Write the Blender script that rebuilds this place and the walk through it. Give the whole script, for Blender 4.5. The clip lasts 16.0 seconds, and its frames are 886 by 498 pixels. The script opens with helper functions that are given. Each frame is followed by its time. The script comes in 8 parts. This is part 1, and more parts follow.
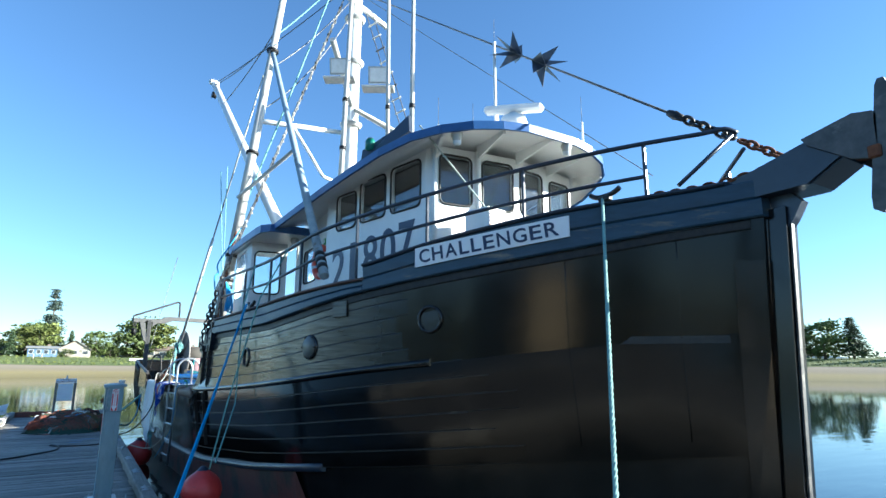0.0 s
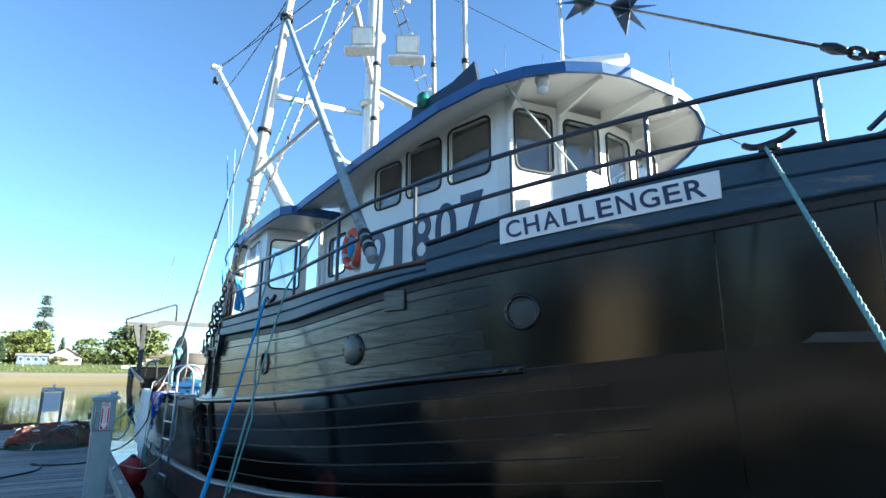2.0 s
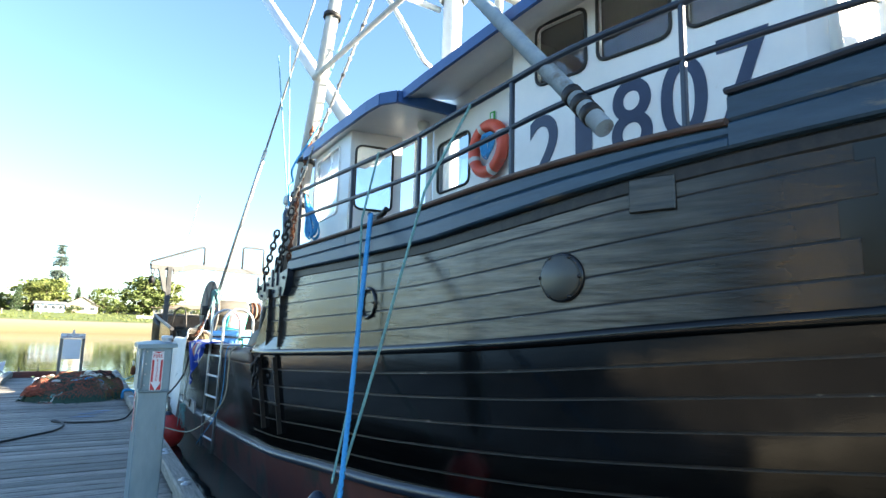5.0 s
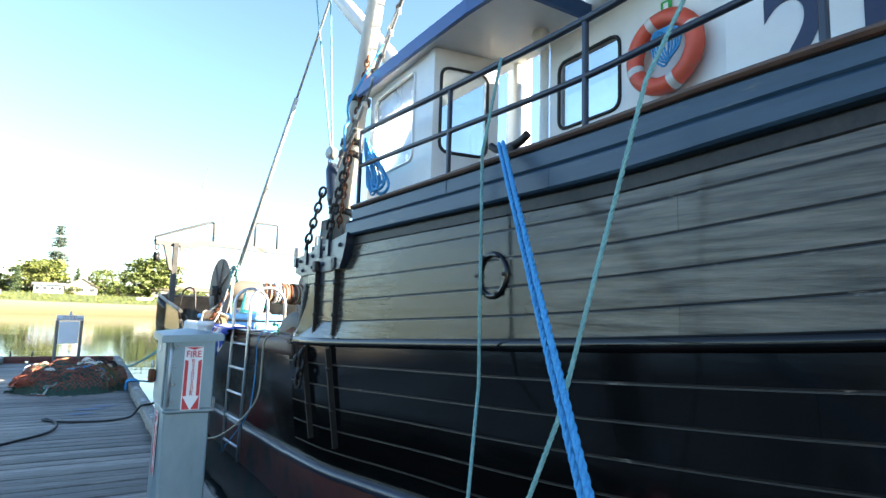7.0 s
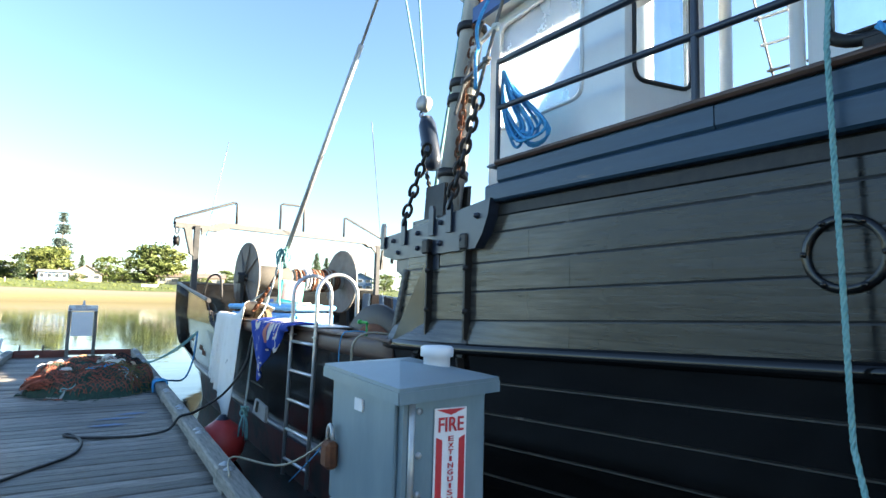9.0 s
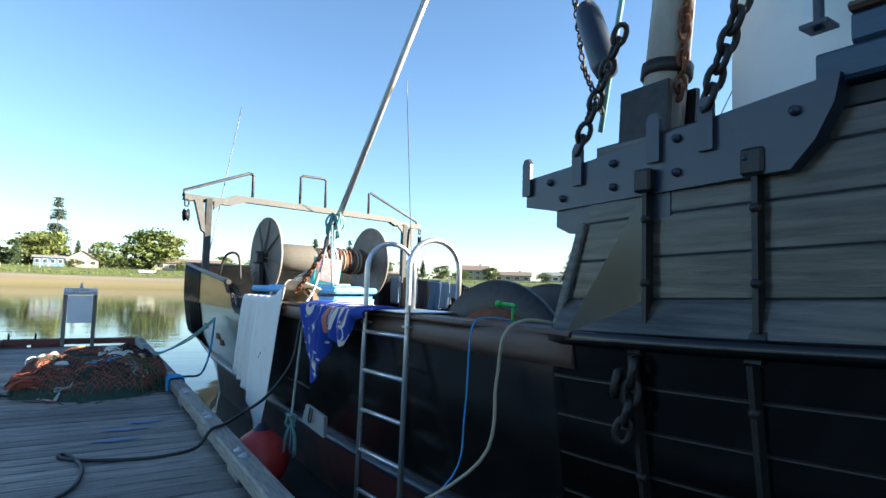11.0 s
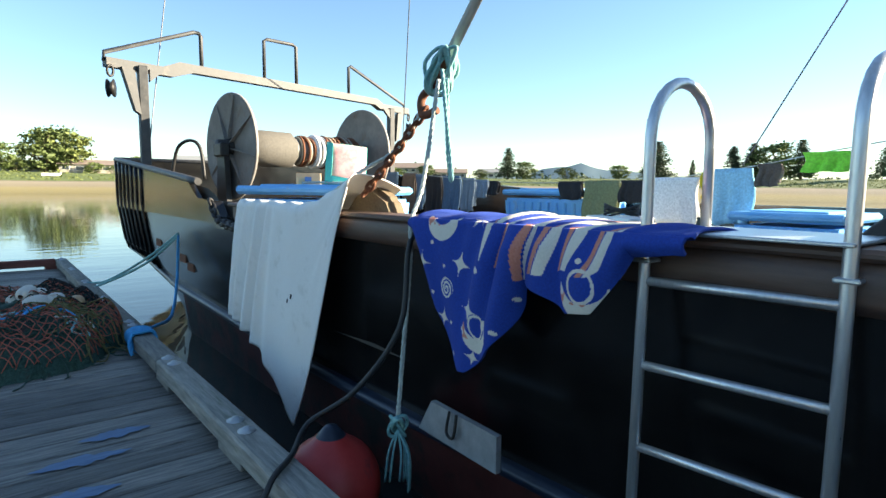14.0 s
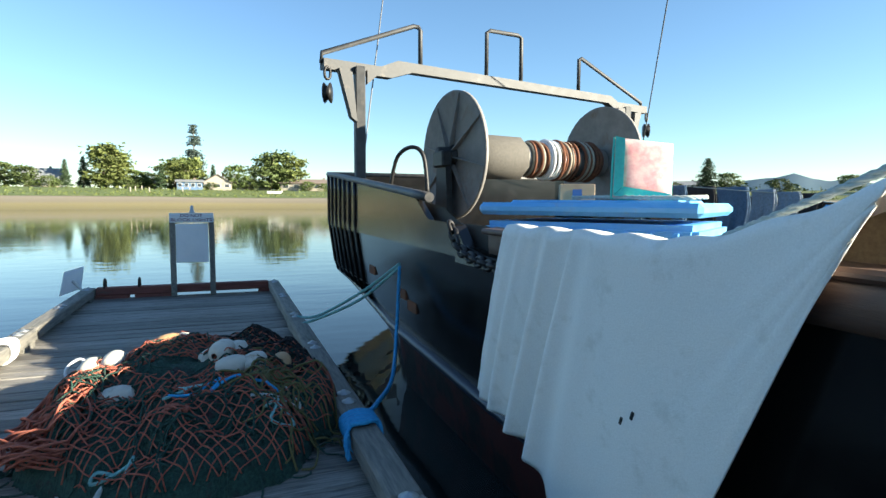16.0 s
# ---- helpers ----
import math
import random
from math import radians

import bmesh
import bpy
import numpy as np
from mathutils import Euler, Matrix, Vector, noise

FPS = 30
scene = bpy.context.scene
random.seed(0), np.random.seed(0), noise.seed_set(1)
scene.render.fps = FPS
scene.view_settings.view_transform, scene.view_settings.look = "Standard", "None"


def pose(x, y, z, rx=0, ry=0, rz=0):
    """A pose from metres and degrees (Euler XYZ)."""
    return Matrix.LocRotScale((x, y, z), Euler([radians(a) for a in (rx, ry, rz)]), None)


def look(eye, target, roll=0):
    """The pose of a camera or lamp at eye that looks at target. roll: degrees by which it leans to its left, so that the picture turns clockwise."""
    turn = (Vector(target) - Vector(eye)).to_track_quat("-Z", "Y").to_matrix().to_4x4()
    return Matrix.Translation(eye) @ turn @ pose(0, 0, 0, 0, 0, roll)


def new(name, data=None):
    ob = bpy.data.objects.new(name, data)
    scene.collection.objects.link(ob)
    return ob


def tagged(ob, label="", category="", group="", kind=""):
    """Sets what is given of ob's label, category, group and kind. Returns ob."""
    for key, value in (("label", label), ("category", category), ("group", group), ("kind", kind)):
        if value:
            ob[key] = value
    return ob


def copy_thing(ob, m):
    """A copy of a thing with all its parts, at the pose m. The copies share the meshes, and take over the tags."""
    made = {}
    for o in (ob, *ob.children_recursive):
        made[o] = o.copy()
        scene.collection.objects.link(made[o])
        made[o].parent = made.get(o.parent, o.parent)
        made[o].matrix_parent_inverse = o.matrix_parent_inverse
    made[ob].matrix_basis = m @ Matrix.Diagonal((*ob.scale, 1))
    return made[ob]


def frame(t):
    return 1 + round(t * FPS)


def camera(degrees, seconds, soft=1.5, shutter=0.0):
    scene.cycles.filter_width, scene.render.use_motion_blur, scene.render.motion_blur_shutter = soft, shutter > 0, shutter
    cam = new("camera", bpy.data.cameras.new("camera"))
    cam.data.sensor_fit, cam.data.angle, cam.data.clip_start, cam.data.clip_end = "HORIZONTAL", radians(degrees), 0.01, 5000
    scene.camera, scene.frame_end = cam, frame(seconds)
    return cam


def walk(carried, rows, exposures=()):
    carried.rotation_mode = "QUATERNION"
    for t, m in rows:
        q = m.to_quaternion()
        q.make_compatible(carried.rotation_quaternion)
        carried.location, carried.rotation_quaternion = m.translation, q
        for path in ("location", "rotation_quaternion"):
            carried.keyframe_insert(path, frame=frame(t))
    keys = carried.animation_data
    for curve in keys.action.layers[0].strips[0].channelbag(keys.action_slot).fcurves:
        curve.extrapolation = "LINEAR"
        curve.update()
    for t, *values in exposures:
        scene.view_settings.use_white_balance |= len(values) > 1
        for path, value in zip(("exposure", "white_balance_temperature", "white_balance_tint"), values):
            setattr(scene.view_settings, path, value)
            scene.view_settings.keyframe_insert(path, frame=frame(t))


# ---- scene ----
cam = camera(76.2, 16.0)
EXPOSURES = [(0, 2.02, 5650, 2), (3.5, 2.75, 6500, 5), (7, 3.15, 7400, 9), (9, 2.9, 7200, 9), (10.2, 2.48, 6700, 7), (12.5, 2.1, 6800, 6), (14, 2.3, 7200, 6), (15, 2.25, 7300, 6), (16, 1.95, 6600, 3)]
PATH = [
    (0, (0.831, 0.819, 1.456), (1.874, 2.474, 1.871), 0.2),
    (0.5, (0.898, 1.165, 1.439), (1.945, 2.818, 1.853), 0.1),
    (1, (0.882, 1.538, 1.453), (1.928, 3.188, 1.882), 0.2),
    (1.5, (0.847, 1.886, 1.458), (1.902, 3.526, 1.903), 0.3),
    (2, (0.907, 2.297, 1.462), (1.964, 3.937, 1.9), 0.1),
    (2.5, (0.861, 2.661, 1.443), (1.917, 4.303, 1.877), 0.3),
    (3, (0.851, 3.076, 1.42), (1.911, 4.722, 1.829), 0.5),
    (3.5, (0.825, 3.474, 1.433), (1.874, 5.133, 1.813), 0.4),
    (4, (0.75, 3.856, 1.411), (1.785, 5.528, 1.772), 1.0),
    (4.2, (0.763, 4.015, 1.384), (1.8, 5.692, 1.724), 1.2),
    (6.3, (0.832, 5.7, 1.369), (1.886, 7.377, 1.642), 1.5),
    (6.5, (0.821, 5.884, 1.38), (1.873, 7.564, 1.65), 1.9),
    (7, (0.847, 6.367, 1.358), (1.898, 8.051, 1.598), 1.9),
    (7.5, (0.759, 6.769, 1.349), (1.806, 8.46, 1.564), 2.1),
    (8, (0.726, 7.223, 1.36), (1.772, 8.917, 1.553), 2.0),
    (8.5, (0.736, 7.625, 1.391), (1.784, 9.318, 1.577), 1.6),
    (9, (0.643, 8.011, 1.404), (1.692, 9.703, 1.591), 1.6),
    (9.5, (0.66, 8.453, 1.371), (1.711, 10.144, 1.556), 1.7),
    (10, (0.626, 8.877, 1.376), (1.675, 10.57, 1.557), 1.6),
    (10.2, (0.583, 9.025, 1.363), (1.632, 10.719, 1.537), 1.6),
    (12.3, (0.697, 11.19, 1.258), (1.844, 12.827, 1.214), 1.6),
    (12.5, (0.689, 11.329, 1.265), (1.856, 12.951, 1.168), 1.6),
    (13, (0.664, 11.779, 1.265), (1.854, 13.377, 1.09), 1.3),
    (13.5, (0.741, 12.281, 1.249), (1.992, 13.827, 1.033), 1.0),
    (14, (0.708, 12.757, 1.268), (1.966, 14.298, 1.054), 0.6),
    (14.5, (0.788, 13.331, 1.26), (1.99, 14.917, 1.062), 0.7),
    (15, (0.9, 13.814, 1.294), (1.941, 15.511, 1.105), 0.3),
    (15.5, (0.924, 14.301, 1.28), (1.797, 16.092, 1.103), 0.4),
    (16, (0.984, 14.838, 1.277), (1.703, 16.697, 1.11), 0.3),
]
walk(cam, [(t, look(eye, target, roll)) for t, eye, target, roll in PATH], EXPOSURES)

# ---- light ----
DECK, WATER = -0.10, -0.62
SUN_DIR = Vector((0.83, -0.55, 0.345)).normalized()
world = bpy.data.worlds.new("world")
scene.world = world
world.use_nodes = True
wt = world.node_tree
sky = wt.nodes.new("ShaderNodeTexSky")
sky.sky_type, sky.sun_disc = "NISHITA", False
sky.sun_elevation = math.asin(SUN_DIR.z)
sky.sun_rotation = math.atan2(SUN_DIR.x, SUN_DIR.y)
sky.air_density, sky.dust_density, sky.ozone_density = 1.0, 0.05, 4.2
wt.nodes["Background"].inputs["Strength"].default_value = 0.065
wt.links.new(sky.outputs[0], wt.nodes["Background"].inputs["Color"])
sun = new("sun", bpy.data.lights.new("sun", "SUN"))
sun.data.energy, sun.data.angle, sun.data.color = 5.0, radians(0.53), (1.0, 0.90, 0.76)
sun.matrix_world = look(SUN_DIR * 60, (0, 0, 0))


# ---- materials ----
def mat(name, c1, c2=None, scale=9.0, rough=0.6, metal=0.0, bump=0.25, stretch=(1, 1, 1), stain=None, stain_scale=1.3,
        stain_at=0.56, stain_stretch=None, vary=0.0, coat=0.0, rough_var=0.15, trans=0.0, depth=0.004):
    """Two scales of noise: grain between c1 and c2, and stains where the coarse noise is high."""
    m = bpy.data.materials.new(name)
    m.use_nodes = True
    nt = m.node_tree
    b = nt.nodes["Principled BSDF"]
    N, L = nt.nodes.new, nt.links.new
    tc, mp = N("ShaderNodeTexCoord"), N("ShaderNodeMapping")
    mp.inputs["Scale"].default_value = stretch
    L(tc.outputs["Object"], mp.inputs["Vector"])
    fine = N("ShaderNodeTexNoise")
    fine.inputs["Scale"].default_value, fine.inputs["Detail"].default_value = scale, 8
    fine.inputs["Roughness"].default_value = 0.65
    L(mp.outputs[0], fine.inputs["Vector"])
    info = N("ShaderNodeObjectInfo")
    if vary:
        add = N("ShaderNodeVectorMath")
        comb = N("ShaderNodeMath")
        comb.operation = "MULTIPLY"
        comb.inputs[1].default_value = 37.0
        L(info.outputs["Random"], comb.inputs[0])
        L(mp.outputs[0], add.inputs[0])
        L(comb.outputs[0], add.inputs[1])
        L(add.outputs[0], fine.inputs["Vector"])
    ramp = N("ShaderNodeValToRGB")
    ramp.color_ramp.elements[0].position, ramp.color_ramp.elements[1].position = 0.34, 0.68
    ramp.color_ramp.elements[0].color = (*c1, 1)
    ramp.color_ramp.elements[1].color = (*(c2 or [min(1, c * 1.25) for c in c1]), 1)
    L(fine.outputs["Fac"], ramp.inputs[0])
    col = ramp.outputs[0]
    if stain:
        big = N("ShaderNodeTexNoise")
        big.inputs["Scale"].default_value, big.inputs["Detail"].default_value = stain_scale, 9
        big.inputs["Roughness"].default_value = 0.7
        if stain_stretch:
            mp2 = N("ShaderNodeMapping")
            mp2.inputs["Scale"].default_value = stain_stretch
            L(tc.outputs["Object"], mp2.inputs["Vector"])
            L(mp2.outputs[0], big.inputs["Vector"])
        else:
            L(mp.outputs[0], big.inputs["Vector"])
        sr = N("ShaderNodeValToRGB")
        sr.color_ramp.elements[0].position, sr.color_ramp.elements[1].position = stain_at, stain_at + 0.1
        L(big.outputs["Fac"], sr.inputs[0])
        mx = N("ShaderNodeMix")
        mx.data_type = "RGBA"
        L(sr.outputs[0], mx.inputs[0])
        L(col, mx.inputs[6])
        mx.inputs[7].default_value = (*stain, 1)
        col = mx.outputs[2]
    if vary:
        hv = N("ShaderNodeHueSaturation")
        mr = N("ShaderNodeMapRange")
        mr.inputs[3].default_value, mr.inputs[4].default_value = 1 - vary, 1 + vary
        L(info.outputs["Random"], mr.inputs[0])
        L(mr.outputs[0], hv.inputs["Value"])
        L(col, hv.inputs["Color"])
        col = hv.outputs[0]
    L(col, b.inputs["Base Color"])
    rr = N("ShaderNodeMapRange")
    rr.inputs[3].default_value, rr.inputs[4].default_value = max(0.02, rough - rough_var), min(1, rough + rough_var)
    L(fine.outputs["Fac"], rr.inputs[0])
    L(rr.outputs[0], b.inputs["Roughness"])
    b.inputs["Metallic"].default_value = metal
    b.inputs["Coat Weight"].default_value = coat
    b.inputs["Transmission Weight"].default_value = trans
    if bump:
        bp = N("ShaderNodeBump")
        bp.inputs["Strength"].default_value, bp.inputs["Distance"].default_value = bump, depth
        L(fine.outputs["Fac"], bp.inputs["Height"])
        L(bp.outputs[0], b.inputs["Normal"])
    return m


HULL = mat("black_hull_paint", (0.003, 0.0035, 0.0045), (0.008, 0.0085, 0.010), 6, 0.17, bump=0.34, stretch=(1, 0.22, 3.0), stain=(0.10, 0.095, 0.08),
           stain_scale=2.6, stain_at=0.69, stain_stretch=(1, 0.6, 11), rough_var=0.12, depth=0.010)


def lit_streaks(m):
    """Worn paint and tan patches of light coloured in on two stretches of the topsides, broken into streaks along the
    grain.
    """
    nt = m.node_tree
    N, L = nt.nodes.new, nt.links.new
    b = nt.nodes["Principled BSDF"]
    src = b.inputs["Base Color"].links[0].from_socket
    tc, sep, mp, streak, blotch = N("ShaderNodeTexCoord"), N("ShaderNodeSeparateXYZ"), N("ShaderNodeMapping"), N("ShaderNodeTexNoise"), N("ShaderNodeTexNoise")
    mp.inputs["Scale"].default_value = (1, 0.9, 14)
    streak.inputs["Scale"].default_value, streak.inputs["Detail"].default_value, streak.inputs["Roughness"].default_value = 2.2, 8, 0.62
    blotch.inputs["Scale"].default_value, blotch.inputs["Detail"].default_value = 0.9, 5
    L(tc.outputs["Object"], sep.inputs[0])
    L(tc.outputs["Object"], mp.inputs[0])
    L(mp.outputs[0], streak.inputs["Vector"])
    L(tc.outputs["Object"], blotch.inputs["Vector"])
    warp = N("ShaderNodeMath")
    warp.operation = "MULTIPLY_ADD"
    warp.inputs[1].default_value = 1.6
    L(blotch.outputs["Fac"], warp.inputs[0])
    L(sep.outputs["Y"], warp.inputs[2])
    run = N("ShaderNodeMapRange")
    run.inputs[1].default_value, run.inputs[2].default_value = 5.8, 12.8
    L(warp.outputs[0], run.inputs[0])
    zone = N("ShaderNodeValToRGB")
    e = zone.color_ramp.elements
    e[0].position, e[0].color = 0.10, (0, 0, 0, 1)
    e[1].position, e[1].color = 0.27, (1, 1, 1, 1)
    for p, v in ((0.44, 1.0), (0.51, 0.06), (0.68, 0.06), (0.75, 0.6)):
        k = e.new(p)
        k.color = (v, v, v, 1)
    L(run.outputs[0], zone.inputs[0])
    grain = N("ShaderNodeValToRGB")
    grain.color_ramp.elements[0].position, grain.color_ramp.elements[1].position = 0.34, 0.66
    grain.color_ramp.elements[0].color = (0.12, 0.12, 0.12, 1)
    L(streak.outputs["Fac"], grain.inputs[0])
    fac, mix = N("ShaderNodeMath"), N("ShaderNodeMix")
    fac.operation = "MULTIPLY"
    mix.data_type = "RGBA"
    L(zone.outputs[0], fac.inputs[0])
    L(grain.outputs[0], fac.inputs[1])
    L(fac.outputs[0], mix.inputs[0])
    L(src, mix.inputs[6])
    mix.inputs[7].default_value = (0.145, 0.132, 0.108, 1)
    L(mix.outputs[2], b.inputs["Base Color"])


lit_streaks(HULL)
LOWHULL = mat("glossy_black_hull_paint", (0.0022, 0.0022, 0.0024), (0.005, 0.0048, 0.0046), 5, 0.13, bump=0.10, stretch=(1, 0.3, 2.4), stain=(0.10, 0.09, 0.075),
              stain_scale=2.4, stain_at=0.735, stain_stretch=(1, 0.7, 14), rough_var=0.06, depth=0.006)
BOWM = mat("smooth_black_bow_paint", (0.0024, 0.0024, 0.0027), (0.005, 0.0049, 0.005), 2.2, 0.17, bump=0.14, stretch=(1, 0.6, 1.6), stain=(0.016, 0.015, 0.013), stain_scale=1.0,
           stain_at=0.66, rough_var=0.07)
for m_ in (BOWM, LOWHULL, HULL):
    m_.node_tree.nodes["Principled BSDF"].inputs["Specular IOR Level"].default_value = 0.36
WORN = mat("worn_plank_edge", (0.005, 0.005, 0.005), (0.014, 0.013, 0.012), 9, 0.5, bump=0.4, stain=(0.30, 0.27, 0.22), stain_scale=2.6, stain_at=0.61, stain_stretch=(1, 0.9, 3))
PLATE = mat("black_steel_paint", (0.005, 0.005, 0.0055), (0.011, 0.0105, 0.010), 5, 0.20, bump=0.25, stain=(0.05, 0.03, 0.02), stain_scale=1.1,
            stain_at=0.66, rough_var=0.1)
BOTTOM = mat("red_antifouling", (0.085, 0.018, 0.014), (0.14, 0.04, 0.03), 6, 0.5, stain=(0.02, 0.02, 0.015), stain_at=0.5)
BLUE = mat("worn_blue_paint", (0.010, 0.034, 0.062), (0.026, 0.064, 0.105), 6, 0.42, bump=0.6, stretch=(1, 0.3, 2.5), stain=(0.15, 0.13, 0.10),
           stain_scale=2.2, stain_at=0.58, stain_stretch=(1, 0.5, 3.5), vary=0.18)
BLUETRIM = mat("blue_trim_paint", (0.02, 0.075, 0.22), (0.03, 0.10, 0.28), 6, 0.35, bump=0.15)
NAVY = mat("dark_navy_paint", (0.012, 0.020, 0.035), (0.02, 0.03, 0.05), 8, 0.35, bump=0.2, stain=(0.06, 0.03, 0.02), stain_scale=4, stain_at=0.68)
CAP = mat("worn_brown_cap_wood", (0.065, 0.036, 0.026), (0.125, 0.072, 0.052), 8, 0.55, bump=0.5, stretch=(3, 0.4, 3), stain=(0.05, 0.03, 0.03), stain_scale=3)
WHITE = mat("white_boat_paint", (0.74, 0.75, 0.74), (0.80, 0.80, 0.78), 5, 0.38, bump=0.08, stain=(0.62, 0.58, 0.50), stain_scale=1.6, stain_at=0.63)
NUMBER = mat("navy_lettering", (0.010, 0.020, 0.06), (0.015, 0.03, 0.08), 8, 0.4, bump=0.05)
SIGNW = mat("sign_white", (0.74, 0.75, 0.76), (0.8, 0.8, 0.8), 7, 0.45, bump=0.05)
WOOD = mat("weathered_dock_wood", (0.065, 0.061, 0.055), (0.29, 0.265, 0.23), 10, 0.62, bump=1.0, stretch=(0.4, 7, 3), stain=(0.06, 0.055, 0.05), stain_scale=1.3,
           stain_at=0.55, vary=0.42, depth=0.006)
RAILWOOD = mat("grey_rail_timber", (0.13, 0.125, 0.11), (0.30, 0.28, 0.24), 9, 0.8, bump=0.9, stretch=(6, 0.5, 4), stain=(0.10, 0.11, 0.07), stain_scale=2.2,
               stain_at=0.58, vary=0.2, depth=0.006)
REDWOOD = mat("red_painted_timber", (0.13, 0.035, 0.025), (0.22, 0.07, 0.05), 8, 0.7, bump=0.6, stretch=(0.5, 5, 3), stain=(0.10, 0.085, 0.07), stain_scale=2.5)
DARKWOOD = mat("tarred_float_timber", (0.03, 0.028, 0.025), (0.06, 0.055, 0.045), 6, 0.8, bump=0.6, stretch=(0.5, 1, 3))
STEEL = mat("galvanised_steel", (0.33, 0.35, 0.36), (0.47, 0.49, 0.50), 14, 0.42, 0.55, bump=0.1, stain=(0.22, 0.2, 0.18), stain_scale=2.0, stain_at=0.66)
ALU = mat("brushed_aluminium", (0.52, 0.54, 0.55), (0.66, 0.67, 0.68), 20, 0.34, 0.75, bump=0.08, stretch=(4, 4, 0.4))
CABGREY = mat("grey_cabinet_paint", (0.135, 0.205, 0.245), (0.205, 0.285, 0.325), 5, 0.40, 0.3, bump=0.15, stretch=(2, 2, 0.6), stain=(0.16, 0.17, 0.16), stain_scale=2.2,
              stain_at=0.6)
POLE = mat("painted_pole_grey", (0.42, 0.42, 0.40), (0.58, 0.57, 0.53), 6, 0.5, 0.2, bump=0.25, stretch=(3, 3, 0.6), stain=(0.26, 0.21, 0.16), stain_scale=3, stain_at=0.62)
OLDSTEEL = mat("weathered_black_steel", (0.045, 0.045, 0.045), (0.11, 0.105, 0.10), 9, 0.5, 0.3, bump=0.5, stretch=(1, 1, 1), stain=(0.18, 0.165, 0.145), stain_scale=3.5,
               stain_at=0.60)
RUST = mat("rusty_iron", (0.09, 0.032, 0.016), (0.22, 0.085, 0.04), 24, 0.85, 0.2, bump=0.8)
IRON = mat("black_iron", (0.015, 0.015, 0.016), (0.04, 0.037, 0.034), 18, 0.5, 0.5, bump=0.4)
RUBBER = mat("black_rubber", (0.012, 0.012, 0.012), (0.02, 0.02, 0.02), 20, 0.6, bump=0.3)
GLASSM = mat("window_glass", (0.62, 0.70, 0.74), None, 3, 0.02, bump=0.0, trans=1.0, rough_var=0.01)
CLEAR = mat("clear_plastic_sheet", (0.75, 0.80, 0.86), (0.82, 0.86, 0.9), 4, 0.25, bump=0.15, trans=0.55)
DARK = mat("dark_interior", (0.03, 0.028, 0.025), (0.06, 0.05, 0.04), 3, 0.7)
TEAK = mat("interior_wood", (0.11, 0.105, 0.10), (0.18, 0.17, 0.16), 4, 0.5, stretch=(1, 1, 4))


def make_water():
    m = bpy.data.materials.new("calm_water")
    m.use_nodes = True
    nt = m.node_tree
    b = nt.nodes["Principled BSDF"]
    b.inputs["Base Color"].default_value = (0.012, 0.022, 0.022, 1)
    b.inputs["Roughness"].default_value, b.inputs["IOR"].default_value = 0.03, 1.333
    tc, mp, n1, n2 = [nt.nodes.new(k) for k in ("ShaderNodeTexCoord", "ShaderNodeMapping", "ShaderNodeTexNoise", "ShaderNodeTexNoise")]
    mp.inputs["Scale"].default_value = (0.55, 1.5, 1)
    n1.inputs["Scale"].default_value, n1.inputs["Detail"].default_value = 0.9, 4
    n2.inputs["Scale"].default_value, n2.inputs["Detail"].default_value = 0.06, 3
    mul, bp = nt.nodes.new("ShaderNodeMath"), nt.nodes.new("ShaderNodeBump")
    mul.operation = "MULTIPLY"
    bp.inputs["Strength"].default_value, bp.inputs["Distance"].default_value = 0.35, 0.05
    L = nt.links.new
    L(tc.outputs["Object"], mp.inputs[0])
    L(mp.outputs[0], n1.inputs["Vector"])
    L(mp.outputs[0], n2.inputs["Vector"])
    L(n1.outputs["Fac"], mul.inputs[0])
    L(n2.outputs["Fac"], mul.inputs[1])
    L(mul.outputs[0], bp.inputs["Height"])
    L(bp.outputs[0], b.inputs["Normal"])
    return m


WATERM = make_water()


# ---- mesh tools ----
def part(name, bm, material, parent=None, label="", smooth=False):
    me = bpy.data.meshes.new(name)
    bm.to_mesh(me)
    bm.free()
    for mt in (material if isinstance(material, (list, tuple)) else [material]):
        me.materials.append(mt)
    if smooth:
        me.polygons.foreach_set("use_smooth", [True] * len(me.polygons))
    ob = new(name, me)
    if parent:
        ob.parent = parent
        ob.matrix_parent_inverse = parent.matrix_basis.inverted()
    if label:
        ob["label"] = label
    return ob


def base(name, at, label, category, group="", kind=""):
    e = new(name)
    e.location = at
    e.empty_display_size = 0.1
    bpy.context.view_layer.update()
    return tagged(e, label, category, group, kind)


def box(bm, c, s, m=None, bevel=0.0, mi=0):
    """A box with its centre, size and an optional turn; bevelled edges."""
    tmp = bmesh.new()
    bmesh.ops.create_cube(tmp, size=1)
    bmesh.ops.scale(tmp, vec=s, verts=tmp.verts)
    if bevel:
        bmesh.ops.bevel(tmp, geom=tmp.edges[:], offset=min(bevel, 0.45 * min(s)), segments=1, affect="EDGES")
    t = Matrix.Translation(c) @ (m or Matrix())
    vs = [bm.verts.new(t @ v.co) for v in tmp.verts]
    for f in tmp.faces:
        g = bm.faces.new([vs[v.index] for v in f.verts])
        g.material_index = mi
    tmp.free()


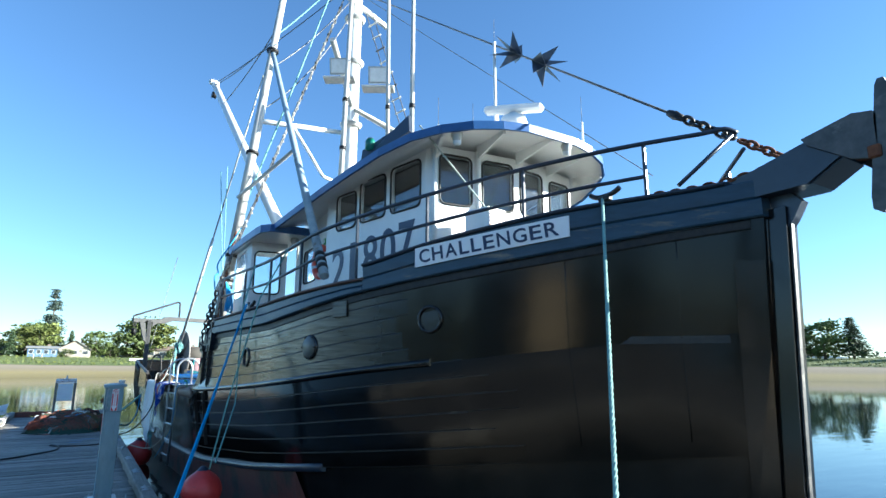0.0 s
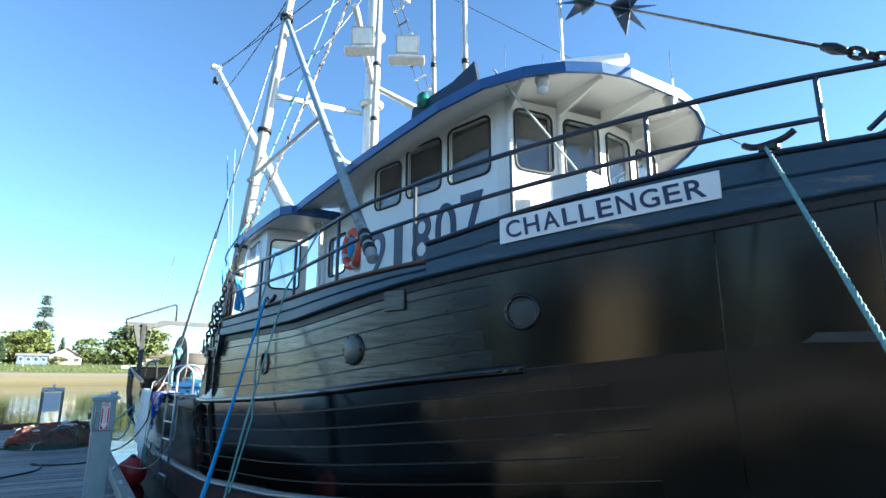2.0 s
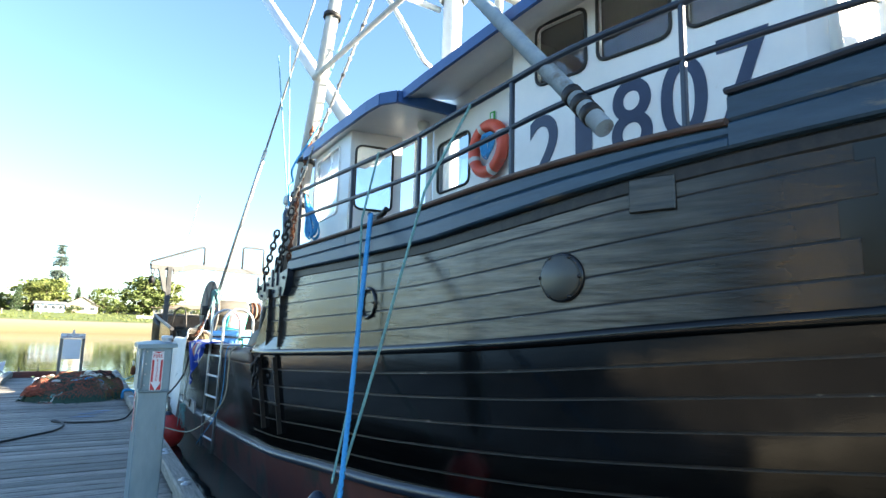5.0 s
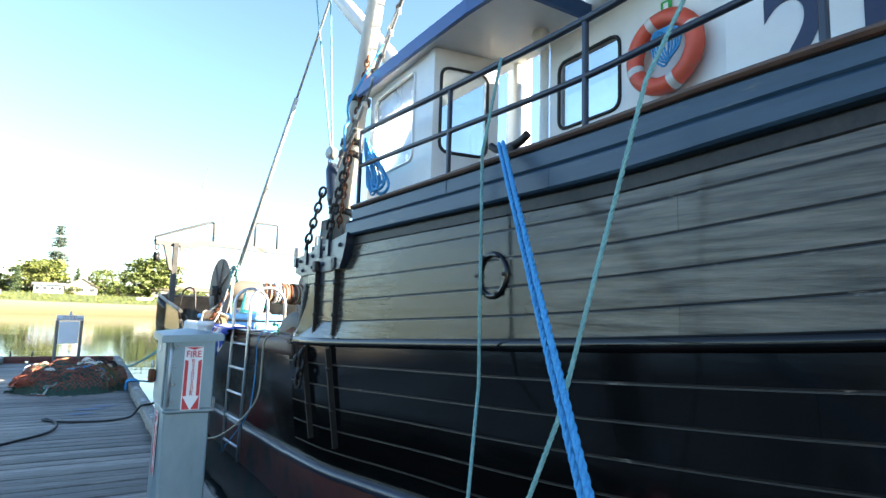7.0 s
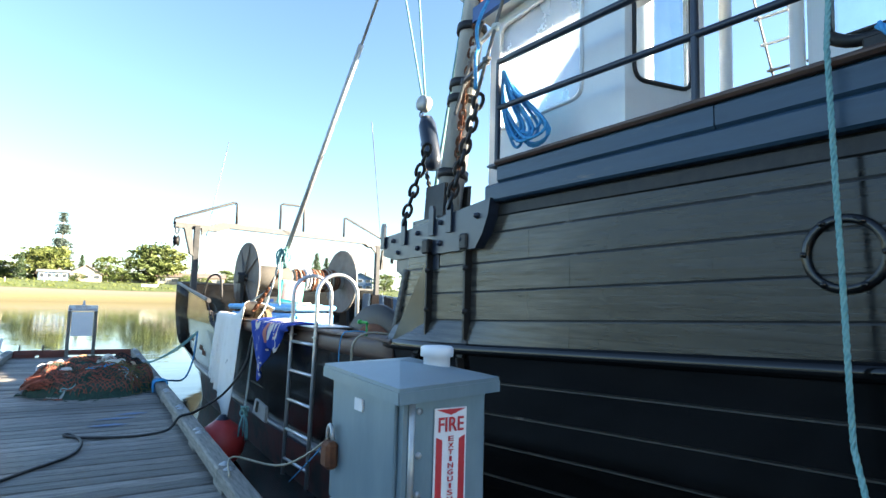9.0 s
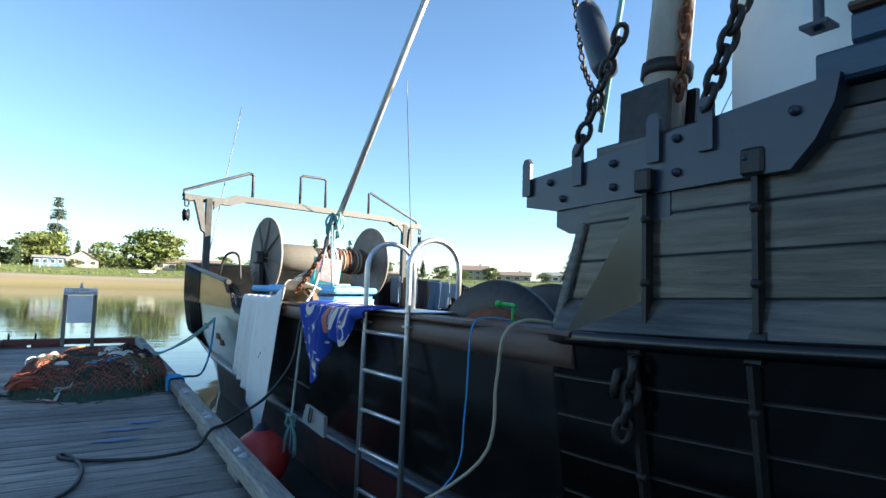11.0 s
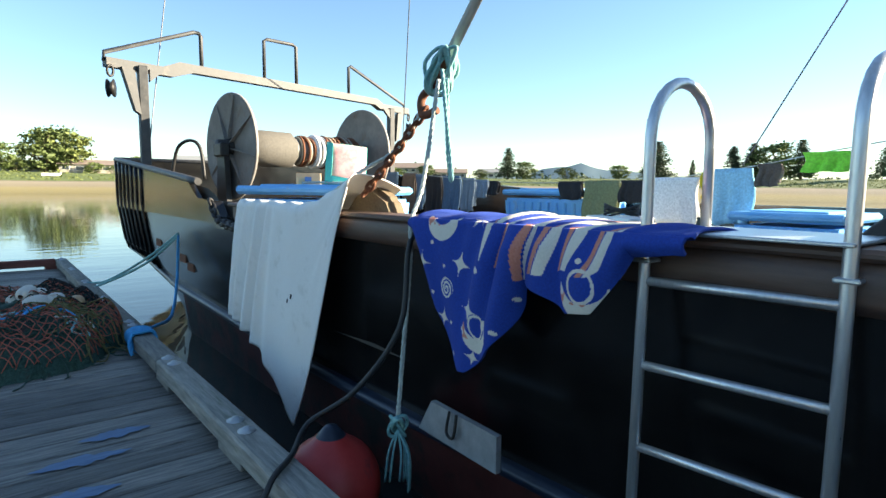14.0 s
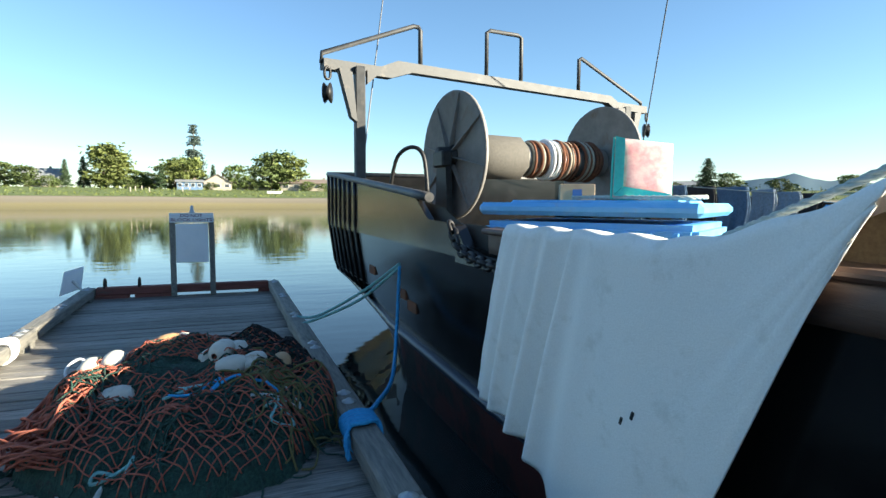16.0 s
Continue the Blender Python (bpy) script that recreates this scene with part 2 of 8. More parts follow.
def beam(bm, p, q, w, h, bevel=0.0, mi=0):
    """A rectangular bar from p to q, w wide and h high."""
    p, q = Vector(p), Vector(q)
    d = q - p
    z = Vector((0, 0, 1)) if abs(d.normalized().z) < 0.99 else Vector((0, 1, 0))
    xa = d.normalized()
    ya = z.cross(xa).normalized()
    za = xa.cross(ya)
    r = Matrix((xa, ya, za)).transposed().to_4x4()
    box(bm, (p + q) / 2, (d.length, w, h), r, bevel, mi)


def pipe(bm, pts, r, n=10, closed=False, r1=None, mi=0):
    """A round bar along points, tapering from r to r1."""
    pts = [Vector(p) for p in pts]
    k = len(pts)
    rings = []
    ref = None
    for i, p in enumerate(pts):
        a = pts[(i - 1) % k] if closed or i else p
        b = pts[(i + 1) % k] if closed or i < k - 1 else p
        d = (b - a).normalized()
        if ref is None:
            ref = d.orthogonal().normalized()
        ref = (ref - d * ref.dot(d))
        ref = ref.normalized() if ref.length > 1e-6 else d.orthogonal().normalized()
        o = d.cross(ref)
        rad = r if r1 is None else r + (r1 - r) * i / max(1, k - 1)
        rings.append([bm.verts.new(p + (ref * math.cos(2 * math.pi * j / n) + o * math.sin(2 * math.pi * j / n)) * rad) for j in range(n)])
    for i in range(k if closed else k - 1):
        A, B = rings[i], rings[(i + 1) % k]
        for j in range(n):
            f = bm.faces.new((A[j], A[(j + 1) % n], B[(j + 1) % n], B[j]))
            f.smooth, f.material_index = True, mi
    if not closed:
        for ring, flip in ((rings[0], True), (rings[-1], False)):
            f = bm.faces.new(ring[::-1] if flip else ring)
            f.material_index = mi


def smooth_path(pts, n=8, closed=False):
    """A Catmull-Rom path through points."""
    P = [Vector(p) for p in pts]
    out = []
    k = len(P)
    for i in range(k if closed else k - 1):
        g = lambda j: P[j % k] if closed else P[max(0, min(k - 1, j))]
        a, b, c, d = g(i - 1), g(i), g(i + 1), g(i + 2)
        for s in range(n):
            t = s / n
            out.append(0.5 * ((2 * b) + (c - a) * t + (2 * a - 5 * b + 4 * c - d) * t * t + (3 * b - a - 3 * c + d) * t ** 3))
    if not closed:
        out.append(P[-1])
    return out


def sag(p, q, drop, n=14):
    p, q = Vector(p), Vector(q)
    return [p.lerp(q, i / n) - Vector((0, 0, drop * 4 * (i / n) * (1 - i / n))) for i in range(n + 1)]


def twist(bm, pts, r, strands=3, pitch=9.0, n=5):
    """A laid rope: strands wound round a path."""
    pts = [Vector(p) for p in pts]
    dense = []
    for a, b in zip(pts, pts[1:]):
        k = max(1, int((b - a).length / (r * pitch / 5)))
        dense += [a.lerp(b, i / k) for i in range(k)]
    dense.append(pts[-1])
    run, ref = 0.0, None
    lines = [[] for _ in range(strands)]
    for i, p in enumerate(dense):
        d = (dense[min(i + 1, len(dense) - 1)] - dense[max(i - 1, 0)]).normalized()
        if ref is None:
            ref = d.orthogonal().normalized()
        ref = (ref - d * ref.dot(d)).normalized()
        o = d.cross(ref)
        if i:
            run += (p - dense[i - 1]).length
        for s in range(strands):
            a = run / (r * pitch) * 2 * math.pi + s * 2 * math.pi / strands
            lines[s].append(p + (ref * math.cos(a) + o * math.sin(a)) * r * 0.52)
    for ln in lines:
        pipe(bm, ln, r * 0.56, n)


def prism(bm, poly, lift, mi=0):
    """A flat outline pushed along a vector."""
    lift = Vector(lift)
    a = [bm.verts.new(Vector(p)) for p in poly]
    b = [bm.verts.new(Vector(p) + lift) for p in poly]
    fs = [bm.faces.new(a[::-1]), bm.faces.new(b)]
    k = len(poly)
    for i in range(k):
        fs.append(bm.faces.new((a[i], a[(i + 1) % k], b[(i + 1) % k], b[i])))
    for f in fs:
        f.material_index = mi
    bmesh.ops.recalc_face_normals(bm, faces=fs)


def lathe(bm, prof, m=None, n=32, mi=0):
    """A turned shape: (radius, height) round z, placed by m."""
    m = m or Matrix()
    rings = [[bm.verts.new(m @ Vector((r * math.cos(2 * math.pi * j / n), r * math.sin(2 * math.pi * j / n), z))) for j in range(n)] for r, z in prof]
    for A, B in zip(rings, rings[1:]):
        for j in range(n):
            f = bm.faces.new((A[j], A[(j + 1) % n], B[(j + 1) % n], B[j]))
            f.smooth, f.material_index = True, mi


def axis_to(d):
    """A turn that brings z onto d."""
    return Vector(d).normalized().to_track_quat("Z", "Y").to_matrix().to_4x4()


def links(bm, pts, size, wire, n=6):
    """A chain along points; each link a stretched ring, turned by a right angle from the last."""
    pts = [Vector(p) for p in pts]
    length = sum((b - a).length for a, b in zip(pts, pts[1:]))
    pitch = size * 0.72
    k = max(1, int(length / pitch))
    for i in range(k):
        s = (i + 0.5) / k * length
        for a, b in zip(pts, pts[1:]):
            d = (b - a).length
            if s <= d or b is pts[-1]:
                c, w = a.lerp(b, min(1, s / d)), (b - a).normalized()
                break
            s -= d
        u = w.orthogonal().normalized()
        u = Matrix.Rotation(radians(90 * (i % 2) + 20), 3, w) @ u
        ring = []
        for j in range(14):
            t = 2 * math.pi * j / 14
            ring.append(c + w * math.sin(t) * (size / 2) + u * math.copysign(abs(math.cos(t)) ** 0.8, math.cos(t)) * size * 0.30)
        pipe(bm, ring, wire, n, closed=True)


def text_mesh(words, height, m, depth=0.004, width=None):
    """Built-in letters as a bmesh: x along the writing, standing height tall, placed by m."""
    cu = bpy.data.curves.new("letters", "FONT")
    cu.body, cu.size, cu.extrude, cu.offset = words, 1.0, 0.5, 0.012
    ob = bpy.data.objects.new("letters", cu)
    scene.collection.objects.link(ob)
    bpy.context.view_layer.update()
    me = ob.to_mesh()
    bm = bmesh.new()
    bm.from_mesh(me)
    ob.to_mesh_clear()
    bpy.data.objects.remove(ob)
    xs, ys = [v.co.x for v in bm.verts], [v.co.y for v in bm.verts]
    sx = height / (max(ys) - min(ys))
    wx = sx if width is None else width / (max(xs) - min(xs))
    for v in bm.verts:
        v.co = m @ Vector(((v.co.x - min(xs)) * wx, (v.co.y - min(ys)) * sx, v.co.z * depth))
    return bm


def lerp_table(y, table):
    """A smooth curve through (position, value) pairs."""
    xs, vs = [a for a, _ in table], [b for _, b in table]
    w = 0.22
    return float(sum(np.interp(y + o * w, xs, vs) * g for o, g in ((-1.5, 0.13), (-0.75, 0.22), (0, 0.30), (0.75, 0.22), (1.5, 0.13))))


# ---- ground, water, dock ----
def shore_radius(h):
    """Distance of the waterline from the end of the dock by heading (degrees, clockwise from ahead)."""
    ahead = 1 / (1 + math.exp((abs((h - 25 + 180) % 360 - 180) - 105) / 6))
    return 70 + 62 * ahead + 5 * math.sin(radians(h * 3)) + 2.5 * math.sin(radians(h * 11 + 40))


def ground_height(d):
    return float(np.interp(d, [-60, -12, 0, 10, 22, 28, 50, 75, 300, 3000], [-5, -2.2, -0.62, 0.3, 1.7, 2.3, 4.4, 5.0, 5.5, 5.5]))


def make_ground_material():
    m = mat("shore_ground", (0.06, 0.095, 0.022), (0.13, 0.155, 0.045), 1.2, 0.9, bump=0.6, stain=(0.18, 0.17, 0.065), stain_scale=0.06, stain_at=0.6, depth=0.2)
    nt = m.node_tree
    b = nt.nodes["Principled BSDF"]
    src = b.inputs["Base Color"].links[0].from_socket
    attr = nt.nodes.new("ShaderNodeAttribute")
    attr.attribute_name = "soil"
    noise_t = nt.nodes.new("ShaderNodeTexNoise")
    noise_t.inputs["Scale"].default_value, noise_t.inputs["Detail"].default_value = 0.5, 8
    ramp = nt.nodes.new("ShaderNodeValToRGB")
    e = ramp.color_ramp.elements
    e[0].position, e[0].color = 0.0, (0.16, 0.13, 0.05, 1)
    e[1].position, e[1].color = 1.0, (0.11, 0.09, 0.06, 1)
    for p, c in ((0.35, (0.22, 0.18, 0.075, 1)), (0.55, (0.20, 0.165, 0.105, 1)), (0.8, (0.24, 0.20, 0.14, 1))):
        k = e.new(p)
        k.color = c
    add = nt.nodes.new("ShaderNodeMath")
    add.operation = "MULTIPLY_ADD"
    add.inputs[1].default_value, add.inputs[2].default_value = 0.25, -0.12
    tot = nt.nodes.new("ShaderNodeMath")
    nt.links.new(noise_t.outputs["Fac"], add.inputs[0])
    nt.links.new(add.outputs[0], tot.inputs[0])
    nt.links.new(attr.outputs["Fac"], tot.inputs[1])
    nt.links.new(tot.outputs[0], ramp.inputs[0])
    gate = nt.nodes.new("ShaderNodeMath")
    gate.operation = "GREATER_THAN"
    gate.inputs[1].default_value = 0.93
    nt.links.new(tot.outputs[0], gate.inputs[0])
    mix = nt.nodes.new("ShaderNodeMix")
    mix.data_type = "RGBA"
    nt.links.new(gate.outputs[0], mix.inputs[0])
    nt.links.new(ramp.outputs[0], mix.inputs[6])
    nt.links.new(src, mix.inputs[7])
    nt.links.new(mix.outputs[2], b.inputs["Base Color"])
    return m


def make_ground():
    cx, cy = 0.0, 15.0
    offs = [-60, -25, -12, -6, -2, 0, 2, 5, 8, 12, 17, 22, 26, 30, 34, 40, 48, 60, 75, 110, 200, 500, 1200, 2900]
    bm = bmesh.new()
    lay = bm.verts.layers.float.new("soil")
    rings = []
    n = 144
    for d in offs:
        ring = []
        for k in range(n):
            h = 360 * k / n
            r = shore_radius(h) + d
            x, y = cx + r * math.sin(radians(h)), cy + r * math.cos(radians(h))
            v = bm.verts.new((x, y, ground_height(d) + (0.35 * noise.noise((x * 0.05, y * 0.05, 0)) if d > 12 else 0)))
            v[lay] = float(np.interp(d, [0, 24, 30], [0, 0.8, 1.2]))
            ring.append(v)
        rings.append(ring)
    mid = bm.verts.new((cx, cy, -6))
    for k in range(n):
        bm.faces.new((mid, rings[0][(k + 1) % n], rings[0][k]))
    for A, B in zip(rings, rings[1:]):
        for k in range(n):
            bm.faces.new((A[k], A[(k + 1) % n], B[(k + 1) % n], B[k]))
    bmesh.ops.recalc_face_normals(bm, faces=bm.faces[:])
    return tagged(part("ground", bm, make_ground_material(), smooth=True), "grassy shore with a bare tan mud bank along calm water", "ground", kind="structure")


make_ground()
wbm = bmesh.new()
bmesh.ops.create_circle(wbm, cap_ends=True, radius=215, segments=96, matrix=Matrix.Translation((0, 15, WATER)))
tagged(part("water", wbm, WATERM), "calm blue water reflecting the sky and shore trees", "water", kind="structure")

DX0, DX1, DY0, DY1 = -0.86, 1.74, -4.0, 23.95
dock = base("dock", (0.4, 10, DECK), "weathered grey plank float dock with timber edge rails", "dock", kind="structure")
fbm = bmesh.new()
box(fbm, ((DX0 + DX1) / 2, (DY0 + DY1) / 2, DECK - 0.19), (DX1 - DX0 - 0.12, DY1 - DY0 - 0.1, 0.26), bevel=0.02)
for k in range(9):
    box(fbm, ((DX0 + DX1) / 2, DY0 + 1.6 + k * 3.1, DECK - 0.52), (DX1 - DX0 - 0.3, 1.5, 0.4), bevel=0.05)
part("float", fbm, DARKWOOD, dock, "dark tarred float frame")

# edge rails on blocks, the far one painted red
def rail_run(x, y0, y1):
    y = y0
    while y < y1 - 0.3:
        ln = min(4.2, y1 - y)
        bm = bmesh.new()
        box(bm, (0, 0, 0), (0.155, ln - 0.012, 0.115), bevel=0.014)
        ob = part("edge_rail", bm, RAILWOOD, dock)
        ob.location = Vector((x, y + ln / 2, 0.0)) - dock.location
        ob.matrix_parent_inverse = Matrix()
        y += ln
    bm = bmesh.new()
    box(bm, (0, 0, 0), (0.13, 0.34, 0.052), bevel=0.006)
    me = None
    k = 0
    y = y0 + 0.5
    while y < y1:
        if me is None:
            ob = part("rail_block", bm, RAILWOOD, dock)
            me = ob.data
        else:
            ob = new("rail_block", me)
            ob.parent = dock
        ob.location = Vector((x, y, DECK + 0.018)) - dock.location
        ob.matrix_parent_inverse = Matrix()
        for s in (-0.5, 0.5):
            bb = bmesh.new()
            lathe(bb, [(0.0, 0.022), (0.016, 0.020), (0.026, 0.006), (0.045, 0.004), (0.045, 0.0)], Matrix.Translation((x, y + s * 0.16, 0.0575)), 12)
            part("bolt", bb, STEEL, dock)
        y += 1.36
        k += 1


rail_run(1.665, DY0, 23.86)
rail_run(-0.785, DY0, 23.86)
ebm = bmesh.new()
box(ebm, (0.44, 23.86, 0.0), (2.3, 0.14, 0.115), bevel=0.014)
part("end_rail", ebm, REDWOOD, dock, "red-brown painted end rail")
for bx in (-0.55, 0.02, 1.55):
    bm = bmesh.new()
    box(bm, (bx, 23.86, DECK + 0.0), (0.22 if bx > 0.2 else 0.5, 0.12, 0.085), bevel=0.006)
    part("rail_block", bm, REDWOOD, dock)


# ---- the fishing boat: hull ----
AX = 5.40
SHEER = [(2.6, 5.40), (3.08, 5.38), (3.6, 4.90), (4.24, 4.34), (4.8, 3.93), (5.38, 3.56), (6.0, 3.22), (6.5, 3.02), (7.0, 2.88), (7.6, 2.81), (8.9, 2.755), (10.0, 2.70),
         (10.8, 2.63), (11.3, 2.56), (12, 2.55), (13.5, 2.545), (14.6, 2.50), (15.6, 2.47), (17.6, 2.47), (22, 2.50), (24.3, 2.56)]
LOWBLUE = [(3.0, 2.66), (3.5, 2.60), (4.23, 2.46), (5.49, 2.29), (6.37, 2.17), (7.06, 2.07), (7.96, 2.0), (10.8, 2.0), (12, 2.0)]
TOPBLUE = [(3.0, 2.98), (3.5, 2.88), (4.26, 2.79), (5.4, 2.60), (6.05, 2.44)]
TOPAFT = [(6.0, 2.33), (7.05, 2.26), (8.0, 2.23), (10.6, 2.21)]
WALE = [(3.0, 1.78), (5.39, 1.51), (7.1, 1.33), (7.98, 1.27), (8.78, 1.22), (10.84, 1.12), (12, 1.08)]
GUARD = [(3.0, 0.85), (6.64, 0.46), (8.8, 0.2), (10.9, 0.02), (13.8, -0.10), (17.1, -0.11), (21.6, 0.0), (24.3, 0.22)]


SHEER_UP = [(9.0, 2.755), (10.0, 2.70), (10.8, 2.66), (11.3, 2.65), (11.8, 2.675), (12.4, 2.70)]


def rake(y, z):
    """How far the leaning stem draws the bow aft."""
    return 0.055 * (2.66 - z) * max(0.0, min(1.0, (6.0 - y) / 3.0))


def side(y, z):
    """The boat's outer surface on the dock side."""
    hb = AX - lerp_table(y, SHEER)
    if 9.0 < y < 12.5:
        up = max(0.0, min(1.0, (z - lerp_table(y, WALE)) / 0.05))
        hb += (AX - lerp_table(y, SHEER_UP) - hb) * up
    low = max(0.0, min(1.0, (lerp_table(y, WALE) - 0.02 - z) / 2.0)) if y < 12 else max(0.0, min(1.0, (1.0 - z) / 2.0))
    bow = max(0.0, min(1.0, (8.5 - y) / 5.0))
    aft = max(0.0, min(1.0, (y - 20.5) / 4.0))
    k = 1 - low * (0.10 + 0.26 * bow * bow) - 0.55 * aft * max(0.0, min(1.0, (0.25 - z) / 0.9)) ** 1.3
    flare = 0.05 * max(0.0, z - 1.6) * bow
    return AX - hb * k - flare * min(1.0, hb)


boat = base("fishing_boat", (AX, 12, WATER), "old wooden fishing boat with black hull, blue bulwarks and white wheelhouse", "boat")


def strake(y0, y1, fz0, fz1, thick=0.045, seg=26, seam=0.0012, ease=0.004):
    """One hull plank between two height curves, its edges eased so that the seam shows."""
    bm = bmesh.new()
    ys = [y0 + (y1 - y0) * (i / seg) for i in range(seg + 1)]
    rows = []
    for y in ys:
        a, b = fz0(y) + seam, fz1(y) - seam
        row = []
        for z, inn in ((a, thick), (a, ease), (a + 0.007, 0.0), (b - 0.007, 0.0), (b, ease), (b, thick)):
            row.append(bm.verts.new((side(y, z) + inn, y + rake(y, z), z)))
        rows.append(row)
    for A, B in zip(rows, rows[1:]):
        for j in range(5):
            fc = bm.faces.new((A[j], B[j], B[j + 1], A[j + 1]))
            fc.material_index = 1 if j in (1, 3) else 0
            fc.smooth = True
        for j in range(6):
            bm.edges.get((A[j], B[j])).smooth = False
    for r, flip in ((rows[0], False), (rows[-1], True)):
        bm.faces.new(r[::-1] if flip else r)
    bmesh.ops.recalc_face_normals(bm, faces=bm.faces[:])
    return bm


hull = part("hull", bmesh.new(), HULL, boat, "black painted carvel hull")


def hull_body():
    """The full hull shell, both sides, a little inside the planks."""
    bm = bmesh.new()
    ys = [3.02, 3.1, 3.3, 3.6, 4.0, 4.5, 5, 5.5, 6, 6.5, 7, 7.6, 8.4, 9.2, 10, 10.8, 11.3, 11.9, 12.6, 13.6, 15, 17, 19, 20.5, 21.5, 22.5, 23.4, 24.15]
    zs = [-1.2, -0.6, -0.3, 0.0, 0.3, 0.6, 0.95]
    left, right = [], []
    for y in ys:
        top = lerp_table(y, LOWBLUE) - 0.02 if y < 11.5 else 0.98
        col = [z for z in zs] + [1.3 if y < 11.5 else 0.965, 1.6 if y < 11.5 else 0.97, top]
        inset = 0.035 if y < 11.9 else 0.0
        left.append([bm.verts.new((min(AX, side(y, z) + inset), y + rake(y, z), z)) for z in col])
        right.append([bm.verts.new((max(AX, 2 * AX - side(y, z) - inset), y + rake(y, z), z)) for z in col])
    for S in (left, right):
        for A, B in zip(S, S[1:]):
            for j in range(len(A) - 1):
                bm.faces.new((A[j], B[j], B[j + 1], A[j + 1]))
    for k in (0, -1):
        for j in range(len(left[k]) - 1):
            bm.faces.new((left[k][j], right[k][j], right[k][j + 1], left[k][j + 1]))
    bmesh.ops.recalc_face_normals(bm, faces=bm.faces[:])
    for f in bm.faces:
        f.smooth = True
    return bm


hb_mesh = hull_body()
hb_mesh.to_mesh(hull.data)
hb_mesh.free()
hull.data.materials.clear()
hull.data.materials.append(PLATE)

UP, DOWN = 5, 6
for i in range(UP):
    f0 = lambda y, i=i: lerp_table(y, WALE) + (lerp_table(y, LOWBLUE) - lerp_table(y, WALE)) * i / UP
    f1 = lambda y, i=i: lerp_table(y, WALE) + (lerp_table(y, LOWBLUE) - lerp_table(y, WALE)) * (i + 1) / UP
    cuts = [3.12, 5.58 + 0.06 * (i % 3), 7.75 + 0.8 * (i % 3), 10.1 + 0.3 * (i % 2), 11.93 - 0.052 * i]
    for a, b in zip(cuts, cuts[1:]):
        if a < 4.5:
            part("plank", strake(a, b - 0.0006, f0, f1, seg=24, seam=0.0, ease=0.0), [BOWM, BOWM], hull, "smooth black bow sheathing")
        else:
            part("plank", strake(a + 0.0006, b - 0.0006, f0, f1, seg=14, seam=0.0006, ease=0.0018), [HULL, WORN], hull)
for i in range(DOWN):
    f0 = lambda y, i=i: lerp_table(y, GUARD) + (lerp_table(y, WALE) - lerp_table(y, GUARD)) * i / DOWN
    f1 = lambda y, i=i: lerp_table(y, GUARD) + (lerp_table(y, WALE) - lerp_table(y, GUARD)) * (i + 1) / DOWN
    cuts = [3.12, 4.7 + 0.2 * (i % 3), 7.3 + 0.8 * (i % 2), 9.8 + 0.4 * (i % 2), 11.9]
    for a, b in zip(cuts, cuts[1:]):
        if a < 4.5:
            part("plank", strake(a, b - 0.0006, f0, f1, seg=20, seam=0.0, ease=0.0), [BOWM, BOWM], hull)
        else:
            part("plank", strake(a + 0.0006, b - 0.0006, f0, f1, seg=14, seam=0.0005, ease=0.0012), [LOWHULL, WORN], hull)
bot = bmesh.new()
rowsb = []
for i in range(41):
    y = 3.12 + (24.0 - 3.12) * i / 40
    g = lerp_table(y, GUARD) if y > 6.9 else -0.45
    rowsb.append([bot.verts.new((side(y, z) - 0.004, y + rake(y, z), z)) for z in (-1.2, -0.9, -0.55, g - 0.02)])
for A, B in zip(rowsb, rowsb[1:]):
    for j in range(3):
        bot.faces.new((A[j], A[j + 1], B[j + 1], B[j]))
bmesh.ops.recalc_face_normals(bot, faces=bot.faces[:])
part("bottom_paint", bot, BOTTOM, hull, "dark red bottom paint below the guard")


def moulding(y0, y1, curve, h, out, seg=40, drop=0.0):
    """A half-round rubbing strip along the side."""
    bm = bmesh.new()
    rows = []
    for i in range(seg + 1):
        y = y0 + (y1 - y0) * i / seg
        z = lerp_table(y, curve) + drop
        end = min(1.0, 0.25 + 6 * min(i / seg, 1 - i / seg))
        x = side(y, z)
        rows.append([bm.verts.new((x + 0.04 if abs(a) > 89 else x - out * end * math.cos(radians(a)), y, z + h / 2 * math.sin(radians(a)))) for a in (-90, -62, -25, 25, 62, 90)])
    for A, B in zip(rows, rows[1:]):
        for j in range(5):
            bm.faces.new((A[j], B[j], B[j + 1], A[j + 1])).smooth = True
    for r, flip in ((rows[0], False), (rows[-1], True)):
        bm.faces.new(r[::-1] if flip else r)
    bmesh.ops.recalc_face_normals(bm, faces=bm.faces[:])
    return bm


part("wale", moulding(5.38, 11.9, WALE, 0.075, 0.05), LOWHULL, hull, "black half-round wale")
part("guard_strip", moulding(6.75, 24.0, GUARD, 0.09, 0.075, 70), NAVY, hull, "scuffed blue-black guard strip")

# stem post with its worn pale edge
sbm = bmesh.new()
prism(sbm, [(AX - 0.08, 2.97 + rake(3, -1.2), -1.2), (AX - 0.08, 3.17 + rake(3, -1.2), -1.2), (AX - 0.08, 3.17, 2.70), (AX - 0.08, 2.97, 2.70)], (0.16, 0, 0))
part("stem_post", sbm, BOWM, hull)
sbm = bmesh.new()
for za, zb in ((-1.1, -0.2), (-0.2, 0.7), (0.7, 1.6), (1.6, 2.58)):
    beam(sbm, (AX - 0.02, 2.962 + rake(3, za), za), (AX - 0.02, 2.962 + rake(3, zb), zb), 0.05, 0.018, 0.004)
part("stem_band", sbm, OLDSTEEL, hull, "worn steel stem band")
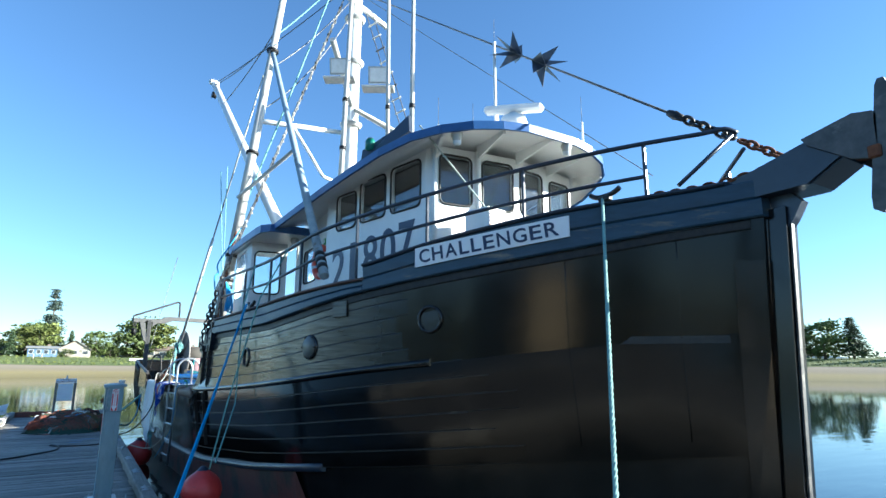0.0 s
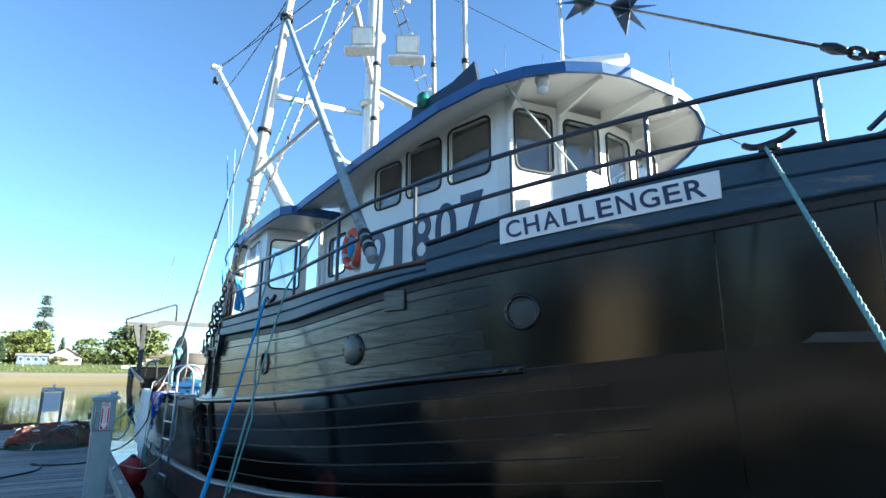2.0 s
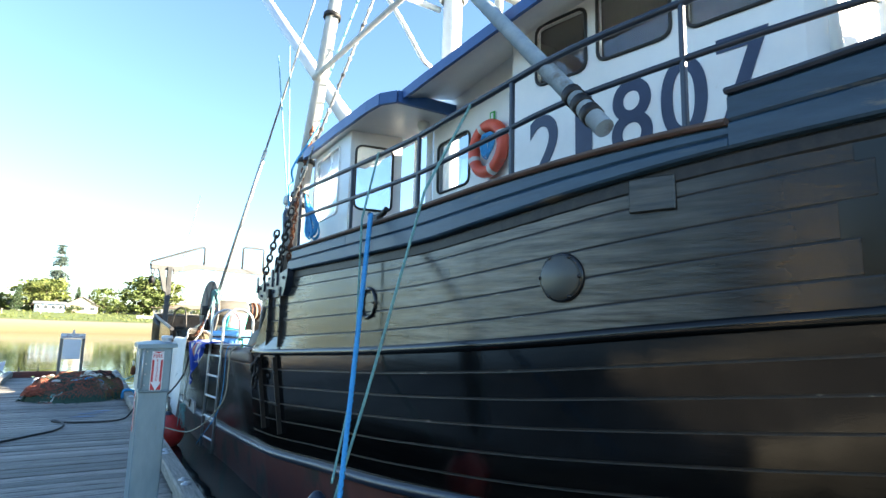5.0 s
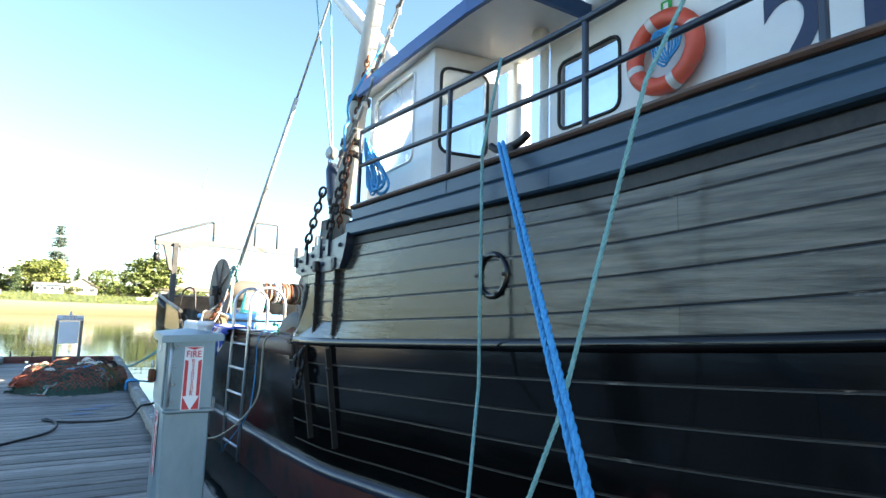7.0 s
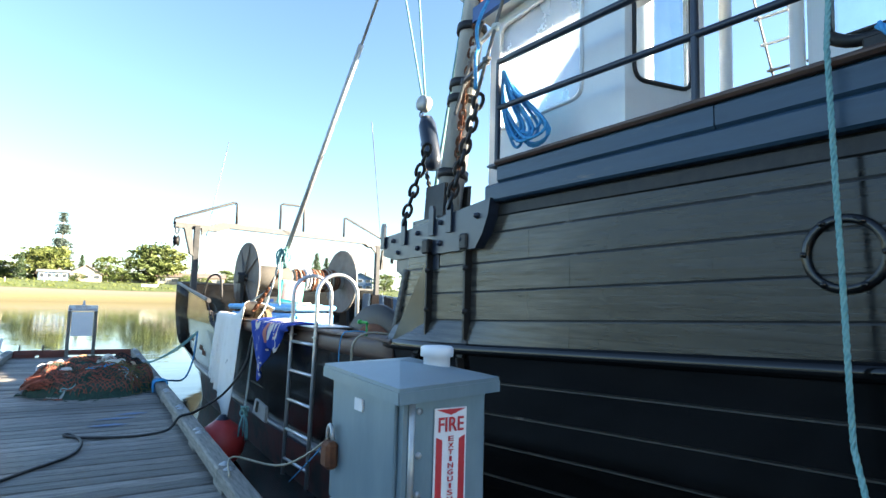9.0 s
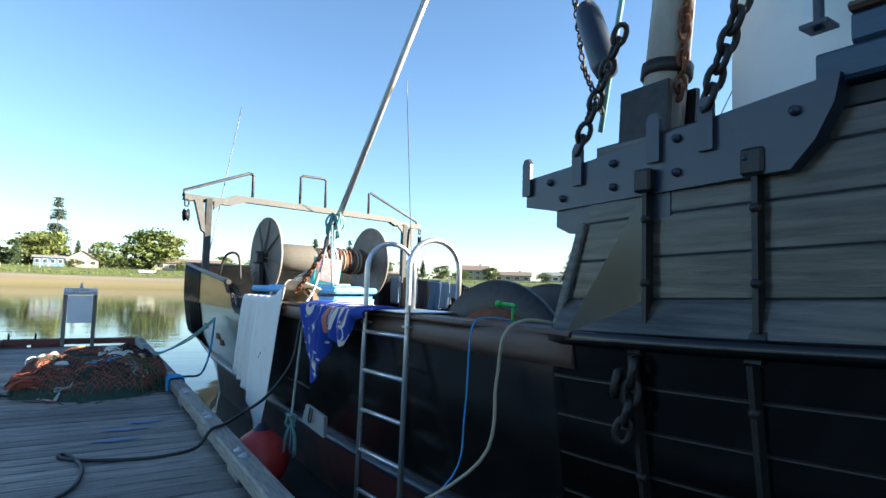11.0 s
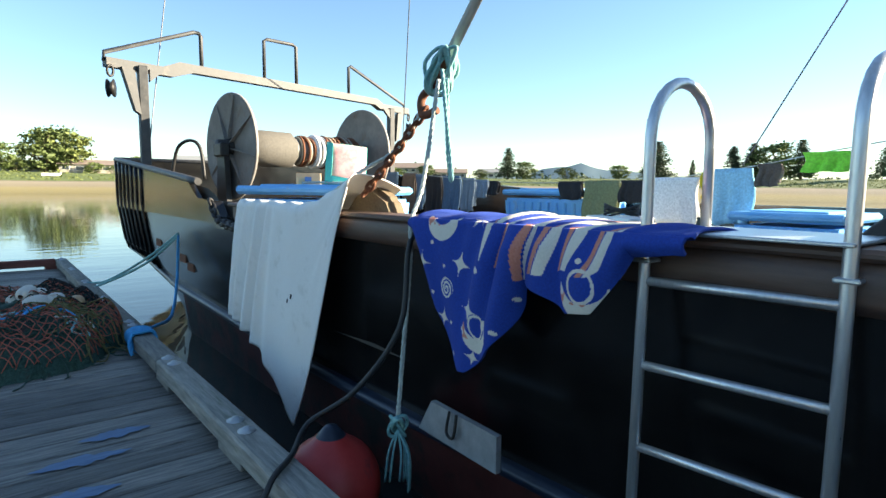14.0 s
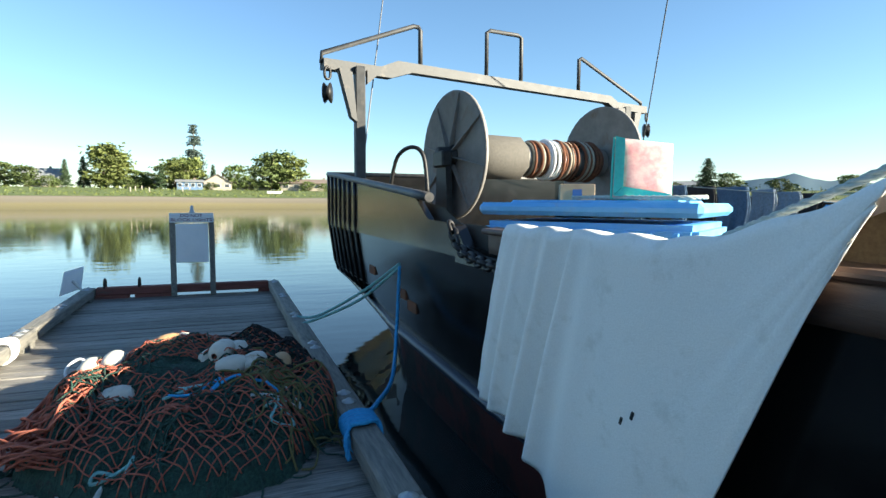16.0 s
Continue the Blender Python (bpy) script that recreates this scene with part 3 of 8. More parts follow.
for z0_, z1_ in ((0.2, 2.3),):
    sbm = bmesh.new()
    prism(sbm, [(side(3.30, z) - 0.012, 3.30 + rake(3.3, z), z) for z in (z0_, 0.9, 1.6, z1_)] + [(side(3.12, z) - 0.016, 3.12 + rake(3.12, z), z) for z in (z1_, 1.6, 0.9, z0_)], (0.02, 0, 0))
    part("stem_plate", sbm, PLATE, hull, "worn plate along the stem")
# steel sheathing seam lines near the bow
for sy, za, zb in ((3.62, 0.9, 2.52), (4.30, 0.8, 2.4)):
    bm = bmesh.new()
    pipe(bm, [(side(sy, z) - 0.001, sy + rake(sy, z), z) for z in np.linspace(za, zb, 9)], 0.005, 5)
    part("seam_weld", bm, BOWM, hull)


def rub(y0, y1, fz0, fz1, out, thick, seg=30):
    """A plank standing proud of the side, with eased edges."""
    bm = bmesh.new()
    rows = []
    for i in range(seg + 1):
        y = y0 + (y1 - y0) * i / seg
        a, b = fz0(y), fz1(y)
        xm = side(y, (a + b) / 2)
        rows.append([bm.verts.new((xm - o, y, z)) for z, o in ((a, out - thick), (a, out - 0.012), (a + 0.012, out), (b - 0.012, out), (b, out - 0.012), (b, out - thick))])
    for A, B in zip(rows, rows[1:]):
        for j in range(6):
            bm.faces.new((A[j], B[j], B[(j + 1) % 6], A[(j + 1) % 6]))
    for r, flip in ((rows[0], False), (rows[-1], True)):
        bm.faces.new(r[::-1] if flip else r)
    bmesh.ops.recalc_face_normals(bm, faces=bm.faces[:])
    return bm


tb = lambda y: lerp_table(y, TOPBLUE)
ta = lambda y: lerp_table(y, TOPAFT)
lb = lambda y: lerp_table(y, LOWBLUE)
bulwark = part("bulwark", rub(3.10, 6.02, lb, lambda y: lb(y) + 0.5 * (tb(y) - lb(y)) - 0.002, 0.055, 0.12), BLUE, boat, "worn blue painted wooden bulwark")
part("plank", rub(3.10, 6.02, lambda y: lb(y) + 0.5 * (tb(y) - lb(y)) + 0.002, tb, 0.05, 0.11), BLUE, bulwark)
part("plank", rub(6.022, 8.4, lb, lambda y: lb(y) + 0.52 * (ta(y) - lb(y)) - 0.002, 0.06, 0.12, 16), BLUE, bulwark)
part("plank", rub(8.404, 10.72, lb, lambda y: lb(y) + 0.52 * (ta(y) - lb(y)) - 0.002, 0.058, 0.12, 16), BLUE, bulwark)
part("plank", rub(6.022, 9.3, lambda y: lb(y) + 0.52 * (ta(y) - lb(y)) + 0.002, ta, 0.05, 0.11, 16), BLUE, bulwark)
part("plank", rub(9.304, 10.62, lambda y: lb(y) + 0.52 * (ta(y) - lb(y)) + 0.002, ta, 0.052, 0.11, 16), BLUE, bulwark)
part("cap_rail", rub(3.3, 6.02, lambda y: tb(y) + 0.001, lambda y: tb(y) + 0.032, 0.075, 0.17), NAVY, bulwark)
part("cap_rail", rub(6.024, 10.62, lambda y: ta(y) + 0.001, lambda y: ta(y) + 0.032, 0.075, 0.17), CAP, bulwark, "worn red-brown cap rail")
# black strip painted in for the shade below the overhanging bulwark
part("shadow_batten", rub(3.2, 10.8, lambda y: lb(y) - 0.085, lambda y: lb(y) - 0.002, 0.008, 0.04), IRON, bulwark, "black strip coloured as the shadow gap under the bulwark")
fb = bmesh.new()
rowsf = []
for i in range(31):
    y = 3.15 + (10.62 - 3.15) * i / 30
    top = tb(y) if y < 6.02 else ta(y)
    X = 2 * AX - side(y, 2.2)
    rowsf.append([fb.verts.new((X + o, y, z)) for o, z in ((0, 1.85), (0.05, 1.9), (0.05, top), (-0.08, top))])
for A, B in zip(rowsf, rowsf[1:]):
    for j in range(3):
        fb.faces.new((A[j], A[j + 1], B[j + 1], B[j]))
part("plank", fb, BLUE, bulwark)

# fore deck and working deck
def deck_mesh(y0, y1, z, inset):
    bm = bmesh.new()
    n = 16
    poly = []
    ys = [y0 + (y1 - y0) * i / n for i in range(n + 1)]
    lo = [(side(y, z) + inset, y, z) for y in ys]
    hi = [(2 * AX - side(y, z) - inset, y, z) for y in ys[::-1]]
    prism(bm, lo + hi, (0, 0, -0.06))
    return bm


part("foredeck", deck_mesh(3.4, 11.6, 1.72, 0.03), DARKWOOD, boat, "dark planked raised foredeck")
part("main_deck", deck_mesh(11.3, 23.9, 0.30, 0.03), DARKWOOD, boat, "dark wet working deck")

# low side aft with its rounded wooden cap
part("gunwale", moulding(11.75, 17.9, [(11, 1.03), (13, 1.01), (19, 1.05)], 0.17, 0.05, 40), CAP, boat, "dark brown rounded wooden gunwale")
gb = rub(11.75, 17.9, lambda y: 1.085, lambda y: 1.12, 0.06, 0.20, 30)
part("gunwale_top", gb, CAP, boat)
inner = bmesh.new()
rr = []
for i in range(31):
    y = 11.6 + (24.0 - 11.6) * i / 30
    t = 1.08 if y < 18.0 else (1.12 if y < 19 else 1.24 + (y - 19) * 0.07)
    rr.append([inner.verts.new((side(y, 0.9) + 0.10, y, z)) for z in (0.26, t)])
for A, B in zip(rr, rr[1:]):
    inner.faces.new((A[0], A[1], B[1], B[0]))
part("inner_side", inner, DARK, boat)
far = bmesh.new()
rr = []
for i in range(31):
    y = 11.6 + (24.0 - 11.6) * i / 30
    t = 1.10 if y < 19 else 1.24 + (y - 19) * 0.07
    X = 2 * AX - side(y, 0.9)
    rr.append([far.verts.new(p) for p in ((X, y, 0.8), (X, y, t), (X - 0.14, y, t), (X - 0.14, y, 0.26))])
for A, B in zip(rr, rr[1:]):
    for j in range(3):
        far.faces.new((A[j], A[j + 1], B[j + 1], B[j]))
part("far_side", far, PLATE, boat)

# stern bulwark: tall steel plating with ribs at the quarter
STERN = [(18.4, 1.12), (19.04, 1.14), (19.05, 1.29), (21.0, 1.45), (22.6, 1.58), (24.1, 1.69)]
sb = bmesh.new()
for i, (y0, y1) in enumerate(((18.44, 19.03), (19.034, 21.6), (21.604, 24.12))):
    rows = []
    for k in range(9):
        y = y0 + (y1 - y0) * k / 8
        t = float(np.interp(y, [a for a, _ in STERN], [b for _, b in STERN]))
        x = side(y, 1.0)
        rows.append([sb.verts.new(p) for p in ((x - 0.004, y, 0.90), (x - 0.004, y, t), (x + 0.05, y, t), (x + 0.05, y, 0.90))])
    for A, B in zip(rows, rows[1:]):
        for j in range(4):
            sb.faces.new((A[j], B[j], B[(j + 1) % 4], A[(j + 1) % 4]))
    for r in (rows[0], rows[-1]):
        sb.faces.new(r)
box(sb, (AX, 24.10, 1.2), (2 * (AX - 2.60), 0.06, 0.96))
bmesh.ops.recalc_face_normals(sb, faces=sb.faces[:])
stern = part("stern_bulwark", sb, PLATE, boat, "tall black steel stern bulwark")
st = bmesh.new()
pipe(st, [(side(y, 1.0) + 0.02, y, float(np.interp(y, [a for a, _ in STERN], [b for _, b in STERN])) + 0.02) for y in np.linspace(19.06, 24.1, 16)], 0.04, 10)
pipe(st, [(2.58, 24.1, 1.71), (8.2, 24.1, 1.71)], 0.04, 10)
part("top_tube", st, OLDSTEEL, stern, "worn steel tube along the top")
for k in range(7):
    y = 21.75 + k * 0.36
    t = float(np.interp(y, [a for a, _ in STERN], [b for _, b in STERN]))
    bm = bmesh.new()
    pipe(bm, [(side(y, z) - 0.012, y, z) for z in np.linspace(0.02, t, 10)], 0.022, 7)
    part("rib", bm, PLATE, stern)
dip = bmesh.new()
links(dip, smooth_path([(2.44, 18.46, 1.13), (2.43, 18.30, 0.98), (2.43, 18.05, 0.92), (2.43, 17.75, 0.90), (2.44, 17.4, 0.9)], 6), 0.09, 0.016)
part("chain_trim", dip, IRON, stern, "chain laid round the fairlead dip")
dipb = bmesh.new()
prism(dipb, [(2.47, 17.6, 0.86), (2.47, 18.45, 0.86), (2.47, 18.45, 1.12), (2.47, 18.3, 0.99), (2.47, 18.05, 0.94), (2.47, 17.6, 0.92)], (0.08, 0, 0))
part("dip_plate", dipb, PLATE, stern)

# sloped end of the raised foredeck
eb = bmesh.new()
prism(eb, [(2.70, 11.5, 1.05), (2.70, 11.97, 1.05), (2.70, 11.78, 1.62), (2.70, 11.70, 1.98), (2.70, 11.4, 1.98)], (2 * (AX - 2.70), 0, 0))
part("foredeck_end", eb, PLATE, boat, "sloped black end of the foredeck")
eb = bmesh.new()
beam(eb, (2.685, 11.985, 1.10), (2.685, 11.80, 1.64), 0.07, 0.05, 0.008)
part("end_batten", eb, RAILWOOD, boat, "grey weathered batten on the sloped end")

# portholes
def porthole(y, z, r):
    x = side(y, z)
    nrm = Vector((side(y + 0.05, z) - side(y - 0.05, z), 0, 0))
    d = Vector((-0.1, side(y + 0.05, z) - side(y - 0.05, z), 0)).normalized()
    m = Matrix.Translation((x + 0.01, y, z)) @ axis_to(d)
    bm = bmesh.new()
    lathe(bm, [(r * 1.28, -0.01), (r * 1.28, 0.016), (r * 1.22, 0.026), (r * 1.04, 0.030), (r, 0.024), (r * 0.97, 0.004)], m, 36)
    p = part("porthole", bm, PLATE, hull, "round black porthole with a heavy rim")
    bm = bmesh.new()
    lathe(bm, [(r * 0.98, 0.006), (r * 0.6, 0.0065), (0.0001, 0.007)], m, 36)
    part("pane", bm, PORTGLASS, p)
    for k in range(6):
        bm = bmesh.new()
        lathe(bm, [(0.0001, 0.045), (0.009, 0.043), (0.011, 0.034)], m @ Matrix.Translation((r * 1.13 * math.cos(k * 1.047), r * 1.13 * math.sin(k * 1.047), 0)), 8)
        part("bolt", bm, PLATE, p)


PORTGLASS = mat("dusty_port_glass", (0.005, 0.005, 0.005), (0.012, 0.011, 0.010), 5, 0.22, bump=0.05)
porthole(5.38, 1.91, 0.105)
porthole(6.84, 1.68, 0.105)
bm = bmesh.new()
lathe(bm, [(0.118, 0.02), (0.118, 0.034), (0.11, 0.04), (0.0001, 0.042)], Matrix.Translation((side(6.84, 1.68) + 0.01, 6.84, 1.68)) @ axis_to((-0.1, side(6.89, 1.68) - side(6.79, 1.68), 0)), 36)
part("blank_cover", bm, mat("drab_cover_paint", (0.035, 0.036, 0.030), (0.05, 0.05, 0.042), 6, 0.35), hull, "round drab cover over a porthole")
porthole(8.89, 1.60, 0.105)
# scuffed doubling plate under the brace foot
bm = bmesh.new()
box(bm, (side(6.36, 2.05) - 0.012, 6.36, 2.06), (0.02, 0.22, 0.17), pose(0, 0, 0, 0, 0, 20), 0.006)
part("scuffed_patch", bm, HULL, hull, "scuffed wooden doubling patch")
# chain plates and straps
cp = part("chain_plate", bmesh.new(), NAVY, boat, "heavy blue steel chain plate with lashing hooks")
cpx = lambda y: 2.585 + 0.066 * (y - 10.6)
bm = bmesh.new()
prism(bm, [(cpx(y), y, z) for y, z in ((10.80, 1.735), (12.02, 1.725), (12.26, 1.77), (12.26, 1.925), (11.75, 1.945), (10.64, 2.02), (10.66, 1.93), (10.72, 1.82))], (0.085, 0.0, 0))
bm.to_mesh(cp.data)
bm.free()
bm = bmesh.new()
prism(bm, [(cpx(y) + 0.02, y, z) for y, z in ((11.30, 1.63), (11.92, 1.60), (12.02, 1.64), (12.02, 1.724), (11.30, 1.734))], (0.09, 0, 0))
part("lower_block", bm, NAVY, cp)
for y, dz in ((11.11, 0.0), (11.36, 0.0), (11.83, 0.0), (12.24, 0.0)):
    bm = bmesh.new()
    t_ = 1.99 if y < 11.7 else 1.96
    prism(bm, [(cpx(y) - 0.022, y - 0.032, t_ - 0.13), (cpx(y) - 0.022, y + 0.032, t_ - 0.13), (cpx(y) - 0.022, y + 0.032, t_ + 0.05), (cpx(y) - 0.022, y + 0.016, t_ + 0.078),
               (cpx(y) - 0.022, y - 0.016, t_ + 0.078), (cpx(y) - 0.022, y - 0.032, t_ + 0.05)], (0.02, 0, 0))
    part("hook", bm, NAVY, cp)
for y, z in ((10.78, 1.93), (10.95, 1.80), (11.25, 1.80), (11.25, 1.94), (11.6, 1.79), (11.6, 1.90), (11.95, 1.78), (12.05, 1.88)):
    bm = bmesh.new()
    lathe(bm, [(0.0001, 0.024), (0.016, 0.018), (0.020, 0.0)], Matrix.Translation((cpx(y) - 0.001, y, z)) @ axis_to((-1, 0, 0)), 8)
    part("bolt", bm, NAVY, cp)
for y in (10.93, 11.40):
    bm = bmesh.new()
    wz = lerp_table(y, WALE)
    zs = list(np.linspace(0.25, wz - 0.05, 8)) + [wz + 0.06] + list(np.linspace(wz + 0.12, 1.80, 6))
    for a, b in zip(zs, zs[1:]):
        beam(bm, (side(y, a) - 0.016, y, a), (side(y, b) - 0.016, y, b), 0.06, 0.022)
    box(bm, (side(y, 1.76) - 0.045, y, 1.785), (0.05, 0.085, 0.10), bevel=0.01)
    s = part("strap", bm, IRON, cp, "black iron strap bolted down the planks")
    for z in (0.55, 0.9, 1.35, 1.62):
        bm = bmesh.new()
        lathe(bm, [(0.0001, 0.03), (0.018, 0.024), (0.022, 0.0)], Matrix.Translation((side(y, z) - 0.025, y, z)) @ axis_to((-1, 0, 0)), 8)
        part("bolt", bm, IRON, s)
# chain hung on the after strap
bm = bmesh.new()
ax_ = side(11.40, 0.95) - 0.05
links(bm, [(ax_, 11.38, 1.02), (ax_ - 0.01, 11.40, 0.84), (ax_ - 0.01, 11.44, 0.70)], 0.10, 0.018)
links(bm, [(ax_ - 0.02, 11.44, 1.0), (ax_ - 0.03, 11.46, 0.86)], 0.10, 0.018)
part("shackle", bm, IRON, cp, "black shackles hanging on the strap")


# ---- the boat: wheelhouse ----
def facet(p, q, z0, z1, wins, name, parent, label="", thick=0.06, matl=None, frame_m=None, pane_m=None):
    """An upright wall from p to q in plan, with window openings (u0, u1, z0, z1) along it; frames and panes are set in."""
    p, q = Vector((*p, 0)), Vector((*q, 0))
    ln = (q - p).length
    d = (q - p).normalized()
    nrm = Vector((-d.y, d.x, 0))
    walls = []

    def slab(bm, u0, u1, a, b, t=thick, off=0.0):
        prism(bm, [p + d * u0 + nrm * off + Vector((0, 0, a)), p + d * u1 + nrm * off + Vector((0, 0, a)), p + d * u1 + nrm * off + Vector((0, 0, b)),
                   p + d * u0 + nrm * off + Vector((0, 0, b))], nrm * t)

    def panel(u0, u1, a, b):
        bm = bmesh.new()
        slab(bm, u0, u1, a, b)
        walls.append(part(name, bm, matl or WHITE, parent, label))

    us = 0.0
    for u0, u1, a, b in wins:
        if u0 > us + 0.001:
            panel(us, u0, z0, z1)
        panel(u0, u1, z0, a)
        panel(u0, u1, b, z1)
        us = u1
    if us < ln - 0.001:
        panel(us, ln, z0, z1)
    w = walls[0]
    for u0, u1, a, b in wins:
        ring = []
        c = min(0.07, (u1 - u0) * 0.18)
        for cu, cz, s in ((u1 - c, b - c, 0), (u0 + c, b - c, 90), (u0 + c, a + c, 180), (u1 - c, a + c, 270)):
            for k in range(5):
                t = radians(s + k * 22.5)
                ring.append(p + d * (cu + c * math.cos(t)) + Vector((0, 0, cz + c * math.sin(t))) - nrm * 0.004)
        bm = bmesh.new()
        pipe(bm, ring, 0.013, 6, closed=True)
        win = part("window", bm, frame_m or RUBBER, w, "" if frame_m else "black rubber-framed window")
        for sx, sz in ((0, 0), (0, 1), (1, 0), (1, 1)):
            bm = bmesh.new()
            corner = p + d * (u0 if sx == 0 else u1) + Vector((0, 0, a if sz == 0 else b))
            du, dz = d * (1 if sx == 0 else -1), Vector((0, 0, 1 if sz == 0 else -1))
            pts = [corner]
            for k in range(6):
                t = radians(90 * k / 5)
                pts.append(corner + du * c * (1 - math.sin(t)) + dz * c * (1 - math.cos(t)))
            prism(bm, [v + nrm * 0.003 for v in pts], nrm * 0.02)
            part("corner_fillet", bm, matl or WHITE, win)
        bm = bmesh.new()
        slab(bm, u0, u1, a, b, 0.008, 0.025)
        g = part("pane", bm, pane_m or GLASSM, win)
        g.visible_shadow = False
    return w


house = base("wheelhouse", (AX, 7.5, 1.72), "white painted wheelhouse with raked visor and blue trimmed roof", "wheelhouse")
HX = 4.95
P = [(3.455, 7.92), (3.86, 5.99), (3.94, 5.88), (4.40, 5.82), (4.47, 5.805), (4.93, 5.75)]
Pm = [(2 * HX - x, y) for x, y in P]
Z0, Z1 = 1.70, 3.90
W0, W1 = 3.235, 3.79
L0 = math.dist(P[0], P[1])
facet(P[0], P[1], Z0, Z1, [(0.23, 0.66, W0 - 0.02, W1 - 0.10), (0.75, 1.26, W0, W1 - 0.02), (1.36, 1.89, W0, W1)], "side_wall", house)
facet(P[1], P[2], Z0, Z1, [], "corner_wall", house)
facet(P[2], P[3], Z0, Z1, [(0.03, 0.43, W0 - 0.0, W1 + 0.02)], "front_wall", house)
facet(P[3], P[4], Z0, Z1, [], "corner_wall", house)
facet(P[4], P[5], Z0, Z1, [(0.03, 0.44, W0, W1 + 0.02)], "front_wall", house)
facet(P[5], Pm[5], Z0, Z1, [], "front_wall", house)
facet(Pm[5], Pm[4], Z0, Z1, [(0.05, 0.44, W0, W1 + 0.0)], "front_wall", house)
facet(Pm[4], Pm[3], Z0, Z1, [], "corner_wall", house)
facet(Pm[3], Pm[2], Z0, Z1, [(0.05, 0.42, W0, W1 - 0.03)], "front_wall", house)
facet(Pm[2], Pm[1], Z0, Z1, [], "corner_wall", house)
facet(Pm[1], Pm[0], Z0, Z1, [(0.10, 0.62, W0, W1), (0.72, 1.24, W0, W1 - 0.02), (1.34, 1.75, W0, W1 - 0.1)], "side_wall", house)
# return and aft side wall with the ring
facet((3.60, 7.98), (3.455, 7.92), Z0, 3.75, [], "return_wall", house)
facet((3.62, 9.38), (3.60, 7.98), Z0, 3.75, [(0.10, 0.66, 2.72, 3.22)], "aft_side_wall", house)
facet(Pm[0], (2 * HX - 3.62, 9.38), Z0, 3.75, [(0.74, 1.3, 2.72, 3.22)], "aft_side_wall", house)
# aft shelter with its clear side sheet
facet((3.02, 11.25), (2.97, 9.98), Z0, 3.45, [(0.12, 0.95, 2.62, 3.38)], "shelter_side", house, frame_m=WHITE, pane_m=CLEAR)
facet((2.97, 9.98), (3.52, 9.88), Z0, 3.45, [(0.06, 0.46, 2.62, 3.30)], "shelter_front", house)
# pillars beside the open side door
for x, y in ((3.60, 9.42), (3.70, 9.86)):
    bm = bmesh.new()
    pipe(bm, [(x, y, Z0), (x, y, 3.5)], 0.035, 10)
    part("pillar", bm, WHITE, house)
# vertical posts between the front windows
for x, y in ((3.90, 5.87), (4.435, 5.79)):
    bm = bmesh.new()
    pipe(bm, [(x, y, 2.6), (x, y, 3.9)], 0.028, 10)
    part("window_post", bm, WHITE, house)


def roof_z(x, y):
    return 4.02 - 0.075 * (y - 5.3) - 0.22 * ((x - HX) / 1.72) ** 2 - 0.10 * max(0.0, 5.7 - y) / 0.7


def roof_sheet(outline_l, name, material, lift, thick, trim):
    """A cambered roof over an outline mirrored about the axis; blue trim round the edge."""
    bm = bmesh.new()
    rows = []
    n = 10
    for x, y in outline_l:
        row = []
        for k in range(n + 1):
            X = x + (2 * HX - 2 * x) * k / n
            row.append((X, y, roof_z(X, y) + lift))
        rows.append(row)
    top = [[bm.verts.new((a, b, c + thick)) for a, b, c in r] for r in rows]
    low = [[bm.verts.new(v) for v in r] for r in rows]
    for S, f in ((top, False), (low, True)):
        for A, B in zip(S, S[1:]):
            for k in range(n):
                bm.faces.new((A[k], A[k + 1], B[k + 1], B[k])).smooth = True
    for k in (0, n):
        for i in range(len(rows) - 1):
            bm.faces.new((top[i][k], top[i + 1][k], low[i + 1][k], low[i][k]))
    for i in (0, len(rows) - 1):
        for k in range(n):
            bm.faces.new((top[i][k], top[i][k + 1], low[i][k + 1], low[i][k]))
    bmesh.ops.recalc_face_normals(bm, faces=bm.faces[:])
    r = part(name, bm, material, house, "white roof with camber and wide eaves")
    edge = [Vector(p[0]) for p in rows] + [Vector(p[-1]) for p in rows[::-1]]
    bm = bmesh.new()
    k = len(edge)
    for i in range(k):
        a, b = edge[i], edge[(i + 1) % k]
        beam(bm, a + Vector((0, 0, thick / 2)), b + Vector((0, 0, thick / 2)), 0.03, thick + 0.03)
    part("trim", bm, trim, r)
    return r


FRONT = [(4.60, 5.10), (4.3, 5.15), (4.0, 5.27), (3.74, 5.48), (3.54, 5.78), (3.38, 6.2), (3.28, 6.8), (3.20, 7.4), (3.14, 8.0), (3.08, 8.6), (3.05, 9.02)]
roof_sheet(FRONT, "roof", WHITE, 0.0, 0.06, BLUETRIM)
AFT = [(3.0, 9.0), (2.90, 9.15), (2.88, 9.4), (2.88, 10.2), (2.90, 11.3)]
bm = bmesh.new()
prism(bm, [(x, y, 3.45 + 0.012 * (y - 9)) for x, y in AFT] + [(3.72, y, 3.45 + 0.012 * (y - 9)) for x, y in AFT[::-1]], (0, 0, 0.05))
ar = part("aft_roof", bm, WHITE, house, "flat white shelter roof")
bm = bmesh.new()
ed = [Vector((x, y, 3.48 + 0.012 * (y - 9))) for x, y in AFT]
for a, b in zip(ed, ed[1:]):
    beam(bm, a, b, 0.035, 0.11)
beam(bm, ed[0], ed[0] + Vector((0.7, -0.02, 0.0)), 0.035, 0.11)
part("trim", bm, BLUETRIM, ar)
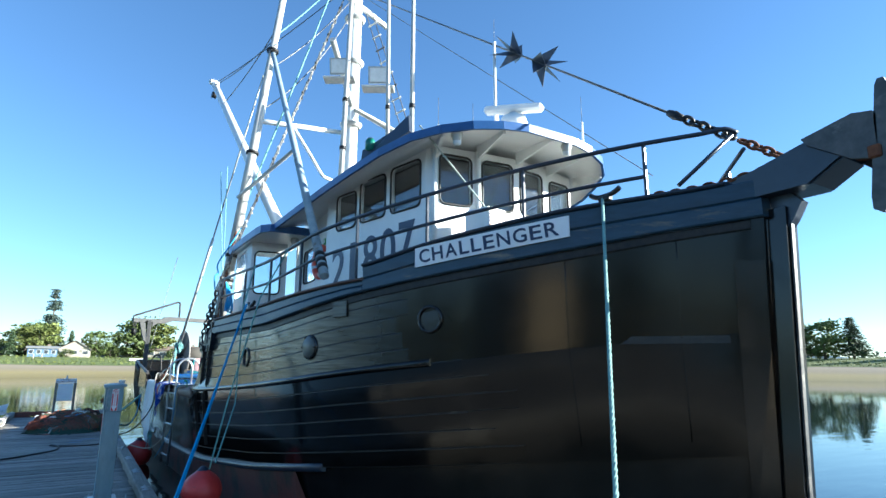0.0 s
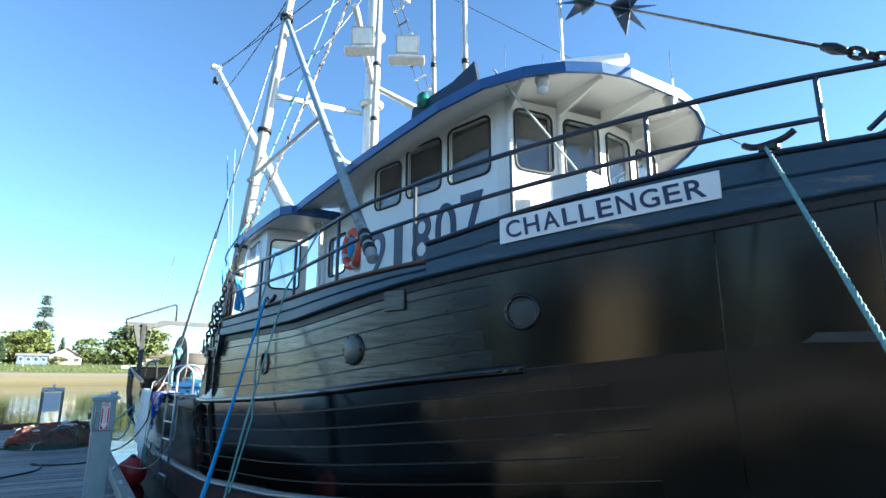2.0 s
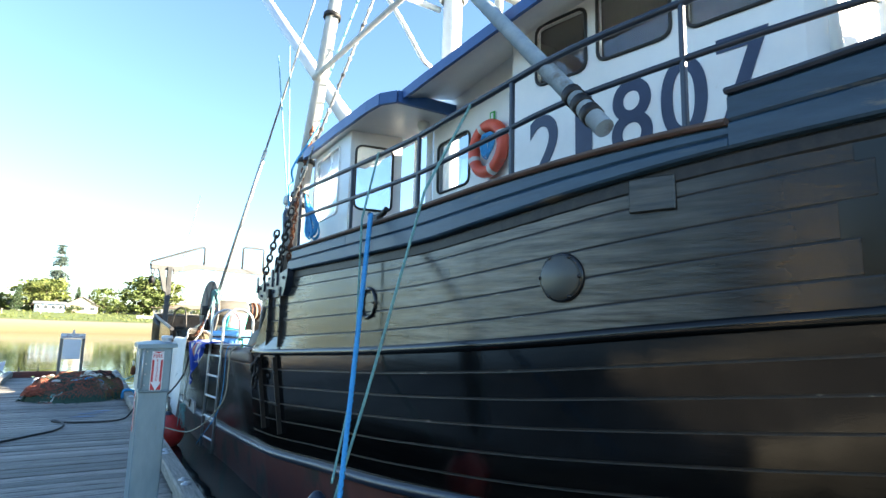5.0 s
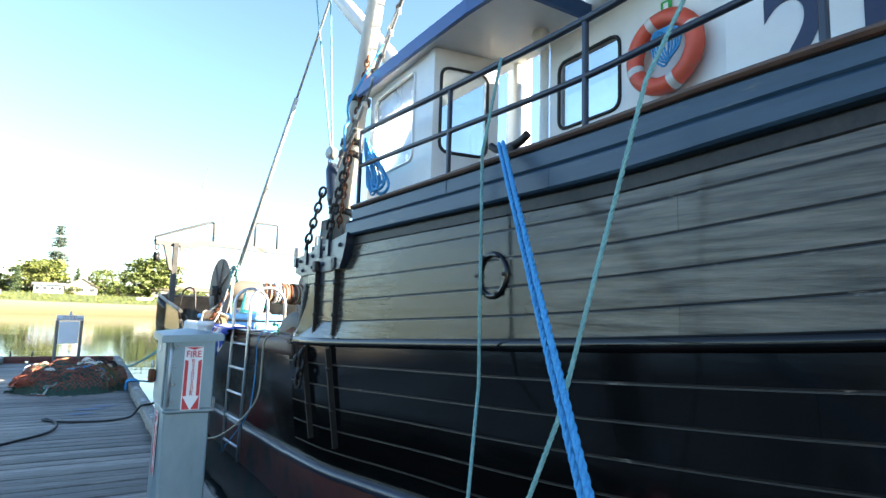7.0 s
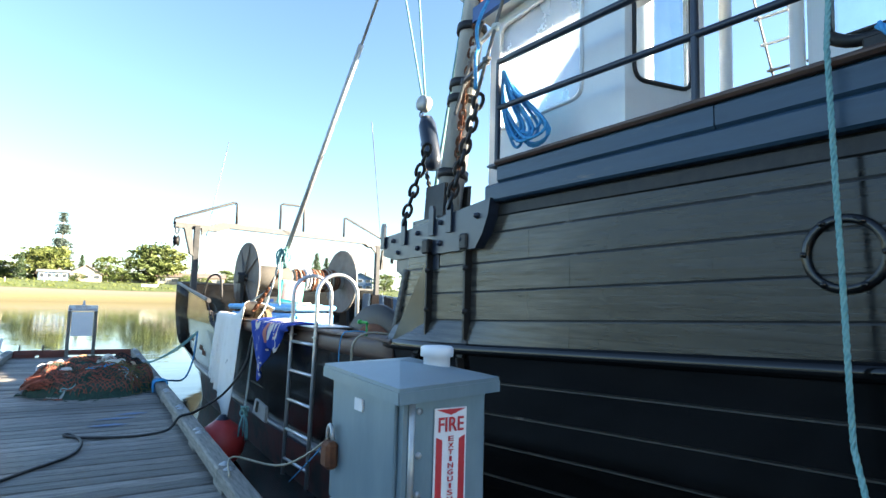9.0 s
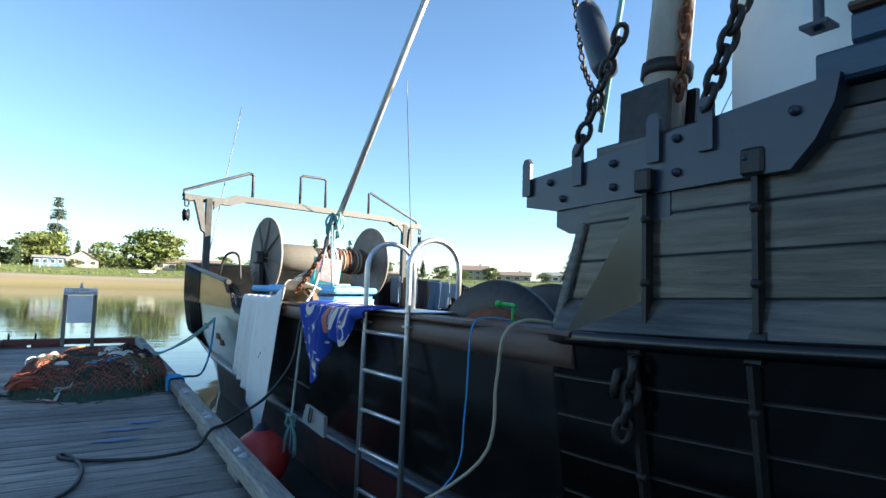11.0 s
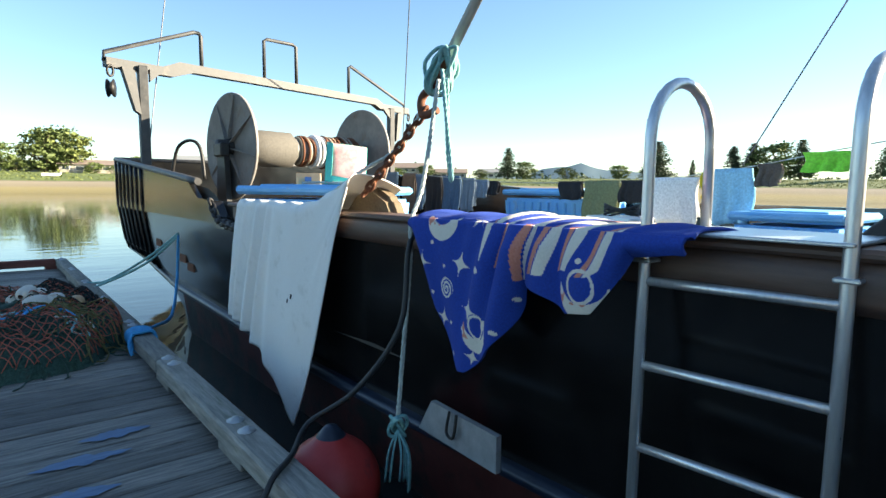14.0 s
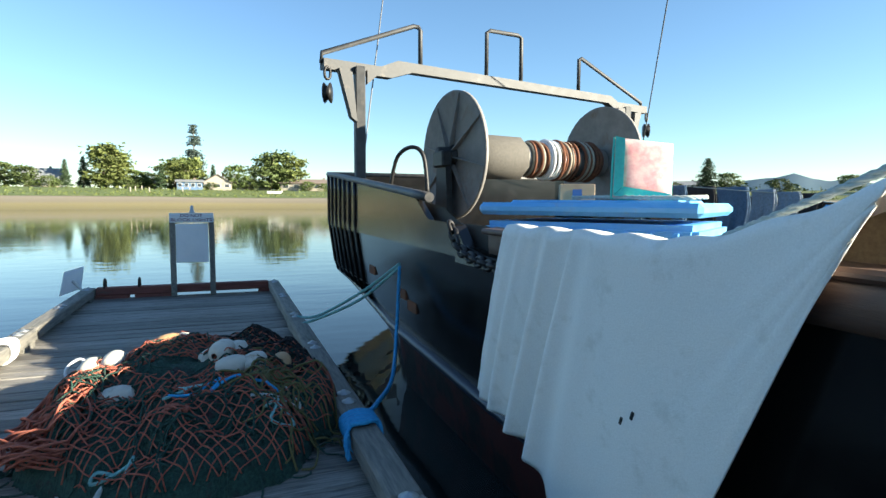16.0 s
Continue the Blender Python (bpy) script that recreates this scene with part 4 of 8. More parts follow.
# ribs under the visor
for x0, y0, x1, y1 in ((3.9, 5.86, 3.76, 5.52), (4.42, 5.80, 4.34, 5.2), (4.95, 5.74, 4.95, 5.14), (5.48, 5.80, 5.56, 5.2), (6.0, 5.86, 6.14, 5.52)):
    bm = bmesh.new()
    prism(bm, [(x0, y0, roof_z(x0, y0) - 0.001), (x1, y1, roof_z(x1, y1) - 0.001), (x1, y1, roof_z(x1, y1) - 0.04), (x0, y0, roof_z(x0, y0) - 0.16)], (0.03, 0, 0))
    part("visor_rib", bm, WHITE, house)
# inside of the wheelhouse
bm = bmesh.new()
box(bm, (HX, 7.86, 2.75), (2.7, 0.05, 2.0))
part("inner_bulkhead", bm, TEAK, house)
bm = bmesh.new()
prism(bm, [(x + (0.09 if x < HX else -0.09), y + (0.09 if y < 7 else -0.06), 3.80 - 0.055 * (y - 5.8)) for x, y in P + Pm[::-1]], (0, 0, 0.02))
part("headliner", bm, TEAK, house, "varnished brown headliner")
bm = bmesh.new()
pipe(bm, [(4.25, 6.9, 1.8), (4.25, 6.9, 2.75)], 0.05, 8)
box(bm, (4.25, 6.98, 2.95), (0.5, 0.12, 0.62), bevel=0.05)
box(bm, (4.25, 6.8, 2.72), (0.5, 0.5, 0.12), bevel=0.05)
part("helm_chair", bm, DARK, house, "dark helm chair")
bm = bmesh.new()
box(bm, (HX, 6.2, 3.02), (1.9, 0.45, 0.08), bevel=0.02)
box(bm, (HX, 6.35, 2.4), (1.9, 0.1, 1.2))
part("dash", bm, TEAK, house)
# perforated white box at the front corner
bm = bmesh.new()
box(bm, (4.30, 5.48, 2.92), (0.30, 0.34, 0.36), pose(0, 0, 0, 0, 0, 12), 0.02)
lv = part("ventilator_box", bm, WHITE, house, "white box with a perforated red-brown grille")
for i in range(7):
    for j in range(8):
        bm = bmesh.new()
        lathe(bm, [(0.0001, 0.003), (0.013, 0.002)], Matrix.Translation((4.30, 5.48, 2.92)) @ pose(0, 0, 0, 0, 0, 12) @ Matrix.Translation((-0.12 + i * 0.04, -0.171, -0.14 + j * 0.04)) @ axis_to((0, -1, 0)), 6)
        part("hole", bm, RUST, lv)

# name board and number
def place_text(words, p, q, z, height, lean, name, parent, matl, off, cap=False):
    """Letters along the line p to q at height z, facing the dock."""
    p, q = Vector(p), Vector(q)
    d = q - p
    ln = d.length
    xa = d.normalized()
    na = Vector((xa.y, -xa.x, 0)).normalized()
    za = na.cross(xa) * 1.0
    za = xa.cross(na) * -1 if xa.cross(na).z < 0 else xa.cross(na)
    m = Matrix((xa, za, na)).transposed().to_4x4()
    m.translation = p + na * off
    return part(name, text_mesh(words, height, m, 0.006, ln), matl, parent)


board = base("name_board", (3.8, 4.84, 2.6), "white name board with dark blue letters on the blue bulwark", "sign")
bm = bmesh.new()
prev = None
n = 12
cols = []
for i in range(n + 1):
    y = 5.44 + (4.22 - 5.44) * i / n
    zb, zt = lerp_table(y, LOWBLUE) + 0.10, lerp_table(y, LOWBLUE) + 0.285
    x = side(y, (lb(y) + tb(y)) / 2) - 0.066
    cols.append([bm.verts.new((x - o, y, z)) for o, z in ((0, zb), (0.014, zb), (0.014, zt), (0, zt))])
for A, B in zip(cols, cols[1:]):
    for j in range(4):
        bm.faces.new((A[j], B[j], B[(j + 1) % 4], A[(j + 1) % 4]))
bm.faces.new(cols[0])
bm.faces.new(cols[-1][::-1])
bmesh.ops.recalc_face_normals(bm, faces=bm.faces[:])
part("board", bm, SIGNW, board)
WORD = "CHALLENGER"
widths = [0.95, 0.95, 1.0, 0.8, 0.8, 0.85, 1.0, 1.0, 0.85, 0.95]
tot, run = sum(widths), 0.0
for ch, w in zip(WORD, widths):
    y0 = 5.40 - (5.40 - 4.27) * (run + 0.10 * w) / tot
    y1 = 5.40 - (5.40 - 4.27) * (run + 0.90 * w) / tot
    run += w
    g = lambda y: Vector((side(y, (lb(y) + tb(y)) / 2) - 0.081, y, lb(y) + 0.128))
    place_text(ch, g(y0), g(y1), 0, 0.128, 0, "letter", board, NUMBER, 0.002)
numb = base("boat_number", (3.6, 7.0, 2.8), "large dark blue number 21807 on the white wheelhouse side", "lettering")
d01 = (Vector((*P[1], 0)) - Vector((*P[0], 0))).normalized()
for i, ch in enumerate("21807"):
    a = Vector((*P[0], 2.46 + 0.03 * i)) + d01 * (0.17 + i * 0.338)
    wd = 0.13 if ch == "1" else 0.28
    place_text(ch, a + (d01 * 0.06 if ch == "1" else Vector()), a + d01 * wd + (d01 * 0.06 if ch == "1" else Vector()), 0, 0.52, 0, "digit", numb, NUMBER, 0.003)


# ---- the boat: rails, bow gear, masts and rigging ----
ROPEBLUE = mat("bright_blue_rope", (0.015, 0.22, 0.48), (0.04, 0.36, 0.66), 60, 0.7, bump=0.4)
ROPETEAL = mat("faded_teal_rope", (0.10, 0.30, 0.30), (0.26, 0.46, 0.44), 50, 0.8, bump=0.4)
ROPEGREY = mat("grey_green_rope", (0.32, 0.36, 0.33), (0.50, 0.54, 0.50), 50, 0.85, bump=0.4)
WIRE = mat("steel_wire", (0.10, 0.11, 0.12), (0.2, 0.2, 0.2), 30, 0.5, 0.5, bump=0.2)
ROPETAN = mat("tan_hose", (0.30, 0.27, 0.20), (0.38, 0.34, 0.26), 20, 0.6, bump=0.2)
PALEBLUE = mat("pale_blue_grey_paint", (0.22, 0.30, 0.36), (0.32, 0.40, 0.46), 7, 0.45, bump=0.2, stain=(0.16, 0.17, 0.17), stain_scale=3)
ORANGE = mat("orange_ring_vinyl", (0.62, 0.07, 0.035), (0.74, 0.11, 0.06), 8, 0.5, bump=0.1, stain=(0.5, 0.12, 0.08), stain_scale=4)
TAPE = mat("grey_reflective_tape", (0.5, 0.5, 0.48), (0.62, 0.62, 0.6), 20, 0.4)
GREEN = mat("green_plastic", (0.01, 0.30, 0.05), (0.03, 0.42, 0.08), 15, 0.4, bump=0.1)
LENSM = mat("lamp_glass", (0.62, 0.66, 0.68), (0.75, 0.78, 0.8), 12, 0.15, bump=0.1)


def rope_thing(name, label, pts, r, matl, laid=True, category="rope", n=8):
    e = base(name, pts[0], label, category)
    bm = bmesh.new()
    if laid:
        twist(bm, pts, r)
    else:
        pipe(bm, pts, r, n)
    part("line", bm, matl, e)
    return e


RAILTOP = [(3.3, 3.44), (3.8, 3.38), (6.24, 3.03), (7.0, 2.965), (7.24, 2.92), (8.28, 2.86), (10.76, 2.92)]
rail = base("deck_railing", (3.2, 6.2, 2.3), "dark blue painted pipe railing on the bulwark", "railing")
rx = lambda y: side(y, 2.3) + 0.06
ys = [3.45, 3.8, 4.2, 4.6, 5.0, 5.4, 5.8, 6.24, 6.7, 7.0, 7.24, 7.8, 8.28, 8.9, 9.5, 10.1, 10.76]
bm = bmesh.new()
pipe(bm, smooth_path([(5.32, 3.28, 3.42), (5.22, 3.33, 3.45)] + [(rx(y), y, lerp_table(y, RAILTOP)) for y in ys], 3), 0.021, 8)
part("top_rail", bm, NAVY, rail)
bm = bmesh.new()
pipe(bm, smooth_path([(rx(y), y, lerp_table(y, RAILTOP) - 0.30) for y in ys[1:]], 3), 0.018, 8)
part("mid_rail", bm, NAVY, rail)
for y in (3.8, 4.62, 5.45, 6.24, 7.24, 8.28, 9.45, 10.76):
    top = tb(y) if y < 6.02 else ta(y)
    bm = bmesh.new()
    beam(bm, (rx(y), y, top + 0.02), (rx(y), y, lerp_table(y, RAILTOP)), 0.03, 0.03, 0.006)
    box(bm, (rx(y), y, top + 0.038), (0.09, 0.09, 0.014))
    part("post", bm, NAVY, rail)
bm = bmesh.new()
pipe(bm, [(5.28, 3.30, 3.40), (4.95, 3.62, 2.98)], 0.018, 7)
part("brace", bm, NAVY, rail)
rail2 = base("deck_railing", (2 * AX - 3.2, 6.2, 2.3), "dark blue painted pipe railing on the bulwark", "railing")
for off in (0.0, -0.30):
    bm = bmesh.new()
    pipe(bm, smooth_path([(2 * AX - rx(y), y, lerp_table(y, RAILTOP) + off) for y in ys], 3), 0.02, 7)
    part("top_rail", bm, NAVY, rail2)
for y in (3.8, 4.62, 5.45, 6.24, 7.24, 8.28, 9.45, 10.76):
    bm = bmesh.new()
    beam(bm, (2 * AX - rx(y), y, 2.2), (2 * AX - rx(y), y, lerp_table(y, RAILTOP)), 0.03, 0.03)
    part("post", bm, NAVY, rail2)

# bow roller and anchor
roller = base("bow_roller", (AX, 3.0, 2.8), "dark steel bow roller platform carrying the anchor", "bow roller")
for sx in (-0.17, 0.17):
    bm = bmesh.new()
    prism(bm, [(AX + sx - 0.012, 3.75, 2.80), (AX + sx - 0.012, 2.75, 2.80), (AX + sx - 0.012, 2.45, 2.98), (AX + sx - 0.012, 2.38, 3.10), (AX + sx - 0.012, 2.45, 3.16), (AX + sx - 0.012, 2.65, 3.14),
               (AX + sx - 0.012, 3.2, 3.00), (AX + sx - 0.012, 3.75, 2.96)], (0.024, 0, 0))
    part("cheek", bm, NAVY, roller)
bm = bmesh.new()
prism(bm, [(AX - 0.158, 3.7, 2.80), (AX - 0.158, 2.72, 2.80), (AX - 0.158, 2.5, 2.93), (AX - 0.158, 2.55, 2.96), (AX - 0.158, 3.7, 2.86)], (0.316, 0, 0))
part("floor_plate", bm, NAVY, roller)
bm = bmesh.new()
lathe(bm, [(0.0001, -0.15), (0.09, -0.15), (0.055, 0), (0.09, 0.15), (0.0001, 0.15)], Matrix.Translation((AX, 2.48, 3.05)) @ axis_to((1, 0, 0)), 20)
part("roller", bm, RUST, roller, "rusty sheave")
bm = bmesh.new()
prism(bm, [(AX - 0.05, 3.1, 2.80), (AX - 0.05, 2.93, 2.80), (AX - 0.05, 2.86, 2.72), (AX - 0.05, 2.93, 2.60), (AX - 0.05, 3.05, 2.45)], (0.1, 0, 0))
part("bow_knee", bm, NAVY, roller)
anchor = base("anchor", (AX, 2.35, 3.0), "dark grey steel plate anchor stowed on the bow roller", "anchor")
bm = bmesh.new()
beam(bm, (AX, 3.4, 3.02), (AX, 2.2, 3.10), 0.05, 0.09, 0.01)
part("shank", bm, OLDSTEEL, anchor)
bm = bmesh.new()
prism(bm, [(5.17, 2.734, 3.13), (5.19, 2.40, 3.212), (5.20, 2.28, 3.19), (5.20, 2.262, 3.16), (5.20, 2.285, 2.88), (5.20, 2.31, 2.862), (5.19, 2.44, 2.892), (5.17, 2.70, 3.075)], (0.03, 0.006, 0.0))
part("fluke", bm, OLDSTEEL, anchor)
bm = bmesh.new()
prism(bm, [(5.63, 2.70, 3.13), (5.61, 2.40, 3.21), (5.60, 2.27, 3.18), (5.60, 2.29, 2.87), (5.61, 2.44, 2.89), (5.63, 2.66, 3.08)], (-0.03, 0.006, 0.0))
part("fluke", bm, OLDSTEEL, anchor)
bm = bmesh.new()
beam(bm, (5.18, 2.30, 2.90), (5.62, 2.30, 2.90), 0.08, 0.09, 0.01)
part("crown", bm, RUST, anchor, "rusty anchor crown")
for dx in (0.0, 0.09):
    bm = bmesh.new()
    prism(bm, [(5.20 + dx, 2.245, 3.36), (5.20 + dx, 2.225, 3.40), (5.20 + dx, 2.19, 3.40), (5.20 + dx, 2.165, 3.33), (5.20 + dx, 2.255, 2.55), (5.20 + dx, 2.30, 2.48), (5.20 + dx, 2.36, 2.51), (5.20 + dx, 2.36, 2.60)], (0.045, 0, 0))
    part("stock", bm, OLDSTEEL, anchor)
bm = bmesh.new()
links(bm, [(5.42, 3.0, 3.14), (5.36, 3.28, 3.36)], 0.10, 0.014)
links(bm, sag((5.40, 2.9, 3.08), (4.98, 3.95, 2.98), 0.05, 8), 0.09, 0.012)
part("chain", bm, RUST, anchor)

# forestay with its two folded radar reflectors
STAY0, STAY1 = Vector((5.40, 3.36, 3.42)), Vector((5.40, 11.62, 9.95))
stay = base("forestay", (5.4, 3.36, 3.42), "steel wire forestay shackled to the bow chain", "rigging")
bm = bmesh.new()
pipe(bm, [STAY0 + (STAY1 - STAY0) * 0.06, STAY1], 0.014, 6)
part("wire", bm, WIRE, stay)
bm = bmesh.new()
links(bm, [STAY0, STAY0 + (STAY1 - STAY0) * 0.062], 0.12, 0.017)
part("chain", bm, IRON, stay)
bm = bmesh.new()
lathe(bm, [(0.0001, -0.1), (0.03, -0.09), (0.045, 0.0), (0.03, 0.09), (0.0001, 0.1)], Matrix.Translation(STAY0 + (STAY1 - STAY0) * 0.065) @ axis_to(STAY1 - STAY0), 10)
part("shackle", bm, IRON, stay)
for k, s in enumerate((0.285, 0.352)):
    c = STAY0 + (STAY1 - STAY0) * s
    d = (STAY1 - STAY0).normalized()
    u = d.orthogonal().normalized()
    v = d.cross(u)
    refl = base("radar_reflector", c, "dark folded sheet-metal radar reflector on the forestay", "radar reflector", "stay reflectors")
    sg = 1 if k else -1
    for a in (20, 80, 140):
        w = u * math.cos(radians(a)) + v * math.sin(radians(a))
        bm = bmesh.new()
        prism(bm, [c - d * 0.24 * sg, c + d * 0.20 * sg + w * 0.26, c + d * 0.10 * sg, c + d * 0.20 * sg - w * 0.26], d.cross(w) * 0.004)
        part("plate", bm, NAVY, refl)

# masts
mast = base("main_mast", (5.3, 11.75, 3.4), "white painted steel mast with ladder arms and floodlights", "mast")
bm = bmesh.new()
pipe(bm, [(5.35, 11.85, 0.3), (5.32, 11.8, 5), (5.30, 11.7, 10.6)], 0.17, 18, r1=0.14)
part("tube", bm, WHITE, mast)
for z, ln in ((6.7, 0.25), (8.2, 0.3), (9.3, 0.3)):
    bm = bmesh.new()
    lathe(bm, [(0.19, -0.06), (0.24, 0), (0.24, 0.03), (0.17, 0.05)], Matrix.Translation((5.31, 11.76, z)), 18)
    part("collar", bm, POLE, mast)
bm = bmesh.new()
beam(bm, (4.55, 11.3, 9.65), (6.3, 12.1, 9.65), 0.09, 0.11, 0.01)
part("crosstree", bm, WHITE, mast)
bm = bmesh.new()
pipe(bm, [(4.3, 10.4, 7.75), (5.3, 11.7, 7.1), (6.1, 10.5, 6.1)], 0.06, 10)
part("yard", bm, POLE, mast)


def flood_light(c, yaw, parent_label):
    e = base("floodlight", c, parent_label, "floodlight", "mast floodlights")
    m = Matrix.Translation(c) @ pose(0, 0, 0, 18, 0, yaw)
    bm = bmesh.new()
    prism(bm, [m @ Vector(p) for p in ((-0.20, 0, -0.16), (0.20, 0, -0.16), (0.20, 0, 0.16), (-0.20, 0, 0.16))], m.to_3x3() @ Vector((0, 0.05, 0)))
    prism(bm, [m @ Vector(p) for p in ((-0.16, 0.05, -0.12), (0.16, 0.05, -0.12), (0.16, 0.05, 0.12), (-0.16, 0.05, 0.12))], m.to_3x3() @ Vector((0, 0.09, 0)))
    part("housing", bm, STEEL, e)
    bm = bmesh.new()
    prism(bm, [m @ Vector(p) for p in ((-0.17, -0.012, -0.13), (0.17, -0.012, -0.13), (0.17, -0.012, 0.13), (-0.17, -0.012, 0.13))], m.to_3x3() @ Vector((0, 0.01, 0)))
    part("lens", bm, LENSM, e)
    bm = bmesh.new()
    box(bm, Vector(c) + Vector((0.05, 0.1, -0.24)), (0.62, 0.26, 0.05), pose(0, 0, 0, 0, 0, yaw), 0.01)
    part("shelf", bm, POLE, e)


flood_light((4.55, 10.6, 7.35), -32, "square floodlight on a shelf bracket on the mast")
flood_light((5.10, 9.95, 7.02), -32, "square floodlight on a shelf bracket on the mast")


def pole_thing(label, pts, r, r1, matl, name="pole", category="pole", bands=()):
    e = base(name, pts[0], label, category)
    bm = bmesh.new()
    pipe(bm, pts, r, 12, r1=r1)
    part("shaft", bm, matl, e)
    for s in bands:
        c = Vector(pts[0]).lerp(Vector(pts[-1]), s)
        d = Vector(pts[-1]) - Vector(pts[0])
        bm = bmesh.new()
        lathe(bm, [(r * 1.0, -0.03), (r * 1.16, -0.03), (r * 1.16, 0.03), (r * 1.0, 0.03)], Matrix.Translation(c) @ axis_to(d), 14)
        part("band", bm, IRON, e)
    return e


outrig = pole_thing("weathered grey outrigger pole lashed upright at the ship's side", [(2.80, 11.48, 1.85), (3.62, 11.2, 9.9)], 0.10, 0.062, POLE, "outrigger_pole", "outrigger", (0.06, 0.13, 0.145, 0.2, 0.45, 0.72))
for hx in (2.70, 2.90):
    bm = bmesh.new()
    prism(bm, [(hx, 11.36, 1.9), (hx, 11.62, 1.9), (hx + 0.02, 11.62, 2.25), (hx + 0.02, 11.36, 2.25)], (0.03, 0, 0))
    part("heel_cheek", bm, IRON, outrig)
pole_thing("pale blue-grey diagonal brace pole with a black foot", [(2.94, 6.54, 2.42), (3.39, 11.3, 7.66)], 0.052, 0.045, PALEBLUE, "brace_pole", "pole", (0.02, 0.035, 0.05, 0.98))
pole_thing("thin grey spreader pole", [(2.97, 11.35, 4.56), (3.12, 8.5, 4.56)], 0.032, 0.03, POLE, "spreader_pole", "pole")
pole_thing("tall slim grey pole beside the wheelhouse roof", [(3.93, 8.75, 3.6), (4.05, 8.85, 7.8)], 0.045, 0.035, POLE, "signal_mast", "mast", (0.1, 0.3, 0.5))
pole_thing("tall slim aerial pole on the wheelhouse roof", [(4.20, 6.95, 3.9), (4.22, 7.0, 7.2)], 0.035, 0.025, POLE, "aerial_pole", "pole", (0.3,))
pole_thing("tall slim aerial pole on the wheelhouse roof", [(4.08, 7.4, 3.85), (4.05, 7.45, 7.2)], 0.03, 0.025, POLE, "aerial_pole", "pole", (0.35,))
arm = base("mast_arm", (3.2, 11.3, 6.1), "white painted tubular mast arm with a bent bracket", "mast arm")
bm = bmesh.new()
pipe(bm, [(3.2, 11.3, 6.12), (5.2, 12.0, 6.6)], 0.05, 10)
part("tube", bm, WHITE, arm)
bm = bmesh.new()
pipe(bm, smooth_path([(3.95, 11.55, 6.3), (4.3, 11.45, 5.75), (4.55, 11.4, 5.35), (4.7, 11.45, 5.28), (5.15, 11.7, 5.3)], 4), 0.035, 8)
part("bracket", bm, WHITE, arm)
crane = base("cargo_boom", (4.3, 12.1, 4.2), "long white painted cargo boom with a fork end", "boom")
bm = bmesh.new()
pipe(bm, [(4.2, 12.1, 3.9), (3.41, 18.25, 10.07)], 0.13, 14, r1=0.10)
part("tube", bm, WHITE, crane)
bm = bmesh.new()
box(bm, (3.40, 18.35, 10.18), (0.28, 0.34, 0.16), pose(0, 0, 0, 30, 0, 0), 0.03)
part("head", bm, WHITE, crane)
bm = bmesh.new()
lathe(bm, [(0.0001, -0.05), (0.11, -0.05), (0.08, 0), (0.11, 0.05), (0.0001, 0.05)], Matrix.Translation((3.42, 18.25, 9.72)) @ axis_to((1, 0.2, 0)), 16)
part("block", bm, IRON, crane)

# thin standing and running lines aloft
def wires(label, runs, r, matl, name="rigging_line"):
    for p, q, drop in runs:
        rope_thing(name, label, sag(p, q, drop, 10), r, matl, False, "rigging", 5)


wires("thin dark steel rigging wire", [((3.41, 18.25, 10.05), (3.4, 11.3, 7.9), 0.1), ((3.5, 16.9, 8.9), (3.45, 11.3, 8.2), 0.1), ((3.41, 18.25, 10.1), (5.2, 11.7, 10.2), 0.1),
                                       ((3.3, 11.3, 7.2), (5.1, 11.6, 9.6), 0.15), ((3.2, 11.3, 6.3), (5.1, 11.6, 9.2), 0.3)], 0.012, WIRE)
wires("pale blue rigging rope", [((3.1, 11.4, 4.4), (4.6, 11.35, 9.6), 0.05), ((3.42, 11.3, 8.0), (4.6, 11.35, 9.65), 0.05), ((3.0, 12.0, 2.2), (3.45, 11.3, 8.0), 0.05)], 0.016, ROPETEAL)
wires("thin pale whip line", [((3.62, 5.72, 4.0), (4.42, 5.35, 2.9), 0.0)], 0.010, ROPEGREY)
wires("thin grey mast wire", [((7.3, 5.6, 4.1), (5.3, 11.6, 9.9), 0.0)], 0.007, WIRE)

# rope ladders with wooden rungs
def ratline(p0, p1, q0, q1, rungs, label):
    e = base("rope_ladder", p0, label, "rope ladder", "mast shrouds")
    p0, p1, q0, q1 = [Vector(v) for v in (p0, p1, q0, q1)]
    for a, b in ((p0, p1), (q0, q1)):
        bm = bmesh.new()
        pipe(bm, [a, b], 0.012, 6)
        part("shroud", bm, WIRE, e)
    for i in range(rungs):
        s = (i + 1) / (rungs + 1)
        a, b = p0.lerp(p1, s), q0.lerp(q1, s)
        d = (b - a).normalized()
        bm = bmesh.new()
        beam(bm, a - d * 0.05, b + d * 0.05, 0.032, 0.026, 0.005)
        for c in (a, b):
            lathe(bm, [(0.0001, -0.03), (0.026, -0.02), (0.026, 0.02), (0.0001, 0.03)], Matrix.Translation(c), 7)
        part("rung", bm, POLE if i % 3 else OLDSTEEL, e)


ratline((2.62, 10.85, 2.7), (4.95, 11.6, 9.6), (2.70, 11.22, 2.7), (5.0, 11.78, 9.6), 25, "tarred rope ladder with weathered wooden rungs")
ratline((8.1, 11.0, 2.2), (5.65, 11.62, 9.6), (8.05, 11.4, 2.2), (5.6, 11.8, 9.6), 24, "tarred rope ladder with weathered wooden rungs")


